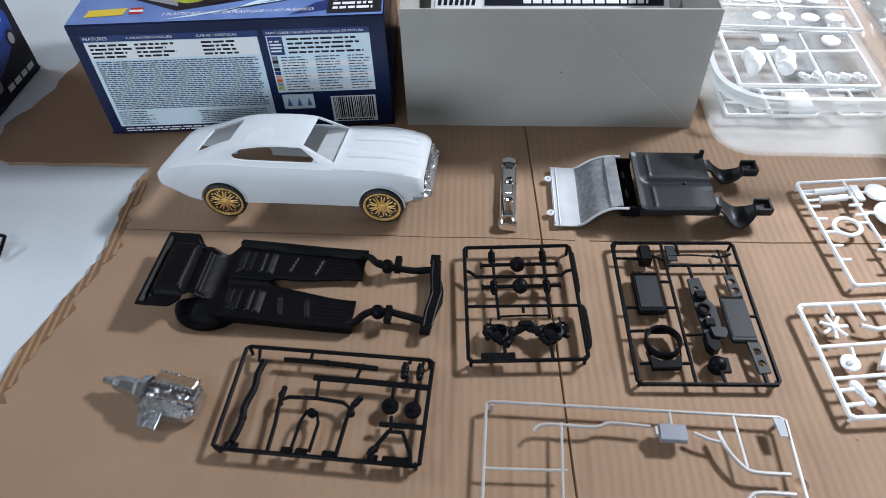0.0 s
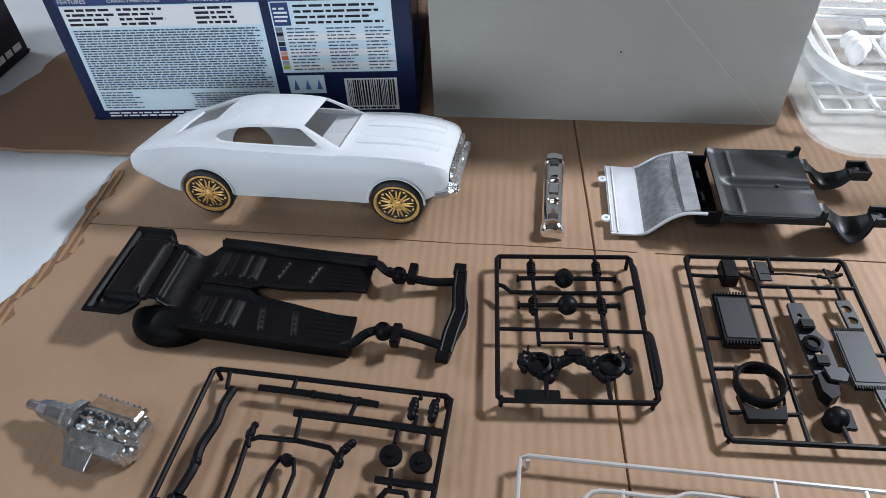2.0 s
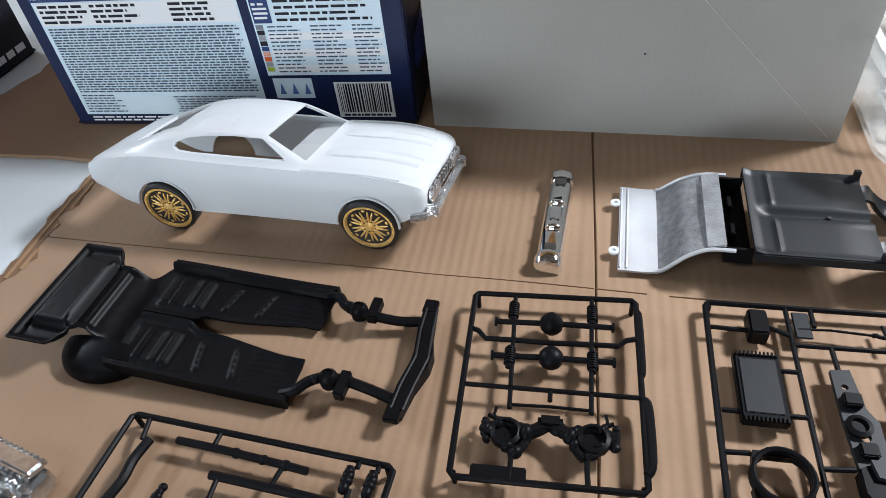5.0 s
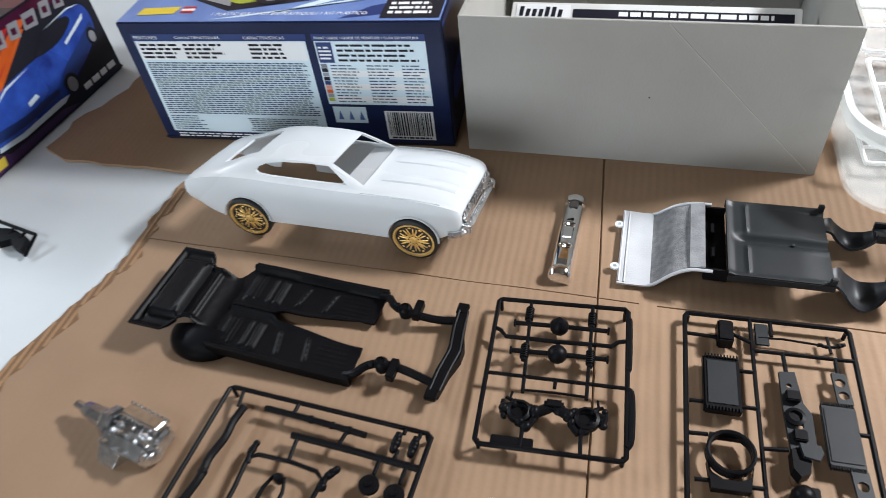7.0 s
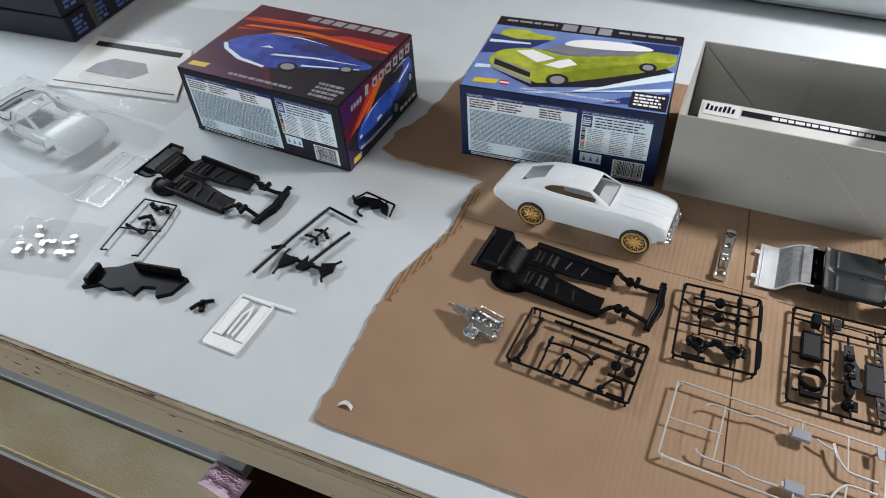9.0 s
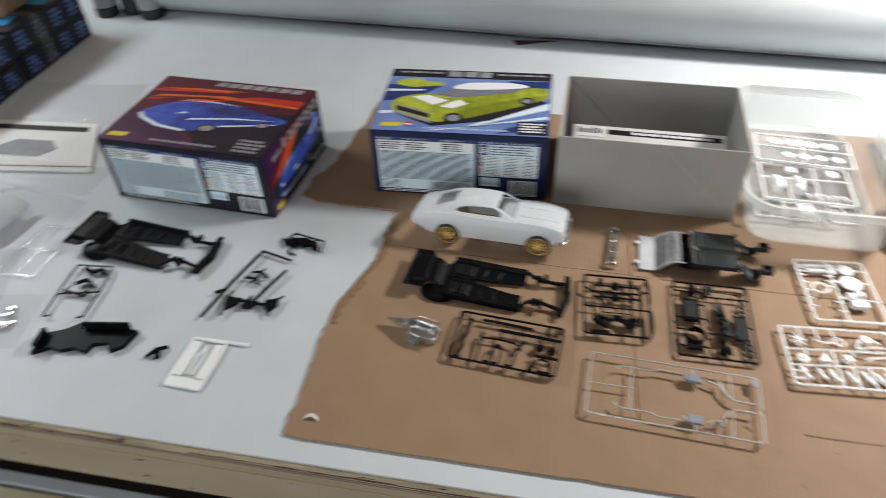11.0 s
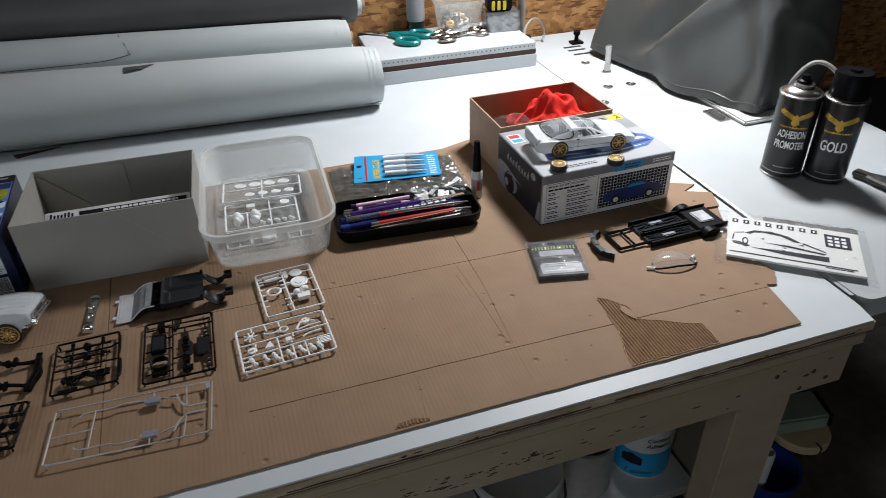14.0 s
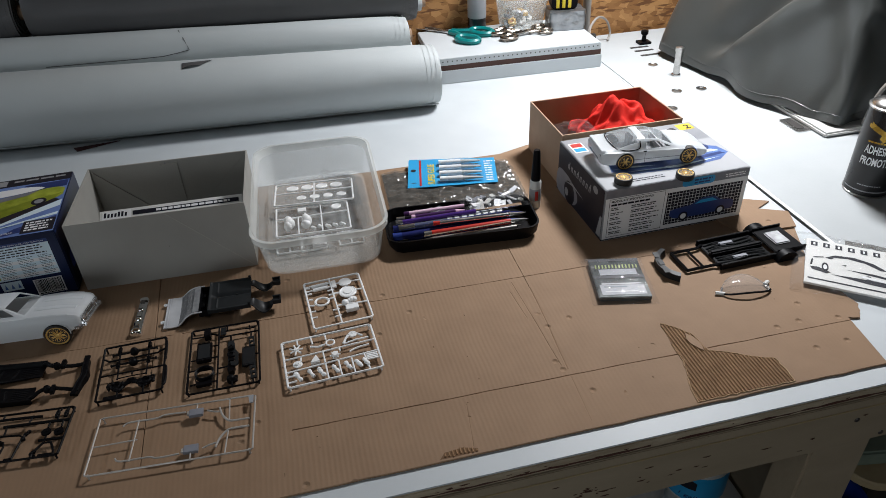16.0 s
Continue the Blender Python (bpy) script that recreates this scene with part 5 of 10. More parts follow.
ink(t, "dark_panel", up, [rect(0.002, d * 0.62, w - 0.002, d - 0.002)], "silver_print", 0.0003)
body, glass, wheels, hubs = coupe(0.05, 0.03, 0.165)
ink(t, "car_picture", up, [[(0.030, 0.046), (0.060, 0.032), (0.130, 0.026), (0.200, 0.034), (0.224, 0.052), (0.218, 0.074), (0.190, 0.088), (0.060, 0.084), (0.036, 0.066)]], "blue_print", 0.0005, "pale blue coupe picture")
ink(t, "car_shine", up, [[(0.050, 0.040), (0.130, 0.031), (0.205, 0.042), (0.130, 0.037)], [(0.150, 0.060), (0.214, 0.060), (0.205, 0.068), (0.160, 0.067)], [(0.034, 0.052), (0.100, 0.046), (0.070, 0.054)]], "pale_print", 0.0007)
ink(t, "car_shade", up, [[(0.170, 0.044), (0.218, 0.050), (0.212, 0.056), (0.172, 0.052)], disc(0.196, 0.078, 0.010, 16)], "navy_print", 0.0007)
ink(t, "small_print", up, bars(0.035, 0.010, 0.098, 0.020, 2, 71, 0.45, 0.1), "black_print", 0.0005)
ink(t, "maker_badge", up, [rect(0.006, 0.118, 0.028, 0.150)], "white_print", 0.0005)
ink(t, "maker_badge", up, [rect(0.008, 0.136, 0.026, 0.148)], "red_print", 0.0007)
ink(t, "maker_badge", up, [rect(0.008, 0.121, 0.026, 0.132)], "cyan_print", 0.0007)
ink(t, "yellow_corner", up, [rect(0.196, 0.140, 0.222, 0.160)], "yellow_print", 0.0005)
lettering(t, "lettering", up, "2", 0.013, 0.009, "black_print", 0.0008, 0.208, 0.143, 0.02)


# ---- open boxes ----
def open_box(name, label, category, x, y, turn, w, d, h, wall, out, inside, edge):
    t = thing(name, label, category, pose(x, y, 0.003, 0, 0, turn))
    part("base", box(B(), 0, w, 0, d, 0, wall), out, t)
    dims = ((0, w, 0, wall), (0, w, d - wall, d), (0, wall, wall, d - wall), (w - wall, w, wall, d - wall))
    for k, (a, b, c, e) in enumerate(dims):
        part("side_wall", box(B(), a, b, c, e, wall, h), out, t)
        s = 0.0004
        ins = ((wall, w - wall, wall, wall + s), (wall, w - wall, d - wall - s, d - wall), (wall, wall + s, wall + s, d - wall - s), (w - wall - s, w - wall, wall + s, d - wall - s))[k]
        part("lining", box(B(), *ins, wall, h - 0.0005), inside, t)
    return t


gb = open_box("carton_tray", "open grey chipboard tray holding a folded booklet", "box", -0.0245, 0.4335, -1.6, 0.2315, 0.163, 0.104, 0.0016, "greyboard", "greyboard", "greyboard_edge")
fr = plane((0, 0, 0), (1, 0, 0), (0, 0, 1))
part("crease", tube(B(), [(0.128, 0.0, 0.103), (0.226, 0.0, 0.003)], 0.0004, 5), "greyboard_edge", gb, "pale diagonal crease")
part("speck", lathe(B(), [(0.0006, 0), (0.0004, 0.0002), (0, 0.0003)], 8, plane((0.122, 0, 0.052), (1, 0, 0), (0, 0, 1))), "black_print", gb)
part("tape_seam", box(B(), 0.1085, 0.1105, 0.1600, 0.1609, 0.002, 0.101), "grey_print", gb, "dark gap between two inner flaps")
for pts in ([(0.004, 0.100), (0.004, 0.003), (0.100, 0.003)], [(0.2275, 0.100), (0.130, 0.003), (0.2275, 0.003)], [(0.103, 0.002), (0.127, 0.002), (0.127, 0.099), (0.103, 0.099)]):
    part("inner_flap", prism(B(), pts, 0, 0.0016, plane((0, 0.1606, 0), (1, 0, 0), (0, 0, 1))), "greyboard", gb, "folded corner flap")
part("edge_wear", tube(B(), jag([(0.001, 0.0008), (0.12, 0.0009), (0.2305, 0.0008)], 0.02, 0.0003, 7) and [(x, y, 0.1040) for x, y in jag([(0.001, 0.0008), (0.12, 0.0009), (0.2305, 0.0008)], 0.02, 0.0003, 7)], 0.0006, 5), "greyboard_edge", gb, "pale worn rim")
bk = thing("instruction_booklet", "folded white instruction booklet lying in the tray", "booklet", pose(-0.014, 0.446, 0.0065, 33, 0, -1.6))
part("paper_block", box(B(), 0.006, 0.208, 0.0, 0.106, 0, 0.004, bevel=0.0006), "paper", bk)
face = plane((0, 0, 0.004), (1, 0, 0), (0, 1, 0))
ink(bk, "title_band", face, [rect(0.052, 0.094, 0.203, 0.101)], "black_print", 0.0003)
ink(bk, "maker_mark", face, [rect(0.010, 0.089, 0.05, 0.104)], "white_print", 0.0005)
ink(bk, "maker_mark", face, [[(0.012 + 0.0048 * k, 0.094), (0.0150 + 0.0048 * k, 0.094), (0.0158 + 0.0048 * k, 0.100 + 0.002 * (k in (0, 4, 5))), (0.0128 + 0.0048 * k, 0.100 + 0.002 * (k in (0, 4, 5)))] for k in range(7)], "black_print", 0.0007)
ink(bk, "small_print", face, bars(0.085, 0.0955, 0.190, 0.0998, 1, 81, 0.8, 0.0, 0.007), "white_print", 0.0005)
ink(bk, "car_drawing", face, [coupe(0.05, 0.045, 0.12)[0]], "grey_print", 0.0003)

open_box("carton", "open brown cardboard carton with a reddish inside", "box", 0.700, 0.5165, 0.6, 0.212, 0.146, 0.090, 0.0022, "kraft", "kraft_in", "board_edge")


def rag(u, v):
    x, y = (u - 0.5) * 0.13, (v - 0.5) * 0.085
    e = min(u, 1 - u, v, 1 - v) * 2
    fold = abs(math.sin(9 * u + 4 * v + 2.2 * noise.noise(Vector((u * 3, v * 3, 5)))))
    z = 0.024 * e ** 0.5 + 0.032 * math.exp(-((x + 0.012) / 0.024) ** 2 - (y / 0.03) ** 2) + 0.022 * math.exp(-((x - 0.035) / 0.016) ** 2 - (y / 0.03) ** 2) + 0.016 * fold * e + 0.012 * noise.noise(Vector((u * 7, v * 7, 2)))
    return Vector((x + 0.012 * noise.noise(Vector((v * 6, 3, u))), y + 0.01 * noise.noise(Vector((u * 6, 7, v))), max(z, -0.01)))


bm = sheet(B(), 64, 48, rag)
cloth = part("red_cloth", thick(bm, 0.0012), "red_cloth", None, smooth=True)
cloth.matrix_world = pose(0.828, 0.592, 0.052, 0, 0, 10)
tagged(cloth, "crumpled bright red cloth stuffed in the carton", "cloth")
fill = part("packing_bundle", box(B(), 0.775, 0.895, 0.535, 0.645, 0.0065, 0.040, bevel=0.01), "red_cloth")
tagged(fill, "red bundle filling the bottom of the carton", "cloth")


def crumple(name, label, x, y, z, w, d, hgt, seed, material="film", turn=0.0, cat="plastic bag"):
    def fn(u, v):
        e = min(u, 1 - u, v, 1 - v, 0.25) * 4
        n = noise.noise(Vector((u * 4 + seed, v * 4, seed))) * 0.5 + 0.5
        m = abs(noise.noise(Vector((u * 13, v * 13, seed + 9))))
        return Vector(((u - 0.5) * w, (v - 0.5) * d + 0.03 * d * math.sin(5 * u + seed), hgt * (0.25 + 0.75 * n) * e ** 0.6 + 0.35 * hgt * m * e))
    ob = part(name, sheet(B(), 30, 22, fn), material, None, smooth=False)
    ob.matrix_world = pose(x, y, z, 0, 0, turn)
    return tagged(ob, label, cat)


crumple("plastic_bag", "clear crinkled plastic bag in the carton", 0.745, 0.565, 0.072, 0.07, 0.06, 0.018, 3)


# ---- model cars ----
def bar_prism(outline_xz, y0, y1):
    bm = B()
    loft(bm, [[Vector((x, y0, z)) for x, z in outline_xz], [Vector((x, y1, z)) for x, z in outline_xz]])
    return bm


def cyl_y(x, z, r, y0, y1, n=28):
    bm = B()
    loft(bm, [[Vector((x + r * math.cos(2 * math.pi * k / n), y, z + r * math.sin(2 * math.pi * k / n))) for k in range(n)] for y in (y0, y1)])
    return bm


def wheel(parent, x, y, z, r, wide, rim_r, out, spokes=9):
    """A tyre with a dished gold rim; out is +1 or -1, the side that faces outwards."""
    m = pose(x, y, z) @ pose(0, 0, 0, -90 * out, 0, 0)
    # local z points outwards
    tyre = lathe(B(), [(rim_r * 0.97, -wide / 2), (r * 0.93, -wide / 2), (r, -wide * 0.36), (r, wide * 0.36), (r * 0.95, wide * 0.47), (rim_r * 1.06, wide / 2), (rim_r * 0.97, wide * 0.40)], 40, m)
    w = part("wheel", tyre, "rubber", parent, "black tyre with a gold spoked rim", smooth=True)
    rim = lathe(B(), [(0, -wide * 0.3), (rim_r * 0.96, -wide * 0.3), (rim_r * 0.96, wide * 0.40), (rim_r * 1.02, wide * 0.50), (rim_r * 0.93, wide * 0.50), (rim_r * 0.86, wide * 0.34), (rim_r * 0.66, wide * 0.26), (rim_r * 0.3, wide * 0.30), (0, wide * 0.30)], 36, m)
    part("rim", rim, "gold", w, smooth=True)
    bm = B()
    for k in range(spokes):
        a = 2 * math.pi * k / spokes
        for da in (-0.13, 0.13):
            p = m @ pose(0, 0, wide * 0.34, 0, 0, math.degrees(a + da)) @ pose(rim_r * 0.52, 0, 0, 0, 4, 0)
            blob(bm, p, rim_r * 0.36, rim_r * 0.055, rim_r * 0.09, 8, 5)
    lathe(bm, [(rim_r * 0.22, wide * 0.26), (rim_r * 0.22, wide * 0.42), (rim_r * 0.14, wide * 0.48), (0, wide * 0.49)], 14, m)
    part("spoke", bm, "gold", w, smooth=True)
    bm = B()
    for k in range(spokes):
        a = 2 * math.pi * (k + 0.5) / spokes
        blob(bm, m @ pose(rim_r * 0.76 * math.cos(a), rim_r * 0.76 * math.sin(a), wide * 0.34, 0, 0, math.degrees(a)), rim_r * 0.075, rim_r * 0.11, rim_r * 0.07, 7, 5)
        blob(bm, m @ pose(rim_r * 0.33 * math.cos(a), rim_r * 0.33 * math.sin(a), wide * 0.36), rim_r * 0.05, rim_r * 0.05, rim_r * 0.06, 6, 4)
    part("rim_stud", bm, "gold", w, smooth=True)["kind"] = "stuff"
    return w


# stations along the coupe: x, half width, sill, shoulder, roof half width, roof height
MUSCLE = [(-0.1008, 0.0318, 0.0110, 0.0185, 0.0250, 0.0195), (-0.0975, 0.0348, 0.0085, 0.0218, 0.0275, 0.0232), (-0.0890, 0.0364, 0.0050, 0.0250, 0.0285, 0.0268), (-0.0780, 0.0374, -0.0010, 0.0276, 0.0290, 0.0300), (-0.0680, 0.0380, -0.0036, 0.0292, 0.0286, 0.0338), (-0.0560, 0.0383, -0.0046, 0.0302, 0.0276, 0.0392), (-0.0450, 0.0380, -0.0046, 0.0300, 0.0268, 0.0428), (-0.0330, 0.0375, -0.0046, 0.0293, 0.0265, 0.0449), (-0.0180, 0.0371, -0.0046, 0.0287, 0.0264, 0.0457), (-0.0040, 0.0370, -0.0046, 0.0284, 0.0263, 0.0455), (0.0060, 0.0370, -0.0046, 0.0283, 0.0262, 0.0443), (0.0125, 0.0370, -0.0046, 0.0282, 0.0270, 0.0412), (0.0220, 0.0370, -0.0046, 0.0281, 0.0288, 0.0355), (0.0310, 0.0371, -0.0046, 0.0281, 0.0300, 0.0307), (0.0400, 0.0373, -0.0046, 0.0282, 0.0300, 0.0300), (0.0620, 0.0376, -0.0042, 0.0280, 0.0300, 0.0300), (0.0800, 0.0370, -0.0014, 0.0264, 0.0296, 0.0286), (0.0920, 0.0362, 0.0040, 0.0243, 0.0287, 0.0263), (0.0975, 0.0346, 0.0070, 0.0222, 0.0272, 0.0239), (0.1000, 0.0318, 0.0095, 0.0200, 0.0250, 0.0213)]


def shell_ring(x, w, zb, zs, wr, zr):
    """One cross-section of a car with its roof."""
    h, g, lean_in = zs - zb, zr - zs, 0.92 * w - wr
    half = [(0.0, zb), (0.84 * w, zb), (0.955 * w, zb + 0.07 * h), (0.978 * w, zb + 0.20 * h), (0.988 * w, zb + 0.24 * h), (0.994 * w, zb + 0.44 * h), (w, zb + 0.66 * h), (0.992 * w, zb + 0.84 * h), (0.965 * w, zs), (0.92 * w, zs + 0.06 * g), (wr + 0.70 * lean_in, zs + 0.32 * g), (wr + 0.36 * lean_in, zs + 0.66 * g), (wr + 0.06 * lean_in, zs + 0.90 * g), (0.86 * wr, zs + 0.985 * g), (0.5 * wr, zr), (0.0, zr + 0.0004)]
    return [Vector((x, y, z)) for y, z in half] + [Vector((x, -y, z)) for y, z in half[-2:0:-1]]


def muscle_car(name, label, category, m):
    """A hollow body shell that leans back, propped on two wheels under its near side."""
    t = thing(name, label, category, m)
    lean = pose(0, 0, 0.0090, -13.8, 0, 0) @ Matrix.Diagonal((1.0, 1.0, 0.94, 1.0))

    def leaning(ob, dx=0.0):
        ob.matrix_basis = lean @ Matrix.Translation((dx, 0, 0))
        return ob

    def nose(x):
        return x if x < 0.062 else 0.062 + (x - 0.062) * 0.84

    one = smooth_line([Vector(s[:3]) for s in MUSCLE], 4)
    two = smooth_line([Vector(s[3:]) for s in MUSCLE], 4)
    st = [(nose(a[0]), a[1], a[2], b[0], b[1], b[0] + (b[2] - b[0]) * 0.91) for a, b in zip(one, two)]
    bm = loft(B(), [shell_ring(*s) for s in st])
    hollow = loft(B(), [shell_ring(x * 0.984, w - 0.0014, zb - 0.012, zs - 0.0012, wr - 0.0012, zr - 0.0013) for x, w, zb, zs, wr, zr in st])
    arches = [cyl_y(x, -0.0004, 0.0166, -0.06, -0.020) for x in (-0.0522, 0.0638)] + [cyl_y(x, -0.0004, 0.0150, 0.020, 0.06) for x in (-0.0522, 0.0638)]
    side = bar_prism([(-0.0432, 0.0345), (-0.0420, 0.0368), (-0.0360, 0.0394), (-0.0240, 0.0410), (-0.0080, 0.0416), (0.0066, 0.0410), (0.0205, 0.0312), (-0.0100, 0.0316), (-0.0330, 0.0322), (-0.0410, 0.0330)], -0.06, 0.06)
    panes = []
    for x0, z0, x1, z1, low, high in ((0.0312, 0.0308, 0.0080, 0.0438, 0.0283, 0.0236), (-0.0760, 0.0311, -0.0470, 0.0424, 0.0196, 0.0178)):
        long = math.hypot(x1 - x0, z1 - z0)
        panes.append(prism(B(), [(-low, 0.0010), (low, 0.0010), (high, long - 0.0012), (-high, long - 0.0012)], -0.0042, 0.0060, plane((x0, 0, z0), (0, 1, 0), (x1 - x0, 0, z1 - z0))))
    leaning(part("body", cut(bm, [hollow, side, *panes] + arches), "white_kit", t, smooth=True))
    for sy in (-1, 1):
        rings = []
        for x, h in ((0.036, 0.0294), (0.042, 0.0304), (0.062, 0.0305), (0.080, 0.0292), (0.091, 0.0268)):
            rings.append([Vector((nose(x), sy * 0.0135 + y, h + z)) for y, z in ((-0.0070, -0.0020), (-0.0048, 0.0004), (0.0, 0.0010), (0.0048, 0.0004), (0.0070, -0.0020))])
        leaning(part("hood_bulge", loft(B(), rings), "white_kit", t, smooth=True))
        leaning(part("hood_slot", box(B(), 0.0735, 0.0810, -0.0007, 0.0007, 0.0, 0.0006, pose(0, sy * 0.0135, 0.0303, sy * 3, 8, sy * 8)), "dark_steel", t))
        leaning(part("fender_crease", tube(B(), smooth_line([(0.030, sy * 0.0345, 0.0284), (0.060, sy * 0.0352, 0.0286), (0.081, sy * 0.0340, 0.0262)], 4), 0.0008, 6), "white_kit", t, smooth=True))
    for x in (-0.0522, 0.0638):
        lip = [(x + 0.0169 * math.cos(radians(a)), -0.0372 - 0.0008 * math.sin(radians(a)), -0.0004 + 0.0169 * math.sin(radians(a))) for a in range(0, 181, 9)]
        leaning(part("arch_lip", tube(B(), lip, 0.0007, 6), "white_kit", t, smooth=True))
    dash = loft(B(), [[Vector((x, y, z)) for x, z in ((0.0100, 0.0150), (0.0120, 0.0262), (0.0310, 0.0288), (0.0330, 0.0265), (0.0330, 0.0150))] for y in (-0.0335, 0.0335)])
    leaning(part("dash_panel", dash, "white_kit", t, "white cowl under the windscreen opening"))
    # nose
    back = nose(0.1) - 0.1
    bm = box(B(), 0.0955, 0.1012, -0.0305, 0.0305, 0.0115, 0.0195, bevel=0.0012)
    leaning(part("grille", bm, "dark_steel", t, "dark grille opening"), back)
    bm = B()
    for k in range(12):
        y = -0.0260 + 0.0047 * k
        box(bm, 0.1008, 0.1018, y, y + 0.0016, 0.0125, 0.0188)
    leaning(part("grille_bar", bm, "chrome", t, "chrome grille bars"), back)["kind"] = "stuff"
    for sy in (-1, 1):
        for y in (0.0175, 0.0262):
            bm = lathe(B(), [(0.0040, 0), (0.0043, 0.0016), (0.003, 0.0024), (0, 0.0028)], 16, plane((0.1006, sy * y, 0.0158), (0, 1, 0), (0, 0, 1)))
            leaning(part("headlight", bm, "chrome", t, "round chrome headlight", smooth=True), back)
        leaning(part("bumper_guard", box(B(), 0.0990, 0.1060, sy * 0.0300 - 0.0022, sy * 0.0300 + 0.0022, 0.0055, 0.0125, bevel=0.0010), "chrome", t), back)
    bm = tube(B(), smooth_line([(0.0925, -0.0366, 0.0062), (0.0985, -0.0345, 0.0064), (0.1028, -0.028, 0.0076), (0.1036, -0.012, 0.0090), (0.1038, 0, 0.0090), (0.1036, 0.012, 0.0090), (0.1028, 0.028, 0.0076), (0.0985, 0.0345, 0.0064), (0.0925, 0.0366, 0.0062)], 3), 0.0024, 8)
    leaning(part("front_bumper", bm, "chrome", t, "chrome front bumper", smooth=True), back)
    bm = tube(B(), [(-0.0995, -0.030, 0.0135), (-0.1022, -0.018, 0.0140), (-0.1025, 0.018, 0.0140), (-0.0995, 0.030, 0.0135)], 0.0018, 8)
    leaning(part("rear_bumper", bm, "white_kit", t, smooth=True))
    for x in (-0.0522, 0.0638):
        wheel(t, x, -0.0312, 0.0158, 0.0158, 0.0095, 0.0134, -1)
    return t


muscle_car("model_car", "white hollow coupe body propped on two gold wheels", "model car", pose(-0.0965, 0.3593, 0.003, 0, 0, -3.3) @ Matrix.Diagonal((0.985, 1.0, 0.985, 1.0)))

SPORT = [(-0.0930, 0.0290, 0.0150, 0.0240, 0.0230, 0.0262), (-0.0905, 0.0335, 0.0110, 0.0285, 0.0262, 0.0310), (-0.0820, 0.0362, 0.0090, 0.0302, 0.0282, 0.0322), (-0.0700, 0.0374, 0.0080, 0.0302, 0.0280, 0.0338), (-0.0560, 0.0378, 0.0075, 0.0298, 0.0268, 0.0392), (-0.0400, 0.0372, 0.0072, 0.0292, 0.0248, 0.0432), (-0.0260, 0.0366, 0.0072, 0.0285, 0.0240, 0.0452), (-0.0120, 0.0364, 0.0072, 0.0280, 0.0236, 0.0452), (-0.0020, 0.0364, 0.0072, 0.0277, 0.0238, 0.0432), (0.0100, 0.0365, 0.0072, 0.0274, 0.0252, 0.0385), (0.0240, 0.0367, 0.0072, 0.0270, 0.0275, 0.0325), (0.0330, 0.0368, 0.0072, 0.0267, 0.0290, 0.0296), (0.0500, 0.0368, 0.0075, 0.0258, 0.0292, 0.0278), (0.0680, 0.0358, 0.0085, 0.0228, 0.0280, 0.0242), (0.0800, 0.0325, 0.0100, 0.0182, 0.0250, 0.0194), (0.0855, 0.0262, 0.0115, 0.0150, 0.0200, 0.0158)]


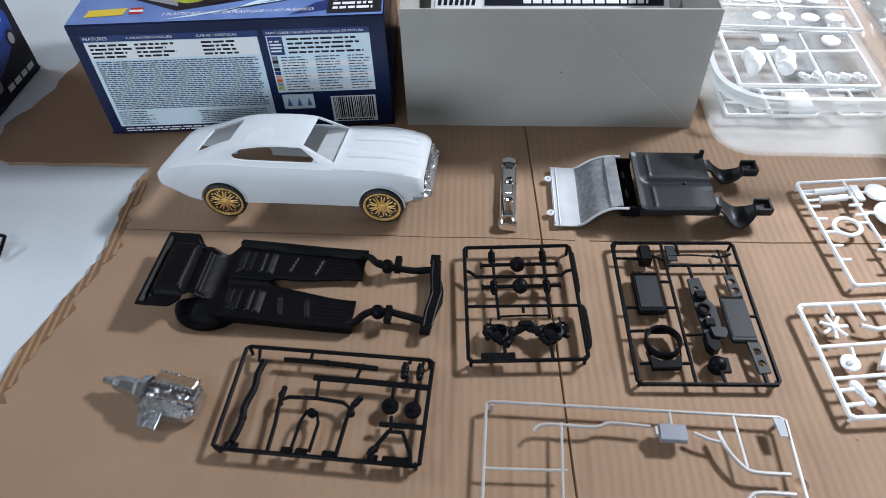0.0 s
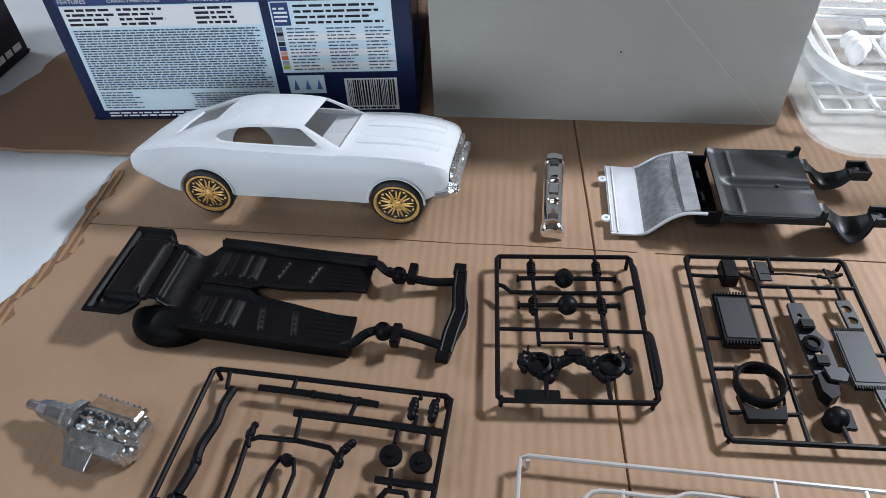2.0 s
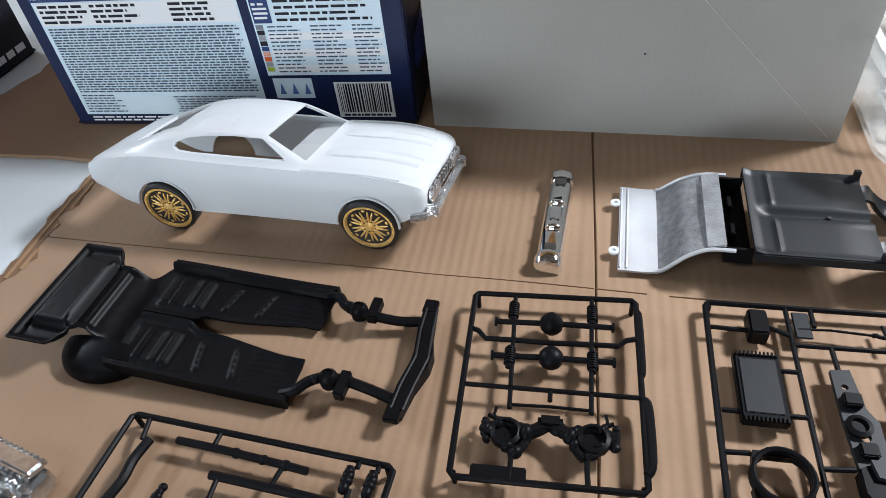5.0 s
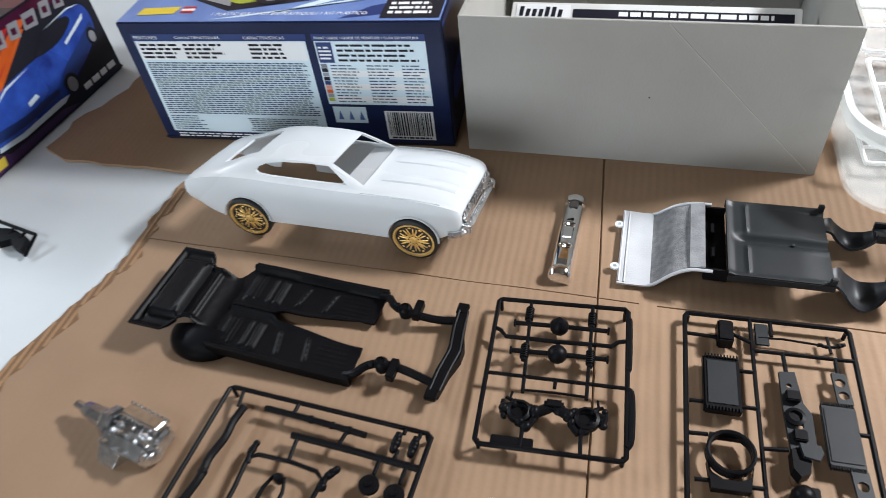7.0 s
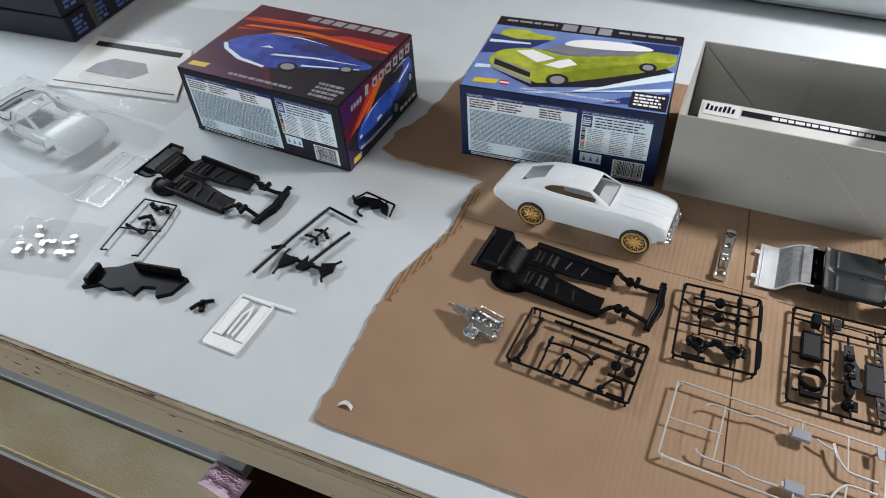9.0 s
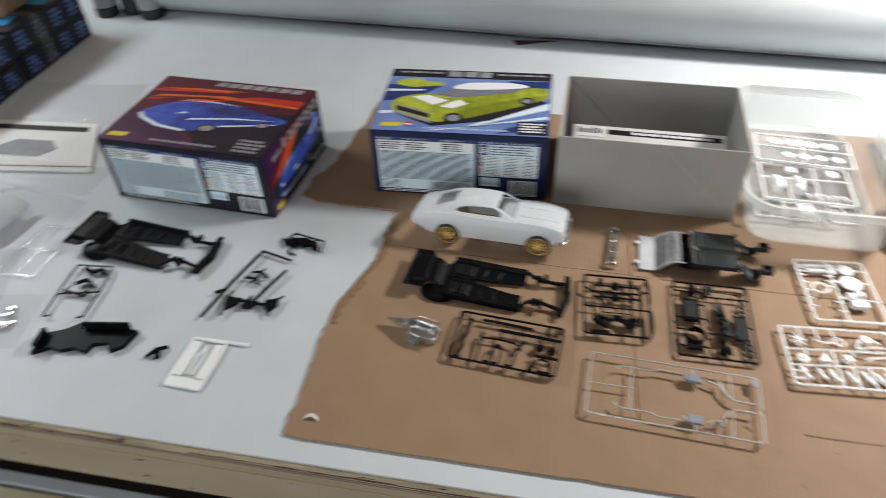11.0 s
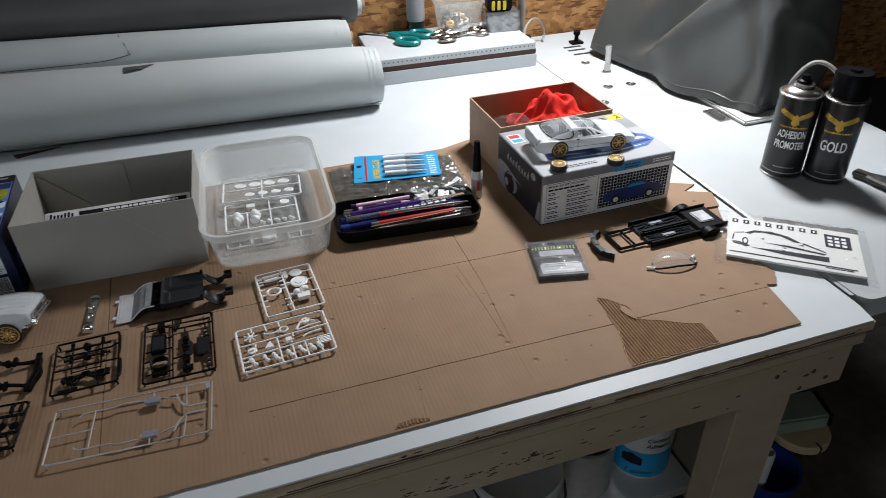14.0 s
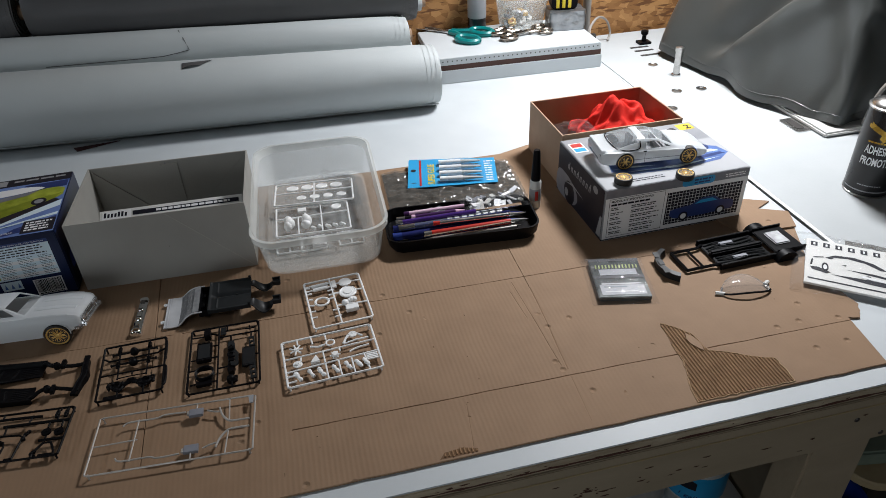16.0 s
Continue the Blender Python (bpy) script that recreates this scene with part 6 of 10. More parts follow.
def sport_car(name, label, category, m, wheels=True, glass=True):
    t = thing(name, label, category, m)
    one = smooth_line([Vector(q[:3]) for q in SPORT], 4)
    two = smooth_line([Vector(q[3:]) for q in SPORT], 4)
    st = [(*a, *b) for a, b in zip(one, two)]

    def skin(inset, drop=0.0):
        return loft(B(), [shell_ring(x * (1 - inset * 8), w - inset, zb - drop, zs - inset, wr - inset, zr - inset) for x, w, zb, zs, wr, zr in st])

    arches = [cyl_y(x, 0.0135, 0.0150, y0, y1) for x in (-0.054, 0.050) for y0, y1 in ((-0.06, -0.0285), (0.0285, 0.06))]
    side = bar_prism([(-0.0215, 0.0308), (-0.0205, 0.0404), (-0.0060, 0.0410), (0.0040, 0.0382), (0.0215, 0.0302), (0.0, 0.0302)], -0.06, 0.06)
    tops = [box(B(), -0.0205, -0.0018, min(q * 0.0010, q * 0.0232), max(q * 0.0010, q * 0.0232), 0.0415, 0.06) for q in (-1, 1)]
    panes = []
    for x0, z0, x1, z1, low, high in ((0.0270, 0.0316, -0.0008, 0.0434, 0.0262, 0.0212), (-0.0700, 0.0338, -0.0300, 0.0450, 0.0300, 0.0262)):
        long = math.hypot(x1 - x0, z1 - z0)
        face = plane((x0, 0, z0), (0, 1, 0), (x1 - x0, 0, z1 - z0))
        edge = [(-low, 0.001), (low, 0.001), (high, long - 0.001), (-high, long - 0.001)]
        panes.append(prism(B(), edge, -0.0060, 0.0080, face))
    part("body", cut(skin(0.0), [skin(0.0013, 0.010), side, *tops, *panes] + arches), "white_kit", t, smooth=True)
    under = box(B(), -0.12, 0.12, -0.06, 0.06, -0.02, 0.0292)
    if glass:
        part("glazing", cut(skin(0.0006), [skin(0.0011, 0.004), under]), "glass", t, "clear window glazing", smooth=True)
        bm = box(B(), -0.068, 0.026, -0.031, 0.031, 0.0120, 0.014)
        for q in (-1, 1):
            box(bm, -0.026, -0.008, q * 0.015 - 0.009, q * 0.015 + 0.009, 0.014, 0.020, bevel=0.002)
            box(bm, -0.034, -0.027, q * 0.015 - 0.009, q * 0.015 + 0.009, 0.014, 0.036, bevel=0.002)
        box(bm, 0.008, 0.018, -0.029, 0.029, 0.014, 0.0285, bevel=0.003)
        part("interior", bm, "grey_paint", t, "grey seats and dashboard")
    else:
        under.free()
    near = smooth_line([Vector(q) for q in ((-0.0300, 0.0262, 0.0425), (-0.0310, 0.0318, 0.0330), (-0.0460, 0.0338, 0.0312), (-0.0600, 0.0318, 0.0324), (-0.0690, 0.0240, 0.0342), (-0.0715, 0.0, 0.0348))], 4)
    far = [Vector((q.x, -q.y, q.z)) for q in near[::-1]]
    part("glass_seal", tube(B(), near + far[1:], 0.0008, 6), "black_kit", t, "black seal round the rear glass", smooth=True)
    for q in (-1, 1):
        part("side_strip", tube(B(), [(-0.040, q * 0.0374, 0.0165), (0.036, q * 0.0370, 0.0160)], 0.0004, 5), "grey_print", t)
        part("door_gap", tube(B(), [(-0.0225, q * 0.0366, 0.0280), (-0.0235, q * 0.0372, 0.0180), (-0.0225, q * 0.0368, 0.0095)], 0.0003, 4), "grey_print", t)
    part("rear_wing", box(B(), -0.0915, -0.0850, -0.0300, 0.0300, 0.0318, 0.0335, bevel=0.0007), "white_kit", t)
    bm = B()
    for s in (-1, 1):
        box(bm, -0.0928, -0.0890, s * 0.020 - 0.010, s * 0.020 + 0.010, 0.0225, 0.0270, bevel=0.0006)
    part("tail_light", bm, "grey_print", t)
    part("bumper_slot", box(B(), -0.0935, -0.0905, -0.020, 0.020, 0.0150, 0.0190, bevel=0.0006), "grey_print", t)
    bm = B()
    for s in (-1, 1):
        box(bm, -0.0265, -0.0215, s * 0.0372 - 0.0004, s * 0.0372 + 0.0004, 0.0285, 0.0300)
    part("door_handle", bm, "black_kit", t)
    if wheels:
        for x in (-0.054, 0.050):
            part("axle", tube(B(), [(x, -0.033, 0.0133), (x, 0.033, 0.0133)], 0.002, 8), "black_kit", t)
            for s in (-1, 1):
                wheel(t, x, s * 0.0332, 0.0138, 0.0138, 0.0085, 0.0118, s, 6)
    return t


sport_car("model_car", "white sports coupe model with gold wheels on its kit box", "model car", pose(0.7995, 0.4204, 0.0886, 0, 0, -4.9) @ Matrix.Scale(0.93, 4))
for x, y in ((0.7285, 0.3675), (0.8165, 0.3540)):
    t = thing("spare_wheel", "loose black tyre with a gold rim lying flat", "toy wheel", pose(x, y, 0.0886), "loose model wheels")
    wheel(t, 0, 0, 0.005, 0.0128, 0.0095, 0.0104, 1, 10).matrix_basis = pose(0, -0.005, 0.005, 90, 0, 0)
sport_car("car_shell", "white plastic coupe body shell in a clear bag", "model car body", pose(-0.823, 0.292, 0.0005, 0, 0, -9), False, False)
crumple("plastic_bag", "clear crinkled bag round a white body shell", -0.83, 0.29, 0.001, 0.30, 0.15, 0.058, 7, "film", -8)


# ---- chassis ----
def chassis(label, m, s=1.0, mat_name="black_kit", big=True):
    """A floor pan with tank, wheel tubs, frame rails and a front crossmember; x points to the front."""
    t = thing("model_chassis", label, "chassis", m, "model chassis")
    v = lambda *a: tuple(q * s for q in a)  # noqa: E731

    def bx(bm, x0, x1, y0, y1, z0, z1, bev=0.0008):
        return box(bm, *v(x0, x1, y0, y1, z0, z1), bevel=bev * s)

    def pressing(name, nx, ny, x0, x1, lo, hi, height, note=""):
        def fn(u, w):
            x = x0 + (x1 - x0) * u
            y = lo(x) + (hi(x) - lo(x)) * w
            return Vector(v(x, y, height(x, y)))
        return part(name, thick(sheet(B(), nx, ny, fn), 0.0012 * s), mat_name, t, note, smooth=True)

    def half(x):
        return 0.0335 - 0.0120 * ease(-0.077, -0.066, x) + 0.0120 * ease(-0.054, -0.046, x)

    def lifted(x):
        return 0.0034 * (1 - ease(-0.050, 0.038, x))

    def rear(x, y):
        edge = min(x + 0.098, half(x) - abs(y))
        z = 0.0100 - 0.0066 * ease(-0.064, -0.049, x) + 0.0026 * (1 - ease(0.0008, 0.0042, edge)) * (1 - ease(-0.062, -0.054, x))
        tank = ease(-0.0935, -0.0885, x) * (1 - ease(-0.0722, -0.0672, x)) * (1 - ease(0.0205, 0.0250, abs(y)))
        lip = ease(-0.0690, -0.0680, x) * (1 - ease(-0.0625, -0.0605, x)) * (1 - ease(0.0195, 0.0215, abs(y)))
        seam = math.exp(-((x + 0.0725) / 0.0007) ** 2) * (1 - ease(0.0170, 0.0190, abs(y)))
        return z + lifted(x) + 0.0058 * tank + 0.0022 * lip * (1 - tank) + 0.0007 * seam + 0.00008 * noise.noise(Vector((x * 300, y * 300, 2)))

    pressing("trunk_floor", 76, 56, -0.098, -0.0455, lambda x: -half(x), half, rear, "raised trunk floor with a tank pressing")
    for y in (-0.027, 0.027):
        part("floor_plug", lathe(B(), [(0.0016 * s, 0), (0.0016 * s, 0.0008 * s), (0, 0.001 * s)], 10, Matrix.Translation(v(-0.072, y * 0.9, 0.0134))), mat_name, t)
    for sy in ((-1,) if big else (-1, 1)):
        bm = B()
        rings = []
        for j in range(10):
            a = radians(90 * j / 9)
            rings.append([Vector(v(-0.0550 + 0.0235 * math.cos(a) * math.cos(q), sy * (0.0215 + 0.0200 * math.sin(a)), 0.0008 + 0.0108 * math.cos(a) * math.sin(q))) for q in [math.pi * k / 18 for k in range(19)]])
        loft(bm, rings)
        part("wheel_tub", bm, mat_name, t, "bulging wheel tub", smooth=True)

    def inner(x):
        return 0.0004 + 0.0036 * ease(-0.020, -0.012, x) + 0.0052 * ease(-0.010, 0.040, x)

    def pan(x, y):
        a = abs(y)
        band = ease(0.006, 0.009, a) * (1 - ease(0.026, 0.029, a))
        z = 0.0034 + 0.0046 * ease(0.0300, 0.0322, a) + 0.0022 * (1 - ease(0.0, 0.0042, a - inner(x))) * (1 - 0.6 * ease(-0.02, 0.0, x))
        for xr in (-0.0400, -0.0350, -0.0265, -0.0215):
            z += 0.0011 * math.exp(-((x - xr) / 0.0011) ** 2) * band
        z += 0.0012 * ease(-0.0440, -0.0425, x) * (1 - ease(-0.0195, -0.0180, x)) * band
        for xr in (-0.0060, 0.0120):
            z += 0.0011 * math.exp(-((x - xr - 0.22 * (a - 0.019)) / 0.0011) ** 2) * ease(0.009, 0.012, a) * (1 - ease(0.025, 0.028, a))
        z += 0.0004 * max(0.0, math.cos(2 * math.pi * (a - 0.0130) / 0.0032)) * ease(0.017, 0.020, x) * (1 - ease(0.036, 0.039, x)) * band
        return z + lifted(x) + 0.00010 * noise.noise(Vector((x * 260, y * 260, 5)))

    for sy in (-1, 1):
        edges = (lambda x: -0.0335, lambda x: -inner(x)) if sy < 0 else (inner, lambda x: 0.0335)
        pressing("floor_pan", 112, 34, -0.0465, 0.0435, *edges, pan, "ribbed floor pan")
        edge = sorted((sy * 0.0325, sy * 0.0350))
        rings = [[Vector(v(x, y, z + lifted(x))) for y, z in ((edge[0], 0.0010), (edge[1], 0.0010), (edge[1], 0.0080), (edge[0], 0.0080))] for x in (-0.0455, -0.025, -0.005, 0.015, 0.035, 0.0450)]
        part("rocker", loft(B(), rings), mat_name, t)
        path = smooth_line([v(0.041, sy * 0.0305, 0.0050), v(0.047, sy * 0.0290, 0.0072), v(0.052, sy * 0.0235, 0.0085), v(0.059, sy * 0.0200, 0.0088), v(0.068, sy * 0.0195, 0.0080), v(0.080, sy * 0.0205, 0.0058), v(0.093, sy * 0.0235, 0.0050)], 4)
        rail = part("frame_rail", tube(B(), path, 0.0025 * s, 8), mat_name, t, smooth=True)
        bm = bx(B(), 0.0655, 0.0700, min(sy * 0.0160, sy * 0.0290), max(sy * 0.0160, sy * 0.0290), 0.0060, 0.0115, 0.0005)
        part("coil_bracket", bm, mat_name, rail)
        bm = lathe(B(), [(0.0042 * s, 0), (0.0044 * s, 0.004 * s), (0.0040 * s, 0.006 * s), (0.0026 * s, 0.0075 * s), (0.0022 * s, 0.0066 * s), (0, 0.0066 * s)], 14, Matrix.Translation(v(0.0605, sy * 0.0205, 0.0055)))
        blob(bm, Matrix.Translation(v(0.0550, sy * 0.0225, 0.0095)), 0.0030 * s, 0.0022 * s, 0.0022 * s)
        part("spring_seat", bm, mat_name, rail, smooth=True)
        edge = sorted((sy * 0.0270, sy * 0.0350))
        part("bumper_mount", bx(B(), 0.0895, 0.0960, edge[0], edge[1], 0.0055, 0.0085, 0.0004), mat_name, t)
    bm = B()
    cm = [v(x, y)[:2] for x, y in ((0.0900, -0.030), (0.0955, -0.030), (0.0975, -0.016), (0.1010, -0.004), (0.1010, 0.004), (0.0975, 0.016), (0.0955, 0.030), (0.0900, 0.030), (0.0905, 0.016), (0.0925, 0.003), (0.0925, -0.003), (0.0905, -0.016))]
    prism(bm, cm, 0.0008 * s, 0.0082 * s)
    for off in (0.0005, 0.0062):
        tube(bm, [v(0.0910 + off * 0.9, -0.029, 0.0082), v(0.0915 + off, -0.016, 0.0082), v(0.0937 + off, 0.0, 0.0082), v(0.0915 + off, 0.016, 0.0082), v(0.0910 + off * 0.9, 0.029, 0.0082)], 0.0007 * s, 6)
    part("front_crossmember", bm, mat_name, t)
    return t


chassis("black plastic chassis pan of a model car on cardboard", pose(-0.0890, 0.2575, 0.0032, 0, 0, -5.0) @ Matrix.Diagonal((1.0, 0.955, 1.0, 1.0)), 0.970)
chassis("black plastic chassis pan of a model car on the white bench", pose(-0.538, 0.267, 0.0003, 0, 0, -6.0), 1.0)

# narrow chassis of the silver-boxed kit
t = thing("model_chassis", "small black chassis frame with grey details on cardboard", "chassis", pose(0.8605, 0.2640, 0.0032, 0, 0, 2), "model chassis")
bm = B()
for sy in (-1, 1):
    tube(bm, [(-0.085, sy * 0.021, 0.004), (-0.045, sy * 0.021, 0.004), (-0.035, sy * 0.024, 0.006)], 0.0022, 6)
tube(bm, [(-0.085, -0.021, 0.004), (-0.085, 0.021, 0.004)], 0.0024, 6)
tube(bm, [(-0.060, -0.021, 0.004), (-0.060, 0.021, 0.004)], 0.0018, 6)
part("front_frame", bm, "black_kit", t)
bm = box(B(), -0.038, 0.045, -0.030, 0.030, 0.002, 0.0045, bevel=0.0008)
for sy in (-1, 1):
    box(bm, -0.040, 0.046, sy * 0.030 - 0.0015, sy * 0.030 + 0.0015, 0.001, 0.010, bevel=0.0006)
box(bm, -0.038, 0.045, -0.004, 0.004, 0.0045, 0.011, bevel=0.002)
part("floor_pan", bm, "black_kit", t)
for sy in (-1, 1):
    for y in (0.009, 0.014, 0.021):
        part("exhaust_pipe", tube(B(), smooth_line([(-0.034, sy * y, 0.0055), (-0.012, sy * (y + 0.002), 0.0068), (0.012, sy * (y - 0.002), 0.0060), (0.040, sy * (y + 0.001), 0.0066)], 4), 0.0011, 6), "slate", t, "grey exhaust pipe", smooth=True)
    part("muffler", box(B(), -0.012, 0.010, sy * 0.017 - 0.0035, sy * 0.017 + 0.0035, 0.0050, 0.0085, bevel=0.0012), "grey_print", t, "grey muffler box")
bm = box(B(), 0.048, 0.095, -0.028, 0.028, 0.006, 0.0095, bevel=0.001)
for sy in (-1, 1):
    box(bm, 0.05, 0.095, sy * 0.028 - 0.001, sy * 0.028 + 0.001, 0.004, 0.013)
part("trunk_floor", bm, "black_kit", t)
part("fuel_tank", box(B(), 0.058, 0.082, -0.014, 0.016, 0.0096, 0.0125, bevel=0.0015), "grey_paint", t, "grey fuel tank")
for sy in (-1, 1):
    bm = B()
    arc = [(0.060 + 0.0165 * math.cos(math.pi * k / 9), 0.0005 + 0.0135 * math.sin(math.pi * k / 9)) for k in range(10)]
    loft(bm, [[Vector((x, sy * y, z)) for x, z in arc] for y in (0.0285, 0.040)])
    part("wheel_tub", bm, "black_kit", t, smooth=True)

# interior tub painted silver and black
t = thing("model_interior_tub", "black and dull silver interior tub of a model car", "model interior", pose(0.1415, 0.343, 0.003, 0, 0, -1.5) @ Matrix.Scale(0.90, 4))


def tub_sheet(name, prof, wide, material, deep, label="", steps=4, across=10, bow=0.0):
    """A curved strip along x; prof gives x and height, wide the half width at its two ends."""
    line = smooth_line([Vector((x, 0, z)) for x, z in prof], steps)
    last = len(line) - 1
    fn = lambda u, v: Vector((line[round(u * last)].x, (2 * v - 1) * (wide[0] + (wide[1] - wide[0]) * u), line[round(u * last)].z - bow * (1 - (2 * v - 1) ** 2)))  # noqa: E731
    return part(name, thick(sheet(B(), last, across, fn), deep), material, t, label, smooth=True)


tub_sheet("rear_shelf", [(-0.060, 0.0040), (-0.052, 0.0036), (-0.046, 0.0034), (-0.0395, 0.0038)], (0.0345, 0.0340), "silver_coat", 0.0014, "pale silver painted rear shelf")
tub_sheet("flocked_ramp", [(-0.0400, 0.0036), (-0.0370, 0.0052), (-0.0320, 0.0100), (-0.0260, 0.0152), (-0.0165, 0.0196)], (0.0325, 0.0295), "flock", 0.0012, "grey flocked seat ramp", 6, 10, 0.0010)
for y in (-1, 1):
    edge = smooth_line([(-0.0400, y * 0.0335, 0.0036), (-0.0370, y * 0.0332, 0.0050), (-0.0320, y * 0.0325, 0.0098), (-0.0260, y * 0.0316, 0.0150), (-0.0165, y * 0.0306, 0.0194), (-0.004, y * 0.0306, 0.0198)], 4)
    part("ramp_edge", tube(B(), edge, 0.0011, 6), "silver_coat", t, smooth=True)
    part("tab", lathe(B(), [(0.0030, 0), (0.0030, 0.0012), (0.0012, 0.0013), (0.0012, 0.0001), (0, 0.0001)], 12, pose(-0.0622, y * 0.020, 0.003)), "white_kit", t)
for x in (-0.0590, -0.0555):
    part("shelf_rib", tube(B(), [(x, -0.033, 0.0042), (x, 0.033, 0.0042)], 0.0005, 5), "silver_coat", t)
part("ledge", loft(B(), [[Vector((x, y, z)) for x, z in ((-0.0172, 0.0188), (-0.0172, 0.0200), (-0.0085, 0.0224), (-0.0085, 0.0208))] for y in (-0.0292, 0.0292)]), "grey_paint", t, "dull grey sloping ledge")
bm = box(B(), -0.0085, 0.0055, -0.0290, 0.0290, 0.0100, 0.0118)
box(bm, -0.0090, -0.0080, -0.0290, 0.0290, 0.0118, 0.0208)
for y in (-0.0290, 0.0276):
    box(bm, -0.0080, 0.0050, y, y + 0.0014, 0.0118, 0.0196)
part("recess", bm, "black_kit", t)
for y in (-0.010, 0.012):
    part("recess_post", box(B(), -0.0045, -0.0015, y - 0.0045, y + 0.0045, 0.0118, 0.0165, bevel=0.0006), "black_kit", t)


def pan_top(u, v):
    x, y = 0.0045 + 0.0595 * u, (2 * v - 1) * 0.0335
    inside = ease(0.005, 0.008, abs(y)) * (1 - ease(0.029, 0.031, abs(y)))
    z = 0.0212 + 0.0014 * (1 - ease(0.0, 0.005, x - 0.0045)) - 0.0032 * math.exp(-(y / 0.0034) ** 2) * ease(0.006, 0.016, x)
    z += 0.0011 * math.exp(-((x - 0.0165) / 0.0012) ** 2) * inside + 0.0010 * ease(0.030, 0.0315, abs(y)) - 0.0012 * ease(0.045, 0.064, x) * inside
    return Vector((x, y, z))


part("floor_pan", thick(sheet(B(), 60, 44, pan_top), 0.0014), "slate", t, "satin slate floor panel with two ribs", smooth=True)
part("pan_boss", lathe(B(), [(0.0012, 0.0180), (0.0012, 0.0196), (0, 0.0197)], 10, pose(0.044, 0.0, 0)), "slate", t)
for sy in (-1, 1):
    part("side_skirt", box(B(), 0.0045, 0.064, sy * 0.0335 - 0.0006, sy * 0.0335 + 0.0006, 0.0168, 0.0216), "black_matt", t)
    part("pan_corner", box(B(), 0.0605, 0.0640, sy * 0.0320 - 0.0015, sy * 0.0320 + 0.0015, 0.0200, 0.0262, bevel=0.0005), "black_matt", t)
    prof = smooth_line([Vector((0.062, 0, 0.019)), Vector((0.068, 0, 0.017)), Vector((0.074, 0, 0.009)), Vector((0.082, 0, 0.0032)), Vector((0.090, 0, 0.0065)), Vector((0.096, 0, 0.0135)), Vector((0.104, 0, 0.0155))], 4)
    kk = len(prof) - 1
    y0, bulge = (0.0215, 0.016) if sy < 0 else (0.0200, 0.008)
    bm = sheet(B(), kk, 8, lambda u, v: Vector((prof[round(u * kk)].x, sy * (y0 + (v - 0.35) * (0.009 + bulge * math.sin(math.pi * min(u * 1.25, 1)))), prof[round(u * kk)].z + 0.004 * (2 * v - 1) ** 2 * math.sin(math.pi * u))))
    part("fender_well", thick(bm, 0.0014), "black_matt", t, smooth=True)
    bm = box(B(), 0.0945, 0.1060, sy * 0.0225 - 0.0065, sy * 0.0225 + 0.0065, 0.0120, 0.0150, bevel=0.0006)
    for k in (-1, 1):
        box(bm, 0.0945, 0.1060, sy * 0.0225 + k * 0.0058 - 0.0008, sy * 0.0225 + k * 0.0058 + 0.0008, 0.0150, 0.0190)
    box(bm, 0.1048, 0.1062, sy * 0.0225 - 0.0065, sy * 0.0225 + 0.0065, 0.0150, 0.0190)
    part("battery_tray", bm, "black_matt", t)
for y in (-0.012, 0.012):
    part("foot", box(B(), 0.030, 0.034, y - 0.001, y + 0.001, 0.0002, 0.017), "black_matt", t)

# chrome bumper strip lying on the board
t = thing("model_bumper", "chrome plated model bumper lying on cardboard", "model bumper", pose(0.0555, 0.3475, 0.003, 0, 0, 87))
prof = [(-0.0066, 0.0004), (-0.0062, 0.0040), (-0.0040, 0.0066), (0.0, 0.0074), (0.0040, 0.0066), (0.0062, 0.0040), (0.0066, 0.0004)]
part("bar", loft(B(), [[Vector((x, y * k, z * h)) for y, z in prof] for x, k, h in ((-0.0300, 0.96, 0.94), (-0.020, 1.0, 1.0), (0.0, 1.02, 1.0), (0.020, 1.0, 1.0), (0.0300, 0.96, 0.94))]), "mirror_chrome", t, smooth=True)
for q in (-1, 1):
    bm = loft(B(), [[Vector((q * x, y * k, z * h)) for y, z in prof] for x, k, h in ((0.0285, 1.06, 1.20), (0.0320, 1.10, 1.30), (0.0355, 1.04, 1.05), (0.0370, 0.90, 0.50))])
    part("end_cap", bm, "mirror_chrome", t, smooth=True)
    part("lamp_recess", box(B(), q * 0.0255 - 0.0030, q * 0.0255 + 0.0030, -0.0030, 0.0030, 0.0066, 0.0079, bevel=0.0006), "dark_steel", t)
part("plate_recess", box(B(), -0.0050, 0.0050, -0.0032, 0.0032, 0.0068, 0.0080, bevel=0.0006), "mirror_chrome", t)
for x in (-0.0110, 0.0080):
    bm = B()
    blob(bm, pose(x, 0, 0.0068), 0.0022, 0.0044, 0.0028)
    part("guard", bm, "mirror_chrome", t, smooth=True)
part("emblem_notch", prism(B(), [(-0.0016, -0.002), (0.0016, -0.002), (0.0, 0.0022)], 0.0078, 0.0086, pose(0.0105, 0, 0)), "black_kit", t)

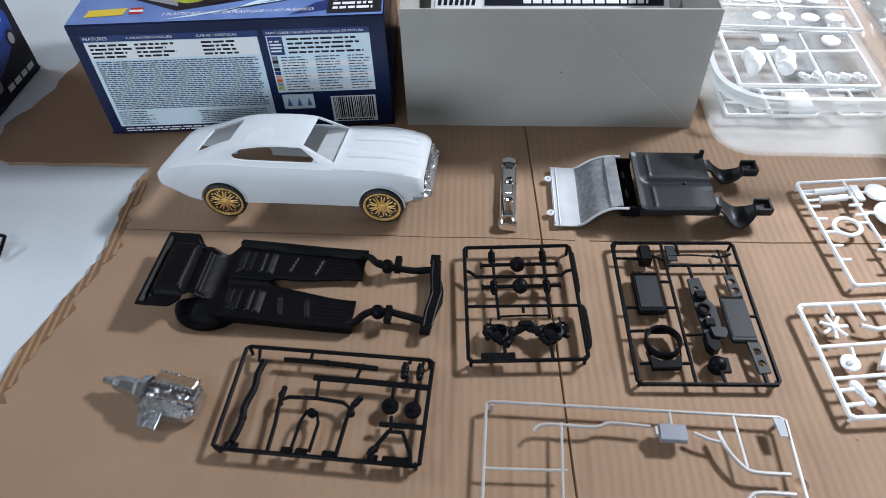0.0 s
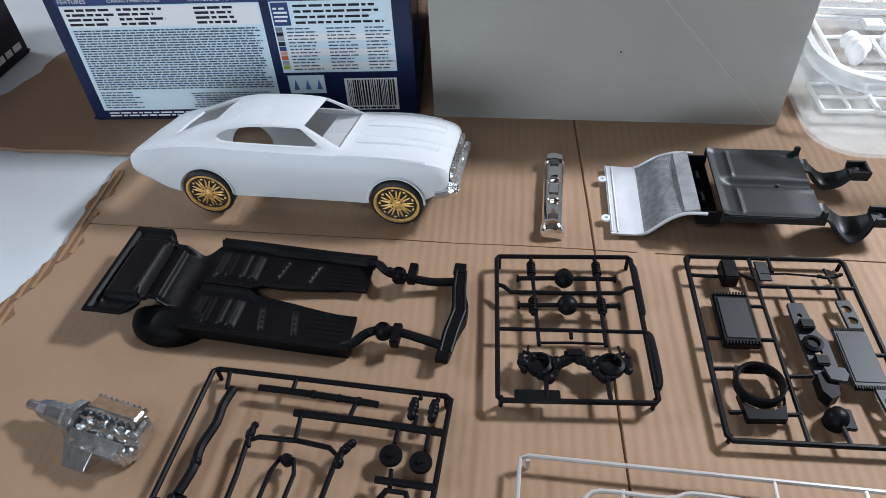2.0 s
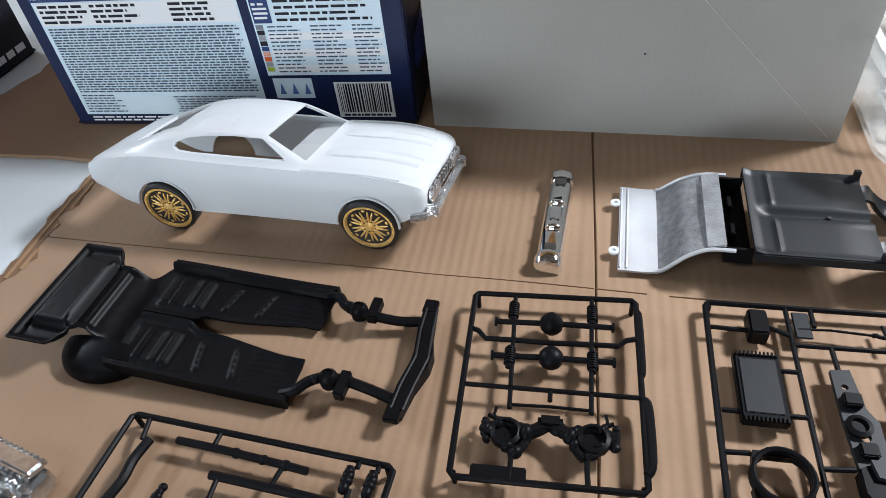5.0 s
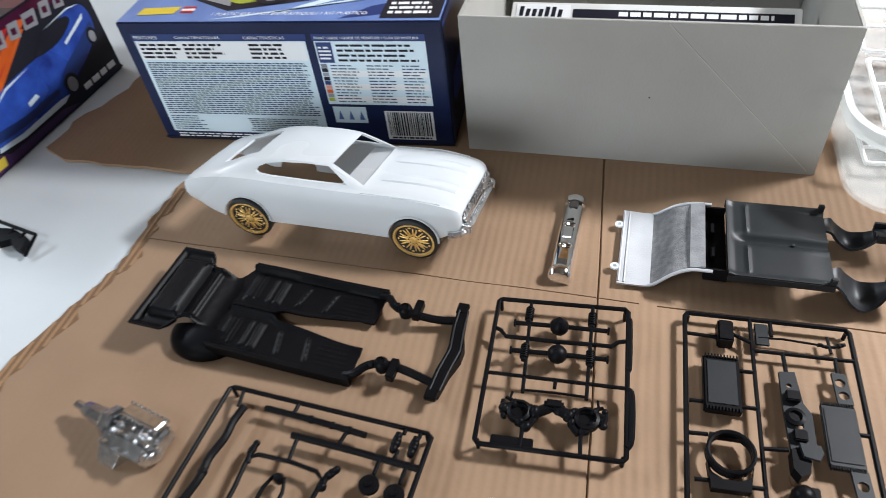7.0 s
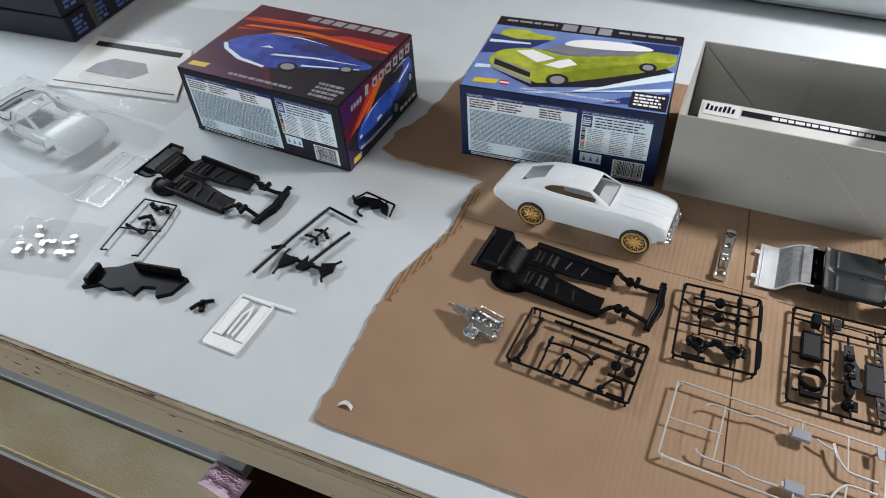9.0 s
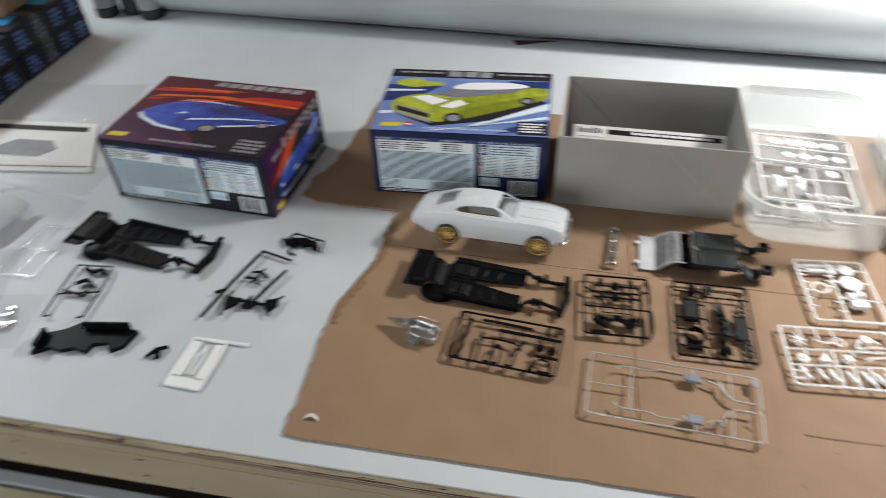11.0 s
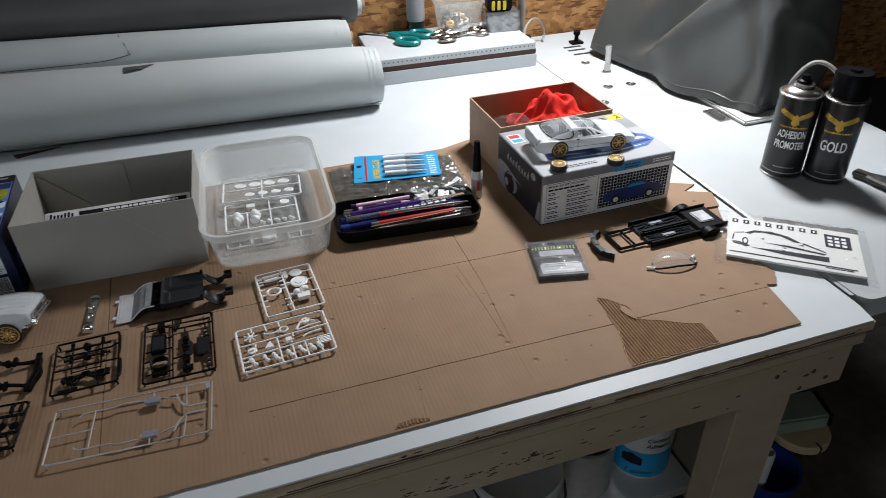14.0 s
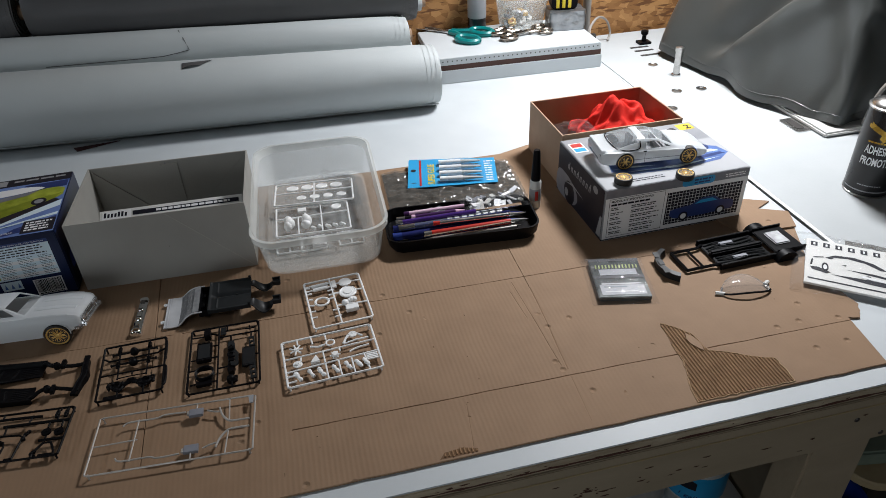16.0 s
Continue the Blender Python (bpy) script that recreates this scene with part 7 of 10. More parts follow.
# plated engine
t = thing("model_engine", "small chrome plated engine and gearbox lying on cardboard", "model engine", pose(-0.1500, 0.173, 0.003, 0, 0, -15) @ Matrix.Scale(0.90, 4))
part("block", box(B(), -0.012, 0.021, -0.012, 0.012, 0.0005, 0.0125, bevel=0.002), "silver_plate", t)
part("valve_cover", box(B(), -0.010, 0.019, -0.0045, 0.0045, -0.0022, 0.0022, pose(0, 0.0085, 0.0150, -12, 0, 0), 0.0012), "silver_plate", t, "smooth plated valve cover")
part("cylinder_head", box(B(), -0.011, 0.020, -0.0040, 0.0040, -0.0025, 0.0025, pose(0, -0.0095, 0.0125, 24, 0, 0), 0.0010), "silver_plate", t)
rng = random.Random(4)
bm = B()
for k in range(40):
    x, y = -0.010 + 0.030 * (k % 10) / 9, (-0.0125, -0.0085, -0.0040, 0.0005)[k // 10]
    z = 0.0125 + 0.20 * min(0, y + 0.010)
    a, b = rng.uniform(0.0007, 0.0016), rng.uniform(0.0006, 0.0012)
    box(bm, -a, a, -b, b, -0.002, rng.uniform(0.0012, 0.0036), pose(x, y, z, rng.uniform(-20, 20), rng.uniform(-20, 20), rng.uniform(-30, 30)), 0.0003)
for k in range(9):
    for y in (0.0036, 0.0134):
        lathe(bm, [(0.0009, -0.002), (0.0009, 0.0012), (0, 0.0016)], 6, pose(-0.0095 + 0.0034 * k, y, 0.0158 - 0.1 * (y - 0.0036)))
part("bolt", bm, "silver_plate", t, "rows of small plated bolts and lugs")["kind"] = "stuff"
bm = lathe(B(), [(0.0105, 0), (0.0100, 0.005), (0.0062, 0.010), (0.0056, 0.020), (0.0044, 0.026), (0.0026, 0.027), (0.0026, 0.034), (0, 0.034)], 7, plane((-0.012, 0, 0.0095), (0, 0, 1), (0, 1, 0)))
part("gearbox", bm, "silver_plate", t)
part("pulley", lathe(B(), [(0.0045, 0), (0.0045, 0.002), (0.002, 0.003), (0, 0.003)], 14, plane((0.021, -0.004, 0.0065), (0, 1, 0), (0, 0, 1))), "silver_plate", t)
bm = loft(B(), [[Vector((x, y, z)) for x, y, z in ring] for ring in ([(-0.013, -0.0200, 0.0004), (0.000, -0.0200, 0.0004), (0.000, -0.0185, 0.0022), (-0.013, -0.0185, 0.0022)], [(-0.014, -0.0110, 0.0004), (0.004, -0.0110, 0.0004), (0.004, -0.0110, 0.0105), (-0.014, -0.0110, 0.0105)])])
part("oil_pan", bm, "silver_plate", t, "flat mirror-bright sloping oil pan")


# ---- part trees ----
class Tree:
    """A moulded frame with parts on it; u runs along the long top side, v down the side, both 0 to 1."""

    def __init__(self, label, tl, tr, bl, material, z=0.0030, lift=0.0045, r=0.0013, group="model part trees", sides=6):
        tl, tr, bl = Vector(tl), Vector(tr), Vector(bl)
        self.w, self.h, self.mat, self.z, self.r = (tr - tl).length, (bl - tl).length, material, lift, r
        turn = math.degrees(math.atan2(tr.y - tl.y, tr.x - tl.x))
        self.t = thing("model_part_tree", label, "model parts", pose(tl.x, tl.y, z, 0, 0, turn), group)

    def p(self, u, v, z=None):
        return Vector((u * self.w, -v * self.h, self.z if z is None else z))

    def frame_of(self, name="runner_frame"):
        bm = B()
        c = [(0.02, 0), (0.98, 0), (1, 0.02), (1, 0.98), (0.98, 1), (0.02, 1), (0, 0.98), (0, 0.02), (0.02, 0)]
        tube(bm, [self.p(u, v) for u, v in c], self.r, 8)
        for u, v in ((0.02, 0.02), (0.98, 0.02), (0.98, 0.98), (0.02, 0.98)):
            lathe(bm, [(0.0011, 0.0001), (0.0011, self.z), (0, self.z)], 6, Matrix.Translation(self.p(u, v, 0)))
        return part(name, bm, self.mat, self.t, smooth=True)

    def run(self, *pts, r=None, name="runner", material=None, curve=False):
        q = [self.p(*x) for x in pts]
        if curve:
            q = smooth_line(q, 4)
        return part(name, tube(B(), q, r or self.r * 0.8, 8), material or self.mat, self.t, smooth=True)

    def runs(self, *lines, r=None, name="runner"):
        for u0, v0, u1, v1 in lines:
            self.run((u0, v0), (u1, v1), r=r, name=name)

    def block(self, u0, v0, u1, v1, z0, z1, name="moulded_part", material=None, bevel=0.0005):
        a, b = self.p(u0, v1), self.p(u1, v0)
        return part(name, box(B(), a.x, b.x, a.y, b.y, z0, z1, bevel=bevel), material or self.mat, self.t)

    def hoop(self, u, v, big, small, name="moulded_ring", flat=0.0, squash=1.0):
        c = self.p(u, v)
        pts = [c + Vector((big * math.cos(a), big * squash * math.sin(a), 0)) for a in [2 * math.pi * k / 24 for k in range(25)]]
        bm = tube(B(), pts, small, 6)
        if flat:
            lathe(bm, [(big * 0.95, -flat), (big * 0.95, flat), (0, flat)], 20, Matrix.Translation(c))
        return part(name, bm, self.mat, self.t)

    def turned(self, u, v, profile, name="moulded_part", n=14):
        return part(name, lathe(B(), profile, n, Matrix.Translation(self.p(u, v, 0))), self.mat, self.t, smooth=True)

    def shape(self, pts, z0, z1, name="moulded_part"):
        return part(name, prism(B(), [(u * self.w, -v * self.h) for u, v in pts], z0, z1), self.mat, self.t)

    def knuckles(self, pts, r, name="moulded_part", seed=1, bumps=6):
        """A cast part: a thick bent rod with rounded lumps on it."""
        rng = random.Random(seed)
        q = smooth_line([self.p(*x) for x in pts], 4)
        bm = tube(B(), q, r, 8)
        for k in range(bumps):
            c = q[rng.randrange(len(q))]
            a, b, h = (r * rng.uniform(0.9, 1.7) for _ in range(3))
            blob(bm, Matrix.Translation(c) @ pose(0, 0, 0, 0, 0, rng.uniform(0, 90)), a, b, h)
        return part(name, bm, self.mat, self.t, smooth=True)

    def plate(self, pts, holes, z0, z1, name, material=None):
        """A flat plate with round holes through it; holes are (u, v, radius)."""
        bm = prism(B(), [(u * self.w, -v * self.h) for u, v in pts], z0, z1)
        tools = [lathe(B(), [(r, z0 - 0.001), (r, z1 + 0.001)], 16, Matrix.Translation(self.p(u, v, 0))) for u, v, r in holes]
        return part(name, cut(bm, tools), material or self.mat, self.t)


# axles and crossmember on the small black frame
s = Tree("black plastic part tree with axles and a crossmember", (0.0225, 0.2885), (0.0940, 0.2905), (0.0270, 0.1975), "black_kit", lift=0.0075)
s.frame_of()
s.runs((0, 0.55, 1, 0.56), (0.257, 0, 0.28, 0.66), (0.733, 0, 0.725, 0.66), (0.50, 0.55, 0.50, 0.61))
s.run((0.0, 0.225), (0.05, 0.24), (0.10, 0.285), (0.30, 0.285), (0.49, 0.29), (0.70, 0.285), (0.88, 0.285), (0.93, 0.25), (1, 0.235), r=0.0012, name="stabiliser_bar")
for row, (v, uc, seed) in enumerate(((0.177, 0.49, 2), (0.380, 0.495, 3))):
    s.run((0.148, v), (0.5, v - 0.004), (0.853, v), r=0.0013, name="axle")
    for u in (0.148, 0.853):
        s.run((u - 0.004, v), (u + 0.012, v), r=0.0022, name="axle_flange")
    s.turned(uc, v, [(0.0036, 0.0040), (0.0050, 0.0062), (0.0052, 0.0090), (0.0040, 0.0112), (0.0020, 0.0134 - 0.001 * row), (0, 0.0136 - 0.001 * row)], "differential")
    s.run((uc, v - 0.06), (uc, v + 0.05), r=0.0020, name="differential_nose")
for u in (0.255, 0.735):
    for v in (0.105, 0.385):
        bm = B()
        for k in range(7):
            c = s.p(u, v - 0.042 + 0.013 * k)
            lathe(bm, [(0.0012, -0.0004), (0.0024, -0.0003), (0.0024, 0.0003), (0.0012, 0.0004)], 10, Matrix.Translation(c) @ pose(0, 0, 0, 90, 0, 0))
        part("coil_spring", bm, "black_kit", s.t, smooth=True)
        s.run((u, v - 0.06), (u, v + 0.06), r=0.0015, name="damper")
s.run((0.265, 0.642), (0.50, 0.638), (0.725, 0.643), r=0.0007, name="tie_rod")
for sx in (0, 1):
    f = lambda pts: [(1.012 - u if sx else u, v) for u, v in pts]  # noqa: E731
    for leg in ([(0.165, 0.765), (0.26, 0.735), (0.375, 0.755)], [(0.165, 0.770), (0.24, 0.815), (0.325, 0.875)], [(0.325, 0.875), (0.37, 0.83), (0.385, 0.775)]):
        s.knuckles(f(leg), 0.0018, "control_arm", int(leg[1][0] * 100) + sx, 3)
    u, w = f([(0.275, 0.785)])[0]
    s.turned(u, w, [(0.0058, 0.0052), (0.0064, 0.0066), (0.0062, 0.0096), (0.0046, 0.0104), (0.0042, 0.0080), (0, 0.0078)], "spring_pocket")
    s.knuckles(f([(0.158, 0.72), (0.155, 0.77), (0.17, 0.82)]), 0.0014, "ball_joint", 5 + sx, 5)
    s.knuckles(f([(0.17, 0.70), (0.27, 0.735), (0.36, 0.745)]), 0.0009, "tie_rod", 7 + sx, 3)
    s.run(*f([(0.21, 0.66), (0.20, 0.70), (0.24, 0.725)]), r=0.0007, name="steering_arm")
    s.run(*f([(0.31, 0.87), (0.31, 0.93), (0.305, 1.0)]), r=0.0011)
s.knuckles([(0.37, 0.785), (0.44, 0.755), (0.506, 0.727), (0.575, 0.755), (0.645, 0.785)], 0.0027, "crossmember", 9, 4)
s.block(0.44, 0.695, 0.575, 0.755, 0.0070, 0.0108, "steering_box", None, 0.0012)
s.block(0.105, 0.935, 0.395, 0.995, 0.0062, 0.0080, "name_tab")
s.run((1.0, 0.08), (1.012, 0.11), (1.012, 0.40), (1.0, 0.44), r=0.0016, name="bent_runner", curve=True)
s.run((1.0, 0.57), (1.03, 0.61), (1.03, 0.86), (1.0, 0.92), r=0.0018, name="bent_runner", curve=True)

# radiator and supports on the large black frame
s = Tree("black plastic part tree with a radiator and fan shroud", (0.1240, 0.2948), (0.2055, 0.2945), (0.1240, 0.1840), "black_kit", lift=0.0052)
s.frame_of()
s.runs((0.406, 0, 0.41, 1), (0, 0.125, 0.20, 0.13), (0.40, 0.185, 1, 0.180), (0.53, 0, 0.53, 0.09), (0.0, 0.665, 0.12, 0.66), (0.31, 0.31, 0.41, 0.31), (0.31, 0.50, 0.41, 0.50), (0.41, 0.69, 0.55, 0.68), (0.31, 0.875, 0.42, 0.87))
s.runs((0.585, 0.185, 0.59, 0.29), (0.885, 0.18, 0.885, 0.27), (0.94, 0.56, 1.0, 0.56), (0.10, 0.50, 0.02, 0.50), (0.04, 0.875, 0.12, 0.87), (0.905, 0.93, 0.91, 1), (0.61, 0.90, 0.62, 1), (0.29, 0.10, 0.40, 0.14))
s.block(0.195, 0.055, 0.290, 0.175, 0.0020, 0.0105, "battery", None, 0.0008)
for k in range(3):
    s.run((0.215 + 0.027 * k, 0.065), (0.215 + 0.027 * k, 0.165), r=0.0007, name="battery_cap")
s.block(0.43, 0.02, 0.515, 0.150, 0.0045, 0.0056, "thin_plate", "slate")
s.block(0.100, 0.255, 0.315, 0.545, 0.0030, 0.0078, "radiator", None, 0.0007)
s.block(0.122, 0.285, 0.293, 0.515, 0.0078, 0.0083, "radiator_core", "slate", 0.0002)
for k in range(11):
    for v in (0.262, 0.538):
        s.block(0.112 + 0.0185 * k, v - 0.010, 0.120 + 0.0185 * k, v + 0.010, 0.0076, 0.0086, "fin", None, 0.0)
for h in (0.0030, 0.0050, 0.0070):
    c = s.p(0.233, 0.747, h + 0.0022)
    part("fan_shroud", tube(B(), [c + Vector((0.0102 * math.cos(a), 0.0102 * math.sin(a), 0)) for a in [2 * math.pi * k / 32 for k in range(33)]], 0.0010, 6), "black_kit", s.t, smooth=True)
s.shape([(0.105, 0.79), (0.13, 0.84), (0.19, 0.865), (0.275, 0.865), (0.34, 0.84), (0.355, 0.79), (0.33, 0.905), (0.125, 0.910)], 0.0030, 0.0072, "shroud_base")
s.shape([(0.125, 0.655), (0.31, 0.655), (0.345, 0.70), (0.30, 0.672), (0.165, 0.672), (0.115, 0.70)], 0.0035, 0.0070, "shroud_top")
s.plate([(0.545, 0.295), (0.635, 0.288), (0.660, 0.45), (0.700, 0.50), (0.700, 0.66), (0.560, 0.68), (0.545, 0.50)], [(0.592, 0.365, 0.0013), (0.62, 0.56, 0.0022)], 0.0045, 0.0066, "support_panel", "slate")
s.block(0.560, 0.405, 0.640, 0.455, 0.0066, 0.0100, "bracket")
s.turned(0.60, 0.53, [(0.0045, 0.0066), (0.0048, 0.0085), (0.0030, 0.0092), (0.0028, 0.0080), (0, 0.0080)], "motor_ring")
s.block(0.575, 0.595, 0.650, 0.645, 0.0066, 0.0096, "bracket")
s.shape([(0.555, 0.69), (0.625, 0.665), (0.655, 0.72), (0.640, 0.79), (0.59, 0.81), (0.555, 0.775)], 0.0020, 0.0088, "air_box")
s.plate([(0.595, 0.665), (0.705, 0.668), (0.715, 0.700), (0.690, 0.735), (0.610, 0.725)], [], 0.0088, 0.0106, "air_box_lid", "slate")
s.turned(0.600, 0.875, [(0.0050, 0.0005), (0.0052, 0.0050), (0.0040, 0.0082), (0.002, 0.0094), (0, 0.0096)], "cup")
s.block(0.600, 0.83, 0.690, 0.925, 0.0030, 0.0052, "cup_base")
s.plate([(0.845, 0.265), (0.925, 0.262), (0.940, 0.42), (0.855, 0.425)], [(0.886, 0.315, 0.0024), (0.895, 0.380, 0.0024)], 0.0045, 0.0062, "support_plate", "slate")
s.block(0.752, 0.435, 0.943, 0.728, 0.0040, 0.0062, "large_plate", "slate")
s.block(0.765, 0.455, 0.930, 0.708, 0.0062, 0.0066, "plate_core", "black_matt", 0.0002)
for k in range(13):
    for v in (0.432, 0.731):
        s.block(0.758 + 0.0140 * k, v - 0.008, 0.765 + 0.0140 * k, v + 0.008, 0.0044, 0.0066, "fin", None, 0.0)
s.plate([(0.855, 0.735), (0.945, 0.733), (0.960, 0.93), (0.875, 0.935)], [(0.905, 0.80, 0.0024), (0.913, 0.875, 0.0024)], 0.0045, 0.0062, "support_plate", "slate")
s.run((0.45, 0.105), (0.60, 0.098), (0.80, 0.108), r=0.0006, name="steering_rod")
s.knuckles([(0.80, 0.105), (0.87, 0.115), (0.96, 0.09)], 0.0009, "linkage", 8, 6)
s.run((0.86, 0.06), (0.87, 0.15), r=0.0008, name="linkage")

# driveshaft and stabiliser frame
s = Tree("black plastic part tree with driveshaft and stabiliser bars", (-0.1105, 0.2085), (0.0040, 0.1985), (-0.1165, 0.1420), "black_kit", lift=0.0068)
s.frame_of()
s.knuckles([(0.085, 0.93), (0.10, 0.75), (0.092, 0.6), (0.11, 0.42), (0.105, 0.28), (0.118, 0.14)], 0.0021, "driveshaft", 21, 1)
s.runs((0.07, 0, 0.09, 0.15), (0.075, 0.92, 0.075, 1.0), (0.36, 0, 0.36, 0.10), (0.88, 0, 0.88, 0.05), (0.88, 0.18, 0.88, 0.25), (0.95, 0, 0.95, 0.05))
s.knuckles([(0.22, 0.11), (0.4, 0.11), (0.6, 0.12), (0.72, 0.13)], 0.0016, "prop_shaft", 9, 3)
s.run((0.40, 0.27), (0.7, 0.27), (1.0, 0.28), r=0.0018)
s.runs((0.63, 0.15, 0.62, 0.26), (0.43, 0.28, 0.44, 0.46))
s.run((0.27, 0.98), (0.27, 0.75), (0.26, 0.52), (0.30, 0.48), (0.45, 0.47), (0.58, 0.49), (0.62, 0.54), (0.61, 0.75), (0.60, 0.98), r=0.0012, name="stabiliser_bar")
s.knuckles([(0.265, 0.40), (0.26, 0.48), (0.27, 0.56)], 0.0014, "bracket", 10, 4)
s.knuckles([(0.66, 0.44), (0.63, 0.52), (0.63, 0.60)], 0.0016, "bracket", 11, 5)
s.run((0.38, 0.96), (0.39, 0.70), (0.41, 0.60), (0.46, 0.60), (0.48, 0.70), (0.47, 0.96), r=0.0010, name="small_bar")
s.turned(0.435, 0.61, [(0.0022, 0.0040), (0.0028, 0.0070), (0.0018, 0.0092), (0, 0.0094)], "knob")
for u, v in ((0.815, 0.48), (0.93, 0.50)):
    s.turned(u, v, [(0.0044, 0.0046), (0.0050, 0.0050), (0.0051, 0.0064), (0.0049, 0.0069), (0.0016, 0.0072), (0.0014, 0.0082), (0, 0.0083)], "air_cleaner", 18)
for u in (0.86, 0.94):
    s.knuckles([(u, 0.05), (u, 0.12), (u, 0.18)], 0.0018, "spring", 12, 5)
s.runs((0.82, 0.28, 0.82, 0.40), (0.94, 0.28, 0.94, 0.42), (0.83, 0.58, 0.84, 0.70))
s.run((0.78, 0.66), (1.0, 0.66), r=0.0016)
s.run((0.77, 1.0), (0.77, 0.90), (0.83, 0.72), (0.90, 0.72), (0.95, 0.90), (0.96, 1.0), r=0.0013, name="control_arm")
s.knuckles([(0.76, 0.92), (0.79, 0.86)], 0.0016, "bush", 13, 3)
for u0, u1 in ((0.05, 0.12), (0.33, 0.39), (0.40, 0.46), (0.53, 0.59), (0.75, 0.80), (0.82, 0.96)):
    s.block(u0, 0.93, u1, 0.995, 0.0050, 0.0068, "name_tab")

# thin silver exhaust frame
s = Tree("silver grey plastic part tree with twin exhaust pipes", (0.0350, 0.1712), (0.2000, 0.1618), (0.0290, 0.0945), "grey_sprue", lift=0.0070, r=0.0010)
s.frame_of()
s.runs((0.0, 0.52, 0.27, 0.50), (0.255, 0.14, 0.25, 0.86), (0.62, 0, 0.62, 0.12), (0.62, 0.88, 0.62, 1.0), (0.83, 0, 0.84, 0.40), (0.84, 0.60, 0.83, 1.0))
for flip in (0, 1):
    f = lambda v: 1 - v if flip else v  # noqa: E731
    s.run((0.16, f(0.22)), (0.20, f(0.16)), (0.36, f(0.16)), (0.42, f(0.12)), (0.55, f(0.13)), r=0.0010, name="exhaust_pipe", curve=True)
    s.run((0.69, f(0.16)), (0.73, f(0.20)), (0.77, f(0.22)), r=0.0010, name="exhaust_pipe")
    s.run((0.77, f(0.14)), (0.79, f(0.28)), (0.83, f(0.40)), (0.87, f(0.43)), (0.97, f(0.43)), r=0.0012, name="header_pipe", curve=True)
    s.block(0.575, min(f(0.11), f(0.24)), 0.665, max(f(0.11), f(0.24)), 0.0050, 0.0090, "muffler", "grey_print")
    s.block(0.560, min(f(0.13), f(0.20)), 0.575, max(f(0.13), f(0.20)), 0.0055, 0.0085, "muffler_end")
s.shape([(0.955, 0.02), (0.99, 0.02), (0.99, 0.16), (0.965, 0.16)], 0.0080, 0.0090, "name_tab").data.materials[0] = M["silver_print"]

# white part trees
s = Tree("white plastic part tree with wheels backs and pulleys", (0.2670, 0.3530), (0.3420, 0.3580), (0.2690, 0.2560), "white_sprue", lift=0.0060, r=0.0014)
s.frame_of()
s.runs((0.46, 0, 0.47, 1), (0.0, 0.09, 0.46, 0.09), (0.0, 0.19, 0.46, 0.18), (0.46, 0.14, 0.66, 0.13), (0.80, 0.14, 1, 0.16), (0.46, 0.34, 0.66, 0.36), (0.86, 0.36, 1, 0.37), (0.36, 0.44, 0.47, 0.44), (0.47, 0.62, 1, 0.66))
s.run((0.12, 0.105), (0.42, 0.095), r=0.0026, name="moulded_cylinder")
s.run((0.14, 0.185), (0.40, 0.175), r=0.0026, name="moulded_cylinder")
for k in range(6):
    s.run((0.02, 0.12 + 0.13 * k), (0.10, 0.125 + 0.13 * k), r=0.0012, name="stub")
for v in (0.26, 0.36, 0.70, 0.84):
    s.run((0.38, v), (0.5, v), r=0.0012, name="stub")
s.hoop(0.24, 0.47, 0.0088, 0.0016, squash=0.9)
s.hoop(0.72, 0.14, 0.0075, 0.0012, "disc_wheel", 0.0012)
s.hoop(0.72, 0.37, 0.0105, 0.0015, "disc_wheel", 0.0010)
s.hoop(0.72, 0.37, 0.0060, 0.0012, "hub_ring", 0.0018)
s.knuckles([(0.60, 0.60), (0.70, 0.58), (0.82, 0.54)], 0.0034, "gear_case", 14, 7)
s.block(0.60, 0.68, 0.82, 0.78, 0.0030, 0.0090, "oil_pan")
s.block(0.48, 0.06, 0.56, 0.22, 0.0048, 0.0075, "name_tab")

s = Tree("white plastic part tree with fan, seats and engine parts", (0.2320, 0.2400), (0.3420, 0.2460), (0.2355, 0.1620), "white_sprue", lift=0.0065, r=0.0014)
s.frame_of()
s.runs((0, 0.40, 1, 0.36), (0, 0.68, 1, 0.62), (0.42, 0.40, 0.42, 1), (0.17, 0, 0.17, 0.12), (0.32, 0, 0.33, 0.18), (0.48, 0, 0.48, 0.14), (0.70, 0.66, 0.70, 1.0), (0.56, 0.66, 0.56, 1), (0.84, 0.62, 0.86, 1), (0.18, 0.42, 0.17, 0.5), (0.60, 0.38, 0.60, 0.46))
for k in range(7):
    a = 2 * math.pi * k / 7
    s.run((0.145, 0.22), (0.145 + 0.075 * math.cos(a), 0.22 + 0.115 * math.sin(a)), r=0.0011, name="fan_blade")
s.turned(0.145, 0.22, [(0.0024, 0.005), (0.0024, 0.0085), (0, 0.009)], "fan_hub")
s.run((0.30, 0.22), (0.38, 0.26), (0.46, 0.24), r=0.0014, name="moulded_hose")
s.hoop(0.52, 0.22, 0.0050, 0.0012)
s.knuckles([(0.66, 0.30), (0.72, 0.16), (0.80, 0.12), (0.88, 0.22)], 0.0014, "steering_linkage", 15, 7)
s.hoop(0.78, 0.14, 0.0042, 0.0012, "pulley", 0.0010)
s.run((0.66, 0.32), (0.80, 0.28), (0.94, 0.28), r=0.0011, name="moulded_rod")
s.hoop(0.135, 0.55, 0.0046, 0.0012, "pulley", 0.0012)
s.turned(0.135, 0.55, [(0.002, 0.006), (0.002, 0.0098), (0, 0.010)], "pulley_hub")
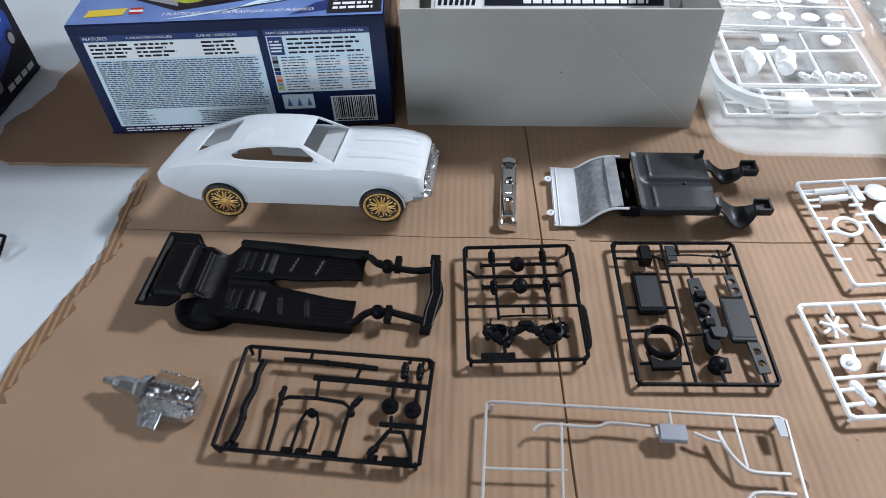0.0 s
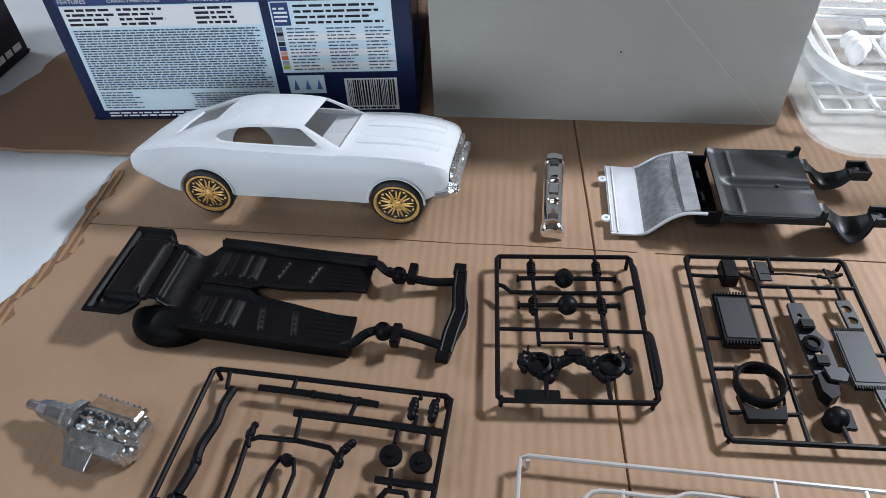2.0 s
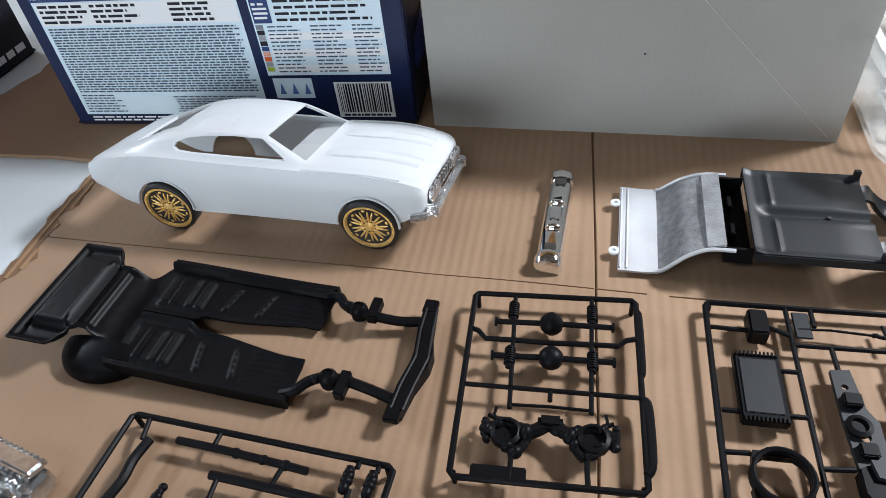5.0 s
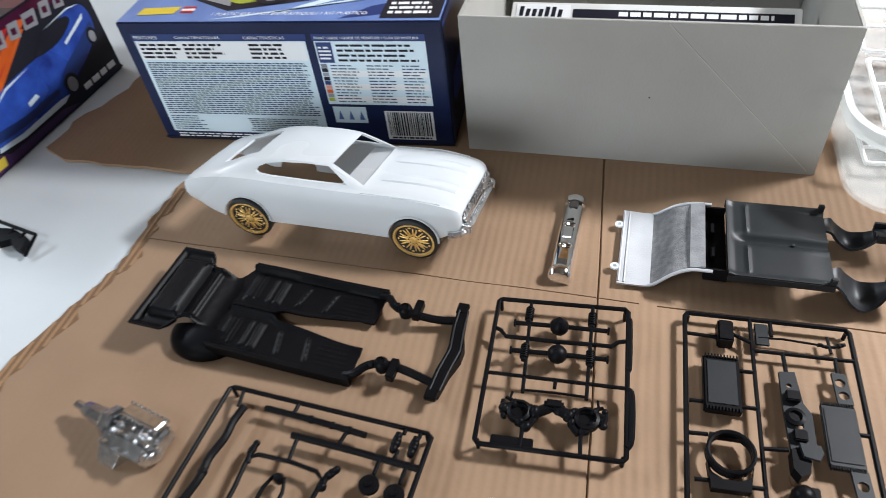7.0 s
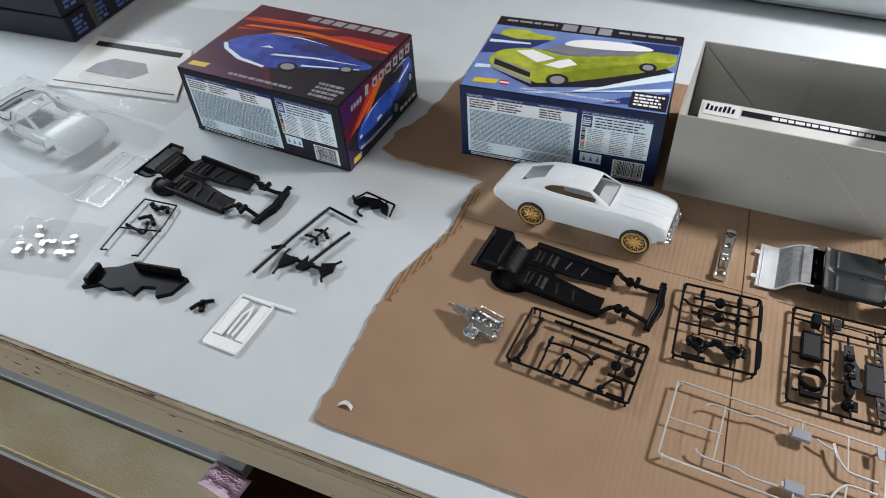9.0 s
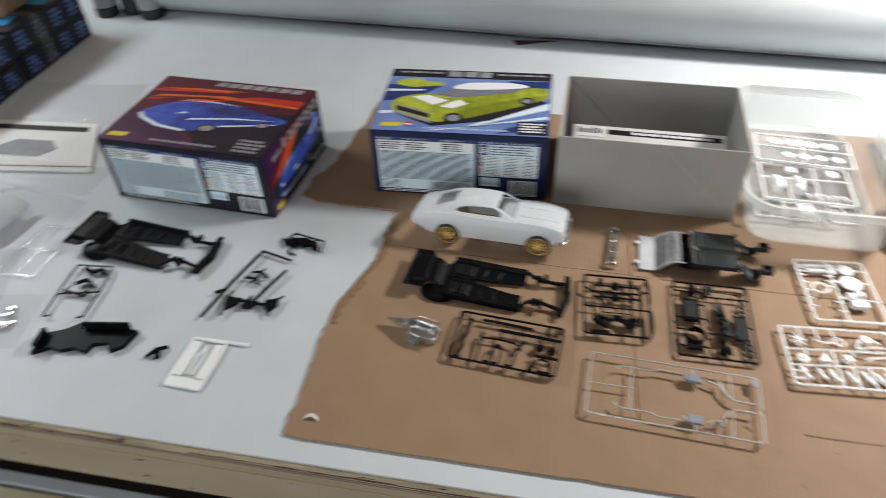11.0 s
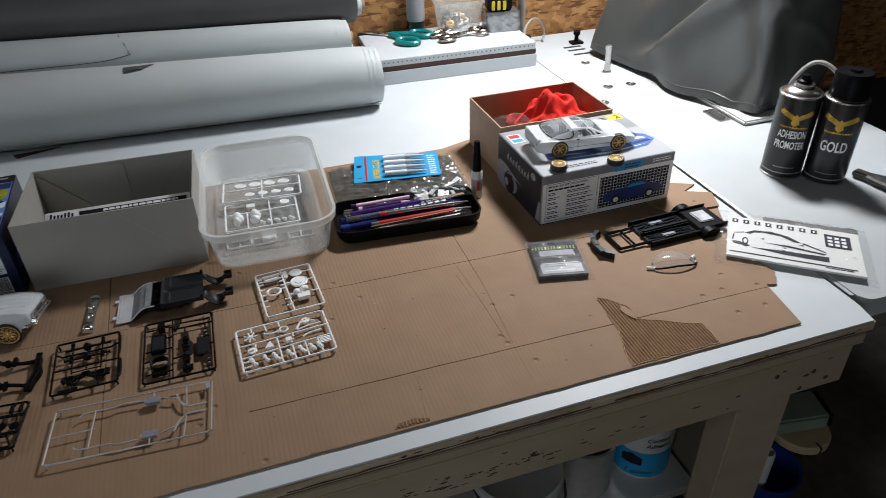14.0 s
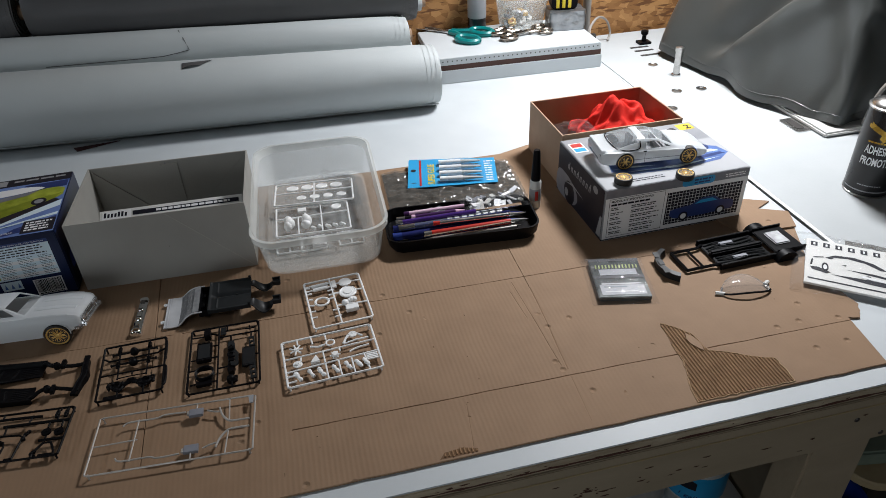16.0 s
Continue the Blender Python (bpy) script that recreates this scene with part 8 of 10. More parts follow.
s.shape([(0.27, 0.60), (0.34, 0.46), (0.37, 0.60)], 0.0035, 0.0095, "horn")
s.turned(0.54, 0.52, [(0.0040, 0.0035), (0.0046, 0.0065), (0.0036, 0.0095), (0, 0.010)], "distributor")
for k in range(6):
    a = 2 * math.pi * k / 6
    s.run((0.54, 0.52), (0.54 + 0.06 * math.cos(a), 0.52 + 0.08 * math.sin(a)), r=0.0009, name="lead")
s.run((0.70, 0.52), (0.78, 0.47), (0.92, 0.45), r=0.0012, name="moulded_rod", curve=True)
for k, u in enumerate((0.10, 0.24, 0.34, 0.49, 0.63, 0.74, 0.82)):
    s.knuckles([(u, 0.74), (u + 0.02, 0.82), (u + 0.04, 0.88)], 0.0019, "small_part", 30 + k, 5)
for k in range(4):
    s.block(0.86, 0.66 + 0.035 * k, 0.98, 0.68 + 0.035 * k, 0.0058, 0.0075, "louvre", None, 0.0)
for k, v in enumerate((0.78, 0.9)):
    s.run((0.0, v), (0.1, v - 0.01), r=0.0012, name="stub")

# trees on the bare bench
s = Tree("black plastic part tree fragment with suspension arms", (-0.6050, 0.2170), (-0.5580, 0.2220), (-0.6060, 0.1290), "black_kit", z=0.0, lift=0.0045)
s.run((0.03, 0.0), (0.0, 0.4), (0.02, 1.0))
s.run((1.0, 0.02), (1.08, 0.4), (1.05, 1.0))
s.runs((0.03, 0.0, 1.0, 0.02), (0.0, 0.58, 1.12, 0.52))
s.knuckles([(0.35, 0.08), (0.55, 0.14), (0.80, 0.08), (0.90, 0.18)], 0.0022, "suspension_arm", 41, 8)
s.knuckles([(0.30, 0.38), (0.55, 0.30), (0.80, 0.42)], 0.0022, "suspension_arm", 42, 8)
s.knuckles([(0.15, 0.52), (0.45, 0.56), (0.75, 0.60), (0.60, 0.40)], 0.0018, "suspension_arm", 43, 8)
s.run((0.05, 1.0), (0.18, 0.98))
s.run((0.9, 1.0), (1.05, 0.98))
s = Tree("black plastic part tree fragment with axles", (-0.3800, 0.2750), (-0.3440, 0.2640), (-0.3850, 0.1600), "black_kit", z=0.0, lift=0.0045)
s.run((0.0, -0.02), (0.05, 0.5), (0.20, 1.04), r=0.0019)
s.run((0.0, -0.02), (1.15, -0.03), r=0.0017)
s.run((1.30, 0.12), (1.26, 0.36), (1.24, 0.64), r=0.0019)
s.knuckles([(0.35, 0.30), (0.62, 0.26), (0.90, 0.30)], 0.0017, "axle", 44, 8)
s.knuckles([(0.30, 0.40), (0.62, 0.37), (0.84, 0.42)], 0.0015, "axle", 45, 8)
s.run((0.62, 0.20), (0.62, 0.44), r=0.0014, name="differential_nose")
s.run((-0.14, 0.72), (0.14, 0.62), r=0.0022, name="stub")
s.knuckles([(0.50, 0.77), (0.85, 0.69), (1.25, 0.665), (1.62, 0.63), (1.92, 0.60)], 0.0020, "crossmember", 46, 5)
for pts in ([(0.36, 0.70), (0.62, 0.69), (0.86, 0.66), (0.80, 0.76), (0.62, 0.86), (0.50, 0.80)], [(1.02, 0.58), (1.16, 0.66), (1.42, 0.62), (1.30, 0.74), (1.04, 0.76)], [(1.58, 0.58), (1.90, 0.50), (2.02, 0.58), (1.92, 0.70), (1.70, 0.66)]):
    s.shape(pts, 0.0020, 0.0062, "suspension_arm")
for a, b in (((0.62, 0.86), (0.70, 0.94)), ((0.36, 0.70), (0.34, 0.62)), ((1.90, 0.50), (1.96, 0.44)), ((1.92, 0.70), (2.06, 0.74))):
    s.run(a, b, r=0.0013, name="stub")

t = thing("model_bracket", "small black plastic radiator bracket lying on the bench", "model part", pose(-0.335, 0.301, 0, 0, 0, -8))
part("bracket_plate", prism(B(), [(-0.022, -0.008), (-0.016, 0.004), (0.004, 0.008), (0.020, 0.004), (0.026, -0.008), (0.016, -0.006), (0.010, -0.001), (0.002, -0.007), (-0.006, -0.002), (-0.012, -0.009)], 0.0003, 0.006), "black_kit", t)
for a, b in (((-0.014, 0.010, 0.008), (0.028, 0.006, 0.008)), ((-0.026, -0.004, 0.003), (-0.014, 0.010, 0.008)), ((0.028, 0.006, 0.008), (0.030, -0.010, 0.003)), ((0.004, 0.003, 0.005), (0.006, 0.009, 0.008)), ((0.016, 0.002, 0.005), (0.017, 0.008, 0.008))):
    part("strut", tube(B(), [a, b], 0.0013, 6), "black_kit", t, smooth=True)
part("foot", tube(B(), smooth_line([(-0.002, -0.004, 0.004), (-0.010, -0.012, 0.003), (-0.008, -0.020, 0.002), (0.000, -0.022, 0.002)], 4), 0.0014, 6), "black_kit", t, smooth=True)
part("foot", tube(B(), [(-0.022, -0.006, 0.004), (-0.030, 0.002, 0.002)], 0.0018, 6), "black_kit", t, smooth=True)
t = thing("model_inner_fender", "black plastic engine bay panel lying on the bench", "model part", pose(-0.525, 0.104, 0, 0, 0, 8))
bm = prism(B(), [(-0.052, -0.020), (-0.048, 0.008), (-0.028, 0.014), (-0.010, 0.026), (0.026, 0.022), (0.058, 0.014), (0.050, -0.008), (0.036, -0.016), (0.030, -0.004), (0.014, -0.006), (0.010, -0.018), (-0.006, -0.012), (-0.020, -0.016), (-0.034, -0.012)], 0.0003, 0.006)
part("panel", bm, "black_kit", t)
part("upright", box(B(), -0.006, 0.050, 0.014, 0.018, 0.006, 0.016, bevel=0.001), "black_kit", t)
part("upright", box(B(), -0.050, -0.044, -0.016, 0.010, 0.006, 0.014, bevel=0.001), "black_kit", t)
t = thing("model_small_part", "tiny black plastic part beside the part trees", "model part", pose(-0.435, 0.103, 0, 0, 0, 30))
part("moulding", tube(B(), smooth_line([(-0.012, -0.004, 0.002), (0, 0, 0.005), (0.012, 0.003, 0.002)], 4), 0.0022, 6), "black_kit", t)
part("peg", box(B(), -0.003, 0.003, -0.010, 0.006, 0.0003, 0.004, bevel=0.0008), "black_kit", t)
s = Tree("small flat white plastic part tree on the bench", (-0.4020, 0.1280), (-0.3620, 0.1260), (-0.3985, 0.0640), "white_sprue", z=0.0, lift=0.0022, r=0.0016)
s.frame_of()
s.run((0.0, 0.0), (1.6, -0.05), r=0.0018)
s.block(0.02, 0.82, 0.98, 0.99, 0.0006, 0.0030, "flat_tab")
s.block(0.04, 0.05, 0.30, 0.80, 0.0006, 0.0028, "flat_panel")
s.block(0.70, 0.05, 0.96, 0.80, 0.0006, 0.0028, "flat_panel")
s.run((0.42, 0.75), (0.40, 0.35), (0.52, 0.10), r=0.0012, name="moulded_rod")
s.run((0.56, 0.75), (0.58, 0.35), (0.50, 0.10), r=0.0012, name="moulded_rod")
s = Tree("clear plastic part tree with windscreen frames", (-0.6980, 0.2850), (-0.6500, 0.2850), (-0.7060, 0.1900), "glass", z=0.0, lift=0.003, r=0.0013)
s.frame_of()
s.runs((0, 0.5, 1, 0.5), (0.5, 0, 0.5, 1))
t = thing("model_part_bag", "clear bag of small chrome model parts on the bench", "plastic bag", pose(-0.662, 0.115, 0, 0, 0, 10))
rng = random.Random(21)
for k in range(16):
    x, y = rng.uniform(-0.035, 0.035), rng.uniform(-0.024, 0.024)
    part("chrome_part", box(B(), x, x + rng.uniform(0.004, 0.012), y, y + rng.uniform(0.003, 0.008), 0.0005, rng.uniform(0.003, 0.008), bevel=0.0008), "chrome", t)
def bag_top(u, v):
    e = min(u, 1 - u, v, 1 - v, 0.3) / 0.3
    return Vector(((u - 0.5) * 0.11, (v - 0.5) * 0.085, 0.0005 + e ** 0.5 * (0.010 + 0.008 * abs(noise.noise(Vector((u * 8, v * 8, 4)))))))
part("bag", sheet(B(), 24, 18, bag_top), "film", t)
crumple("plastic_bag", "flat clear crinkled plastic bag on the bench", -0.745, 0.16, 0.0005, 0.14, 0.12, 0.010, 11, "film", 20)
crumple("plastic_bag", "clear plastic wrapper lying behind the body shell", -0.80, 0.40, 0.0005, 0.24, 0.07, 0.008, 13, "film", -4)
crumple("plastic_bag", "clear plastic wrapper lying at the back of the bench", -0.86, 0.60, 0.0005, 0.22, 0.14, 0.010, 14, "film", 6)

# bagged instruction sheet on the bare bench
t = thing("instruction_sheet", "bagged white instruction sheet with a dark drawing", "booklet", pose(-0.930, 0.384, 0.0005, 0, 0, 5))
part("paper_block", prism(B(), [(0.0, 0.0), (0.225, 0.006), (0.170, 0.138), (-0.018, 0.146)], 0.0, 0.003), "paper", t)
face = plane((0, 0, 0.003), (1, 0, 0), (0, 1, 0))
ink(t, "title_band", face, [[(0.0, 0.118), (0.165, 0.112), (0.162, 0.126), (-0.004, 0.132)]], "black_print", 0.0004)
ink(t, "drawing", face, [[(0.035, 0.045), (0.120, 0.040), (0.140, 0.062), (0.12, 0.085), (0.06, 0.088), (0.04, 0.07)]], "grey_print", 0.0004)
ink(t, "rule", face, [[(0.002, 0.012), (0.215, 0.016), (0.214, 0.0185), (0.001, 0.0145)]], "black_print", 0.0004)


# ---- clear storage tub ----
t = thing("storage_tub", "milky translucent plastic tub holding white part trees", "tub", pose(0.3055, 0.5255, 0.003, 0, 0, -2) @ Matrix.Diagonal((1.03, 1.035, 1.06, 1.0)))
prof = [(0.148, 0.262, 0.028, 0.0005), (0.158, 0.272, 0.030, 0.004), (0.174, 0.284, 0.034, 0.050), (0.184, 0.293, 0.036, 0.0515), (0.186, 0.295, 0.036, 0.061)]
inner = [(0.178, 0.287, 0.034, 0.061), (0.171, 0.281, 0.032, 0.050), (0.155, 0.269, 0.028, 0.006)]
part("tub_wall", loft(B(), [[Vector((x, y, z)) for x, y in rounded(w, d, r, 6)] for w, d, r, z in prof[:3] + inner[1:]], True), "tub", t, smooth=True)
rim = prof[2:] + inner[:2]
part("tub_rim", loft(B(), [[Vector((x, y, z)) for x, y in rounded(w, d, r, 6)] for w, d, r, z in rim], False), "tub_rim", t, smooth=True)
s = Tree("white plastic part tree with wheel backs in the tub", (0.2450, 0.5800), (0.3640, 0.5700), (0.2440, 0.5150), "white_sprue", z=0.040, lift=0.003, r=0.0015, group="part trees in the tub")
s.frame_of()
s.runs((0, 0.45, 1, 0.45), (0.5, 0, 0.5, 1))
for k in range(4):
    s.hoop(0.22 + 0.19 * k, 0.24, 0.0082, 0.0015, "wheel_back", 0.001, 0.8)
    s.hoop(0.34 + 0.17 * k, 0.72, 0.0065, 0.0013, "wheel_back", 0.001, 0.8)
s = Tree("white plastic part tree with seats in the tub", (0.2420, 0.5120), (0.3480, 0.5080), (0.2440, 0.4340), "white_sprue", z=0.036, lift=0.003, r=0.0015, group="part trees in the tub")
s.frame_of()
s.runs((0, 0.40, 1, 0.36), (0.62, 0, 0.62, 1), (0.3, 0.4, 0.3, 1))
for u in (0.16, 0.40):
    s.knuckles([(u, 0.45), (u + 0.02, 0.58), (u - 0.01, 0.70)], 0.0052, "bucket_seat", 60 + int(u * 10), 5)
s.hoop(0.84, 0.16, 0.0062, 0.0016, "steering_wheel", 0.001)
for k in range(5):
    s.knuckles([(0.48 + 0.1 * k, 0.80), (0.52 + 0.1 * k, 0.86)], 0.0020, "small_part", 70 + k, 4)
s.block(0.30, 0.10, 0.42, 0.24, 0.002, 0.006, "console")
for k, (x, y, a) in enumerate(((0.256, 0.466, 84), (0.291, 0.464, 90), (0.346, 0.464, 92))):
    s = Tree("white plastic part tree standing in the tub", (x - 0.020, y), (x + 0.016, y), (x - 0.020, y - 0.034), "white_sprue", z=0.0095, lift=0.002, r=0.0015, group="part trees in the tub")
    s.frame_of()
    s.runs((0.5, 0, 0.5, 1), (0, 0.5, 1, 0.5))
    if k == 1:
        s.block(0.45, 0.2, 1.0, 0.95, 0.0005, 0.0060, "dashboard")
fillr = part("packing_bag", box(B(), 0.232, 0.372, 0.452, 0.620, 0.0095, 0.034, bevel=0.008), "film")
tagged(fillr, "clear bag of parts at the bottom of the tub", "plastic bag")
crumple("plastic_bag", "clear crinkled parts bag in the tub", 0.352, 0.560, 0.036, 0.06, 0.12, 0.016, 33, "film", 5)

# ---- pencil tray ----
t = thing("pencil_tray", "black plastic tray full of pens, knives and brushes", "tray", pose(0.508, 0.430, 0.003, 0, 0, -4.5))
w, d = 0.226, 0.098
levels = [(w - 0.016, d - 0.016, 0.016, 0.0003), (w - 0.004, d - 0.004, 0.020, 0.010), (w, d, 0.022, 0.024), (w - 0.005, d - 0.005, 0.020, 0.024), (w - 0.012, d - 0.012, 0.018, 0.006)]
part("shell", loft(B(), [[Vector((x, y, z)) for x, y in rounded(a, b, r, 6)] for a, b, r, z in levels]), "black_kit", t, smooth=True)
PX = pose(0.508, 0.430, 0.003, 0, 0, -4.5)


def pen(name, label, category, a, b, r, material, tip=None, tipmat="steel", group="pens and tools"):
    a, b = PX @ Vector(a), PX @ Vector(b)
    o = thing(name, label, category, Matrix.Translation(a), group)
    v = b - a
    part("barrel", tube(B(), [(0, 0, 0), v * 0.02, v * 0.82], r, 10), material, o, smooth=True)
    part("tip", tube(B(), [v * 0.82, v * 0.94, v], r * 0.8, 8, r * 0.15), tipmat, o, smooth=True)
    part("end_cap", tube(B(), [v * -0.02, v * 0.05], r * 1.06, 10), tip or tipmat, o, smooth=True)
    return o


pen("craft_knife", "red handled craft knife with a steel blade", "knife", (-0.055, -0.026, 0.0185), (0.100, -0.018, 0.0195), 0.0042, "red_plastic")
pen("craft_knife", "silver craft knife with a grey handle", "knife", (0.075, -0.034, 0.0175), (-0.075, -0.038, 0.0155), 0.0036, "steel")
pen("marker", "navy blue marker with white lettering", "marker", (-0.098, -0.008, 0.0205), (0.095, -0.001, 0.0215), 0.0062, "navy_plastic", "navy_plastic", "navy_plastic")
pen("marker", "dark blue marker beneath the other pens", "marker", (-0.100, -0.020, 0.0155), (0.090, -0.010, 0.0155), 0.0060, "navy_plastic", "blue_plastic", "blue_plastic")
pen("paint_brush", "paint brush with a purple handle", "brush", (-0.070, 0.014, 0.0245), (0.010, 0.018, 0.0250), 0.0036, "purple_print", "pink_plastic", "pink_plastic")
pen("paint_brush", "thin black paint brush", "brush", (-0.090, 0.026, 0.0165), (0.095, 0.030, 0.0165), 0.0034, "black_kit")
pen("tweezers", "long steel ruler lying across the pens", "tool", (-0.088, 0.006, 0.0240), (0.094, 0.012, 0.0250), 0.0026, "steel")
pen("paint_brush", "paint brush with a pale pink handle and dark bristles", "brush", (-0.080, 0.020, 0.0285), (0.030, 0.024, 0.0295), 0.0030, "pink_plastic", "purple_print", "black_kit")
pen("gel_pen", "glossy violet pen with a silver tip", "pen", (-0.094, -0.003, 0.0285), (0.050, 0.004, 0.0300), 0.0036, "violet_plastic", "silver_plate", "silver_plate")
pen("craft_knife", "slim steel knife with a knurled grip", "knife", (-0.040, -0.014, 0.0275), (0.098, -0.011, 0.0265), 0.0030, "silver_plate", "red_plastic")
for k in range(5):
    pen("pen", "thin pen at the bottom of the tray", "pen", (-0.095 + 0.004 * k, -0.036 + 0.016 * k, 0.0105), (0.092 - 0.003 * k, -0.034 + 0.016 * k, 0.0105), 0.0040, ("black_kit", "navy_plastic", "grey_print", "steel", "black_kit")[k])
bm = B()
for k in range(8):
    box(bm, -0.020 + 0.011 * k, -0.013 + 0.011 * k, -0.0055, 0.0030, 0.0268, 0.0275)
for label, a, b, wide in (("flat steel ruler lying on the pens", (-0.070, 0.0035, 0.0262), (0.096, 0.0100, 0.0285), 0.0034), ("thin steel scriber along the tray edge", (-0.060, -0.0400, 0.0235), (0.070, -0.0290, 0.0245), 0.0014)):
    a, b = Vector(a), Vector(b)
    side = (b - a).cross(Vector((0, 0, 1))).normalized() * wide
    o = thing("hand_tool", label, "tool", PX.copy(), "pens and tools")
    part("blade", loft(B(), [[p - side, p + side, p + side + Vector((0, 0, 0.0012)), p - side + Vector((0, 0, 0.0012))] for p in (a, b)]), "silver_plate", o)
o = thing("clear_pen", "clear plastic pen with a dark blue refill", "pen", PX.copy(), "pens and tools")
part("barrel", tube(B(), [(-0.092, -0.012, 0.0245), (0.060, -0.006, 0.0285)], 0.0042, 12), "glass", o, smooth=True)
part("refill", tube(B(), [(-0.090, -0.012, 0.0245), (0.075, -0.0055, 0.0288)], 0.0016, 8), "navy_plastic", o)
part("pen_cap", tube(B(), [(-0.094, -0.012, 0.0244), (-0.070, -0.0112, 0.0250)], 0.0048, 12), "silver_plate", o, smooth=True)
ob = part("label_mark", bm, "white_print", t)
ob["kind"] = "stuff"
t2 = thing("parts_bag", "clear bag of white and chrome small parts", "plastic bag", PX @ pose(0.058, 0.030, 0.024, 0, 0, 6))
rng = random.Random(31)
for k in range(26):
    x, y, z = rng.uniform(-0.040, 0.040), rng.uniform(-0.017, 0.017), rng.uniform(0.001, 0.007)
    m = pose(x, y, z, rng.uniform(-25, 25), rng.uniform(-25, 25), rng.uniform(0, 180))
    a, b = rng.uniform(0.004, 0.011), rng.uniform(0.0022, 0.0050)
    kind = k % 4
    if kind == 0:
        bm = lathe(B(), [(a * 0.45, 0), (a * 0.6, 0.001), (a * 0.55, 0.0024), (a * 0.3, 0.0026), (a * 0.28, 0.0012), (0, 0.0012)], 14, m)
    elif kind == 1:
        bm = prism(B(), [(-a, -b), (a, -b), (a * 0.8, b), (a * 0.2, b), (0, 0), (-a * 0.3, b * 1.6), (-a, b)], 0, 0.0014, m)
    else:
        bm = box(B(), -a, a, -b, b, 0, rng.uniform(0.0012, 0.0040), m, bevel=0.0005)
    part("small_part", bm, ("white_sprue", "grey_print", "silver_coat", "white_plastic", "foil_print")[k % 5], t2)
def pack_top(u, v):
    e = min(u, 1 - u, v, 1 - v, 0.3) / 0.3
    return Vector(((u - 0.5) * 0.100, (v - 0.5) * 0.046, 0.001 + e ** 0.5 * (0.006 + 0.008 * abs(noise.noise(Vector((u * 9, v * 7, 8)))))))
part("bag", sheet(B(), 24, 14, pack_top), "film", t2)
crumple("foil_wrap", "small grey foil packet in the pencil tray", 0.478, 0.456, 0.026, 0.035, 0.022, 0.008, 36, "foil", -8, "packet")

# smoky sleeve and glue card behind the tray
t = thing("plastic_sleeve", "dark smoky plastic sleeve lying under the glue card", "sleeve", pose(0.412, 0.482, 0.003, 0, 0, -3))
def sleeve(u, v):
    return Vector((0.224 * u, 0.158 * v, 0.0012 + 0.009 * abs(noise.noise(Vector((u * 5, v * 9, 3)))) + 0.004 * abs(noise.noise(Vector((u * 14, v * 22, 6)))) + 0.004 * math.sin(math.pi * v)))
part("film_top", sheet(B(), 64, 44, sleeve), "film_dark", t)
part("film_base", box(B(), 0.002, 0.222, 0.002, 0.156, 0.0001, 0.0009), "film_dark", t)
t = thing("glue_card", "blue blister card of four small super glue tubes", "glue card", pose(0.4535, 0.5640, 0.0115, 2, 0, -11))
part("card", prism(B(), [(0.0, 0.0), (0.150, 0.006), (0.152, 0.088), (0.004, 0.094), (0.002, 0.09)], 0.0, 0.0012), "cyan_print", t)
face = plane((0, 0, 0.0012), (1, 0, 0), (0, 1, 0))
ink(t, "stripe", face, [rect(0.020, 0.004, 0.0235, 0.090)], "red_print", 0.0004)
lettering(t, "lettering", plane((0.046, 0.008, 0.0012), (0, 1, 0), (-1, 0, 0)), "SUPER GLUE", 0.012, 0.066, "yellow_print", 0.0005, 0, 0, 0.02)
ink(t, "hang_hole", face, [disc(0.010, 0.055, 0.0045, 14)], "black_print", 0.0004)
ink(t, "small_print", face, bars(0.132, 0.010, 0.148, 0.080, 9, 91, 0.4, 0.3), "white_print", 0.0004)
for k in range(4):
    y = 0.016 + 0.0185 * k
    o = part("glue_tube", tube(B(), [(0.054, y, 0.006), (0.062, y, 0.006), (0.088, y, 0.006), (0.092, y, 0.006)], 0.0044, 10), "white_print", t, "silver white glue tube", smooth=True)
    part("nozzle", tube(B(), [(0.092, y, 0.006), (0.112, y, 0.006), (0.126, y, 0.006)], 0.0036, 10, 0.0014), "white_plastic", o, smooth=True)
    bm = sheet(B(), 10, 6, lambda u, v: Vector((0.050 + 0.080 * u, y - 0.0085 + 0.017 * v, 0.0014 + 0.0115 * (math.sin(math.pi * u) * math.sin(math.pi * v)) ** 0.4)))
    part("blister", bm, "film", t)

# touch-up pen standing upright
t = thing("touch_up_pen", "upright touch-up pen with a black cap", "marker", pose(0.6385, 0.4645, 0.003))
part("bottle", lathe(B(), [(0.0085, 0.0003), (0.0090, 0.002), (0.0090, 0.046), (0.0070, 0.049), (0, 0.049)], 18), "white_plastic", t, "pale bottle with a small label", smooth=True)
part("cap", lathe(B(), [(0.0074, 0.0475), (0.0074, 0.052), (0.0050, 0.098), (0.0042, 0.0995), (0, 0.0995)], 18), "black_kit", t, "tapered black cap", smooth=True)
part("label_band", lathe(B(), [(0.0091, 0.014), (0.0092, 0.0145), (0.0092, 0.034), (0.0091, 0.0345)], 18), "silver_print", t, smooth=True)
part("label_stripe", box(B(), -0.0035, 0.0015, -0.0098, -0.0090, 0.016, 0.032), "red_print", t)

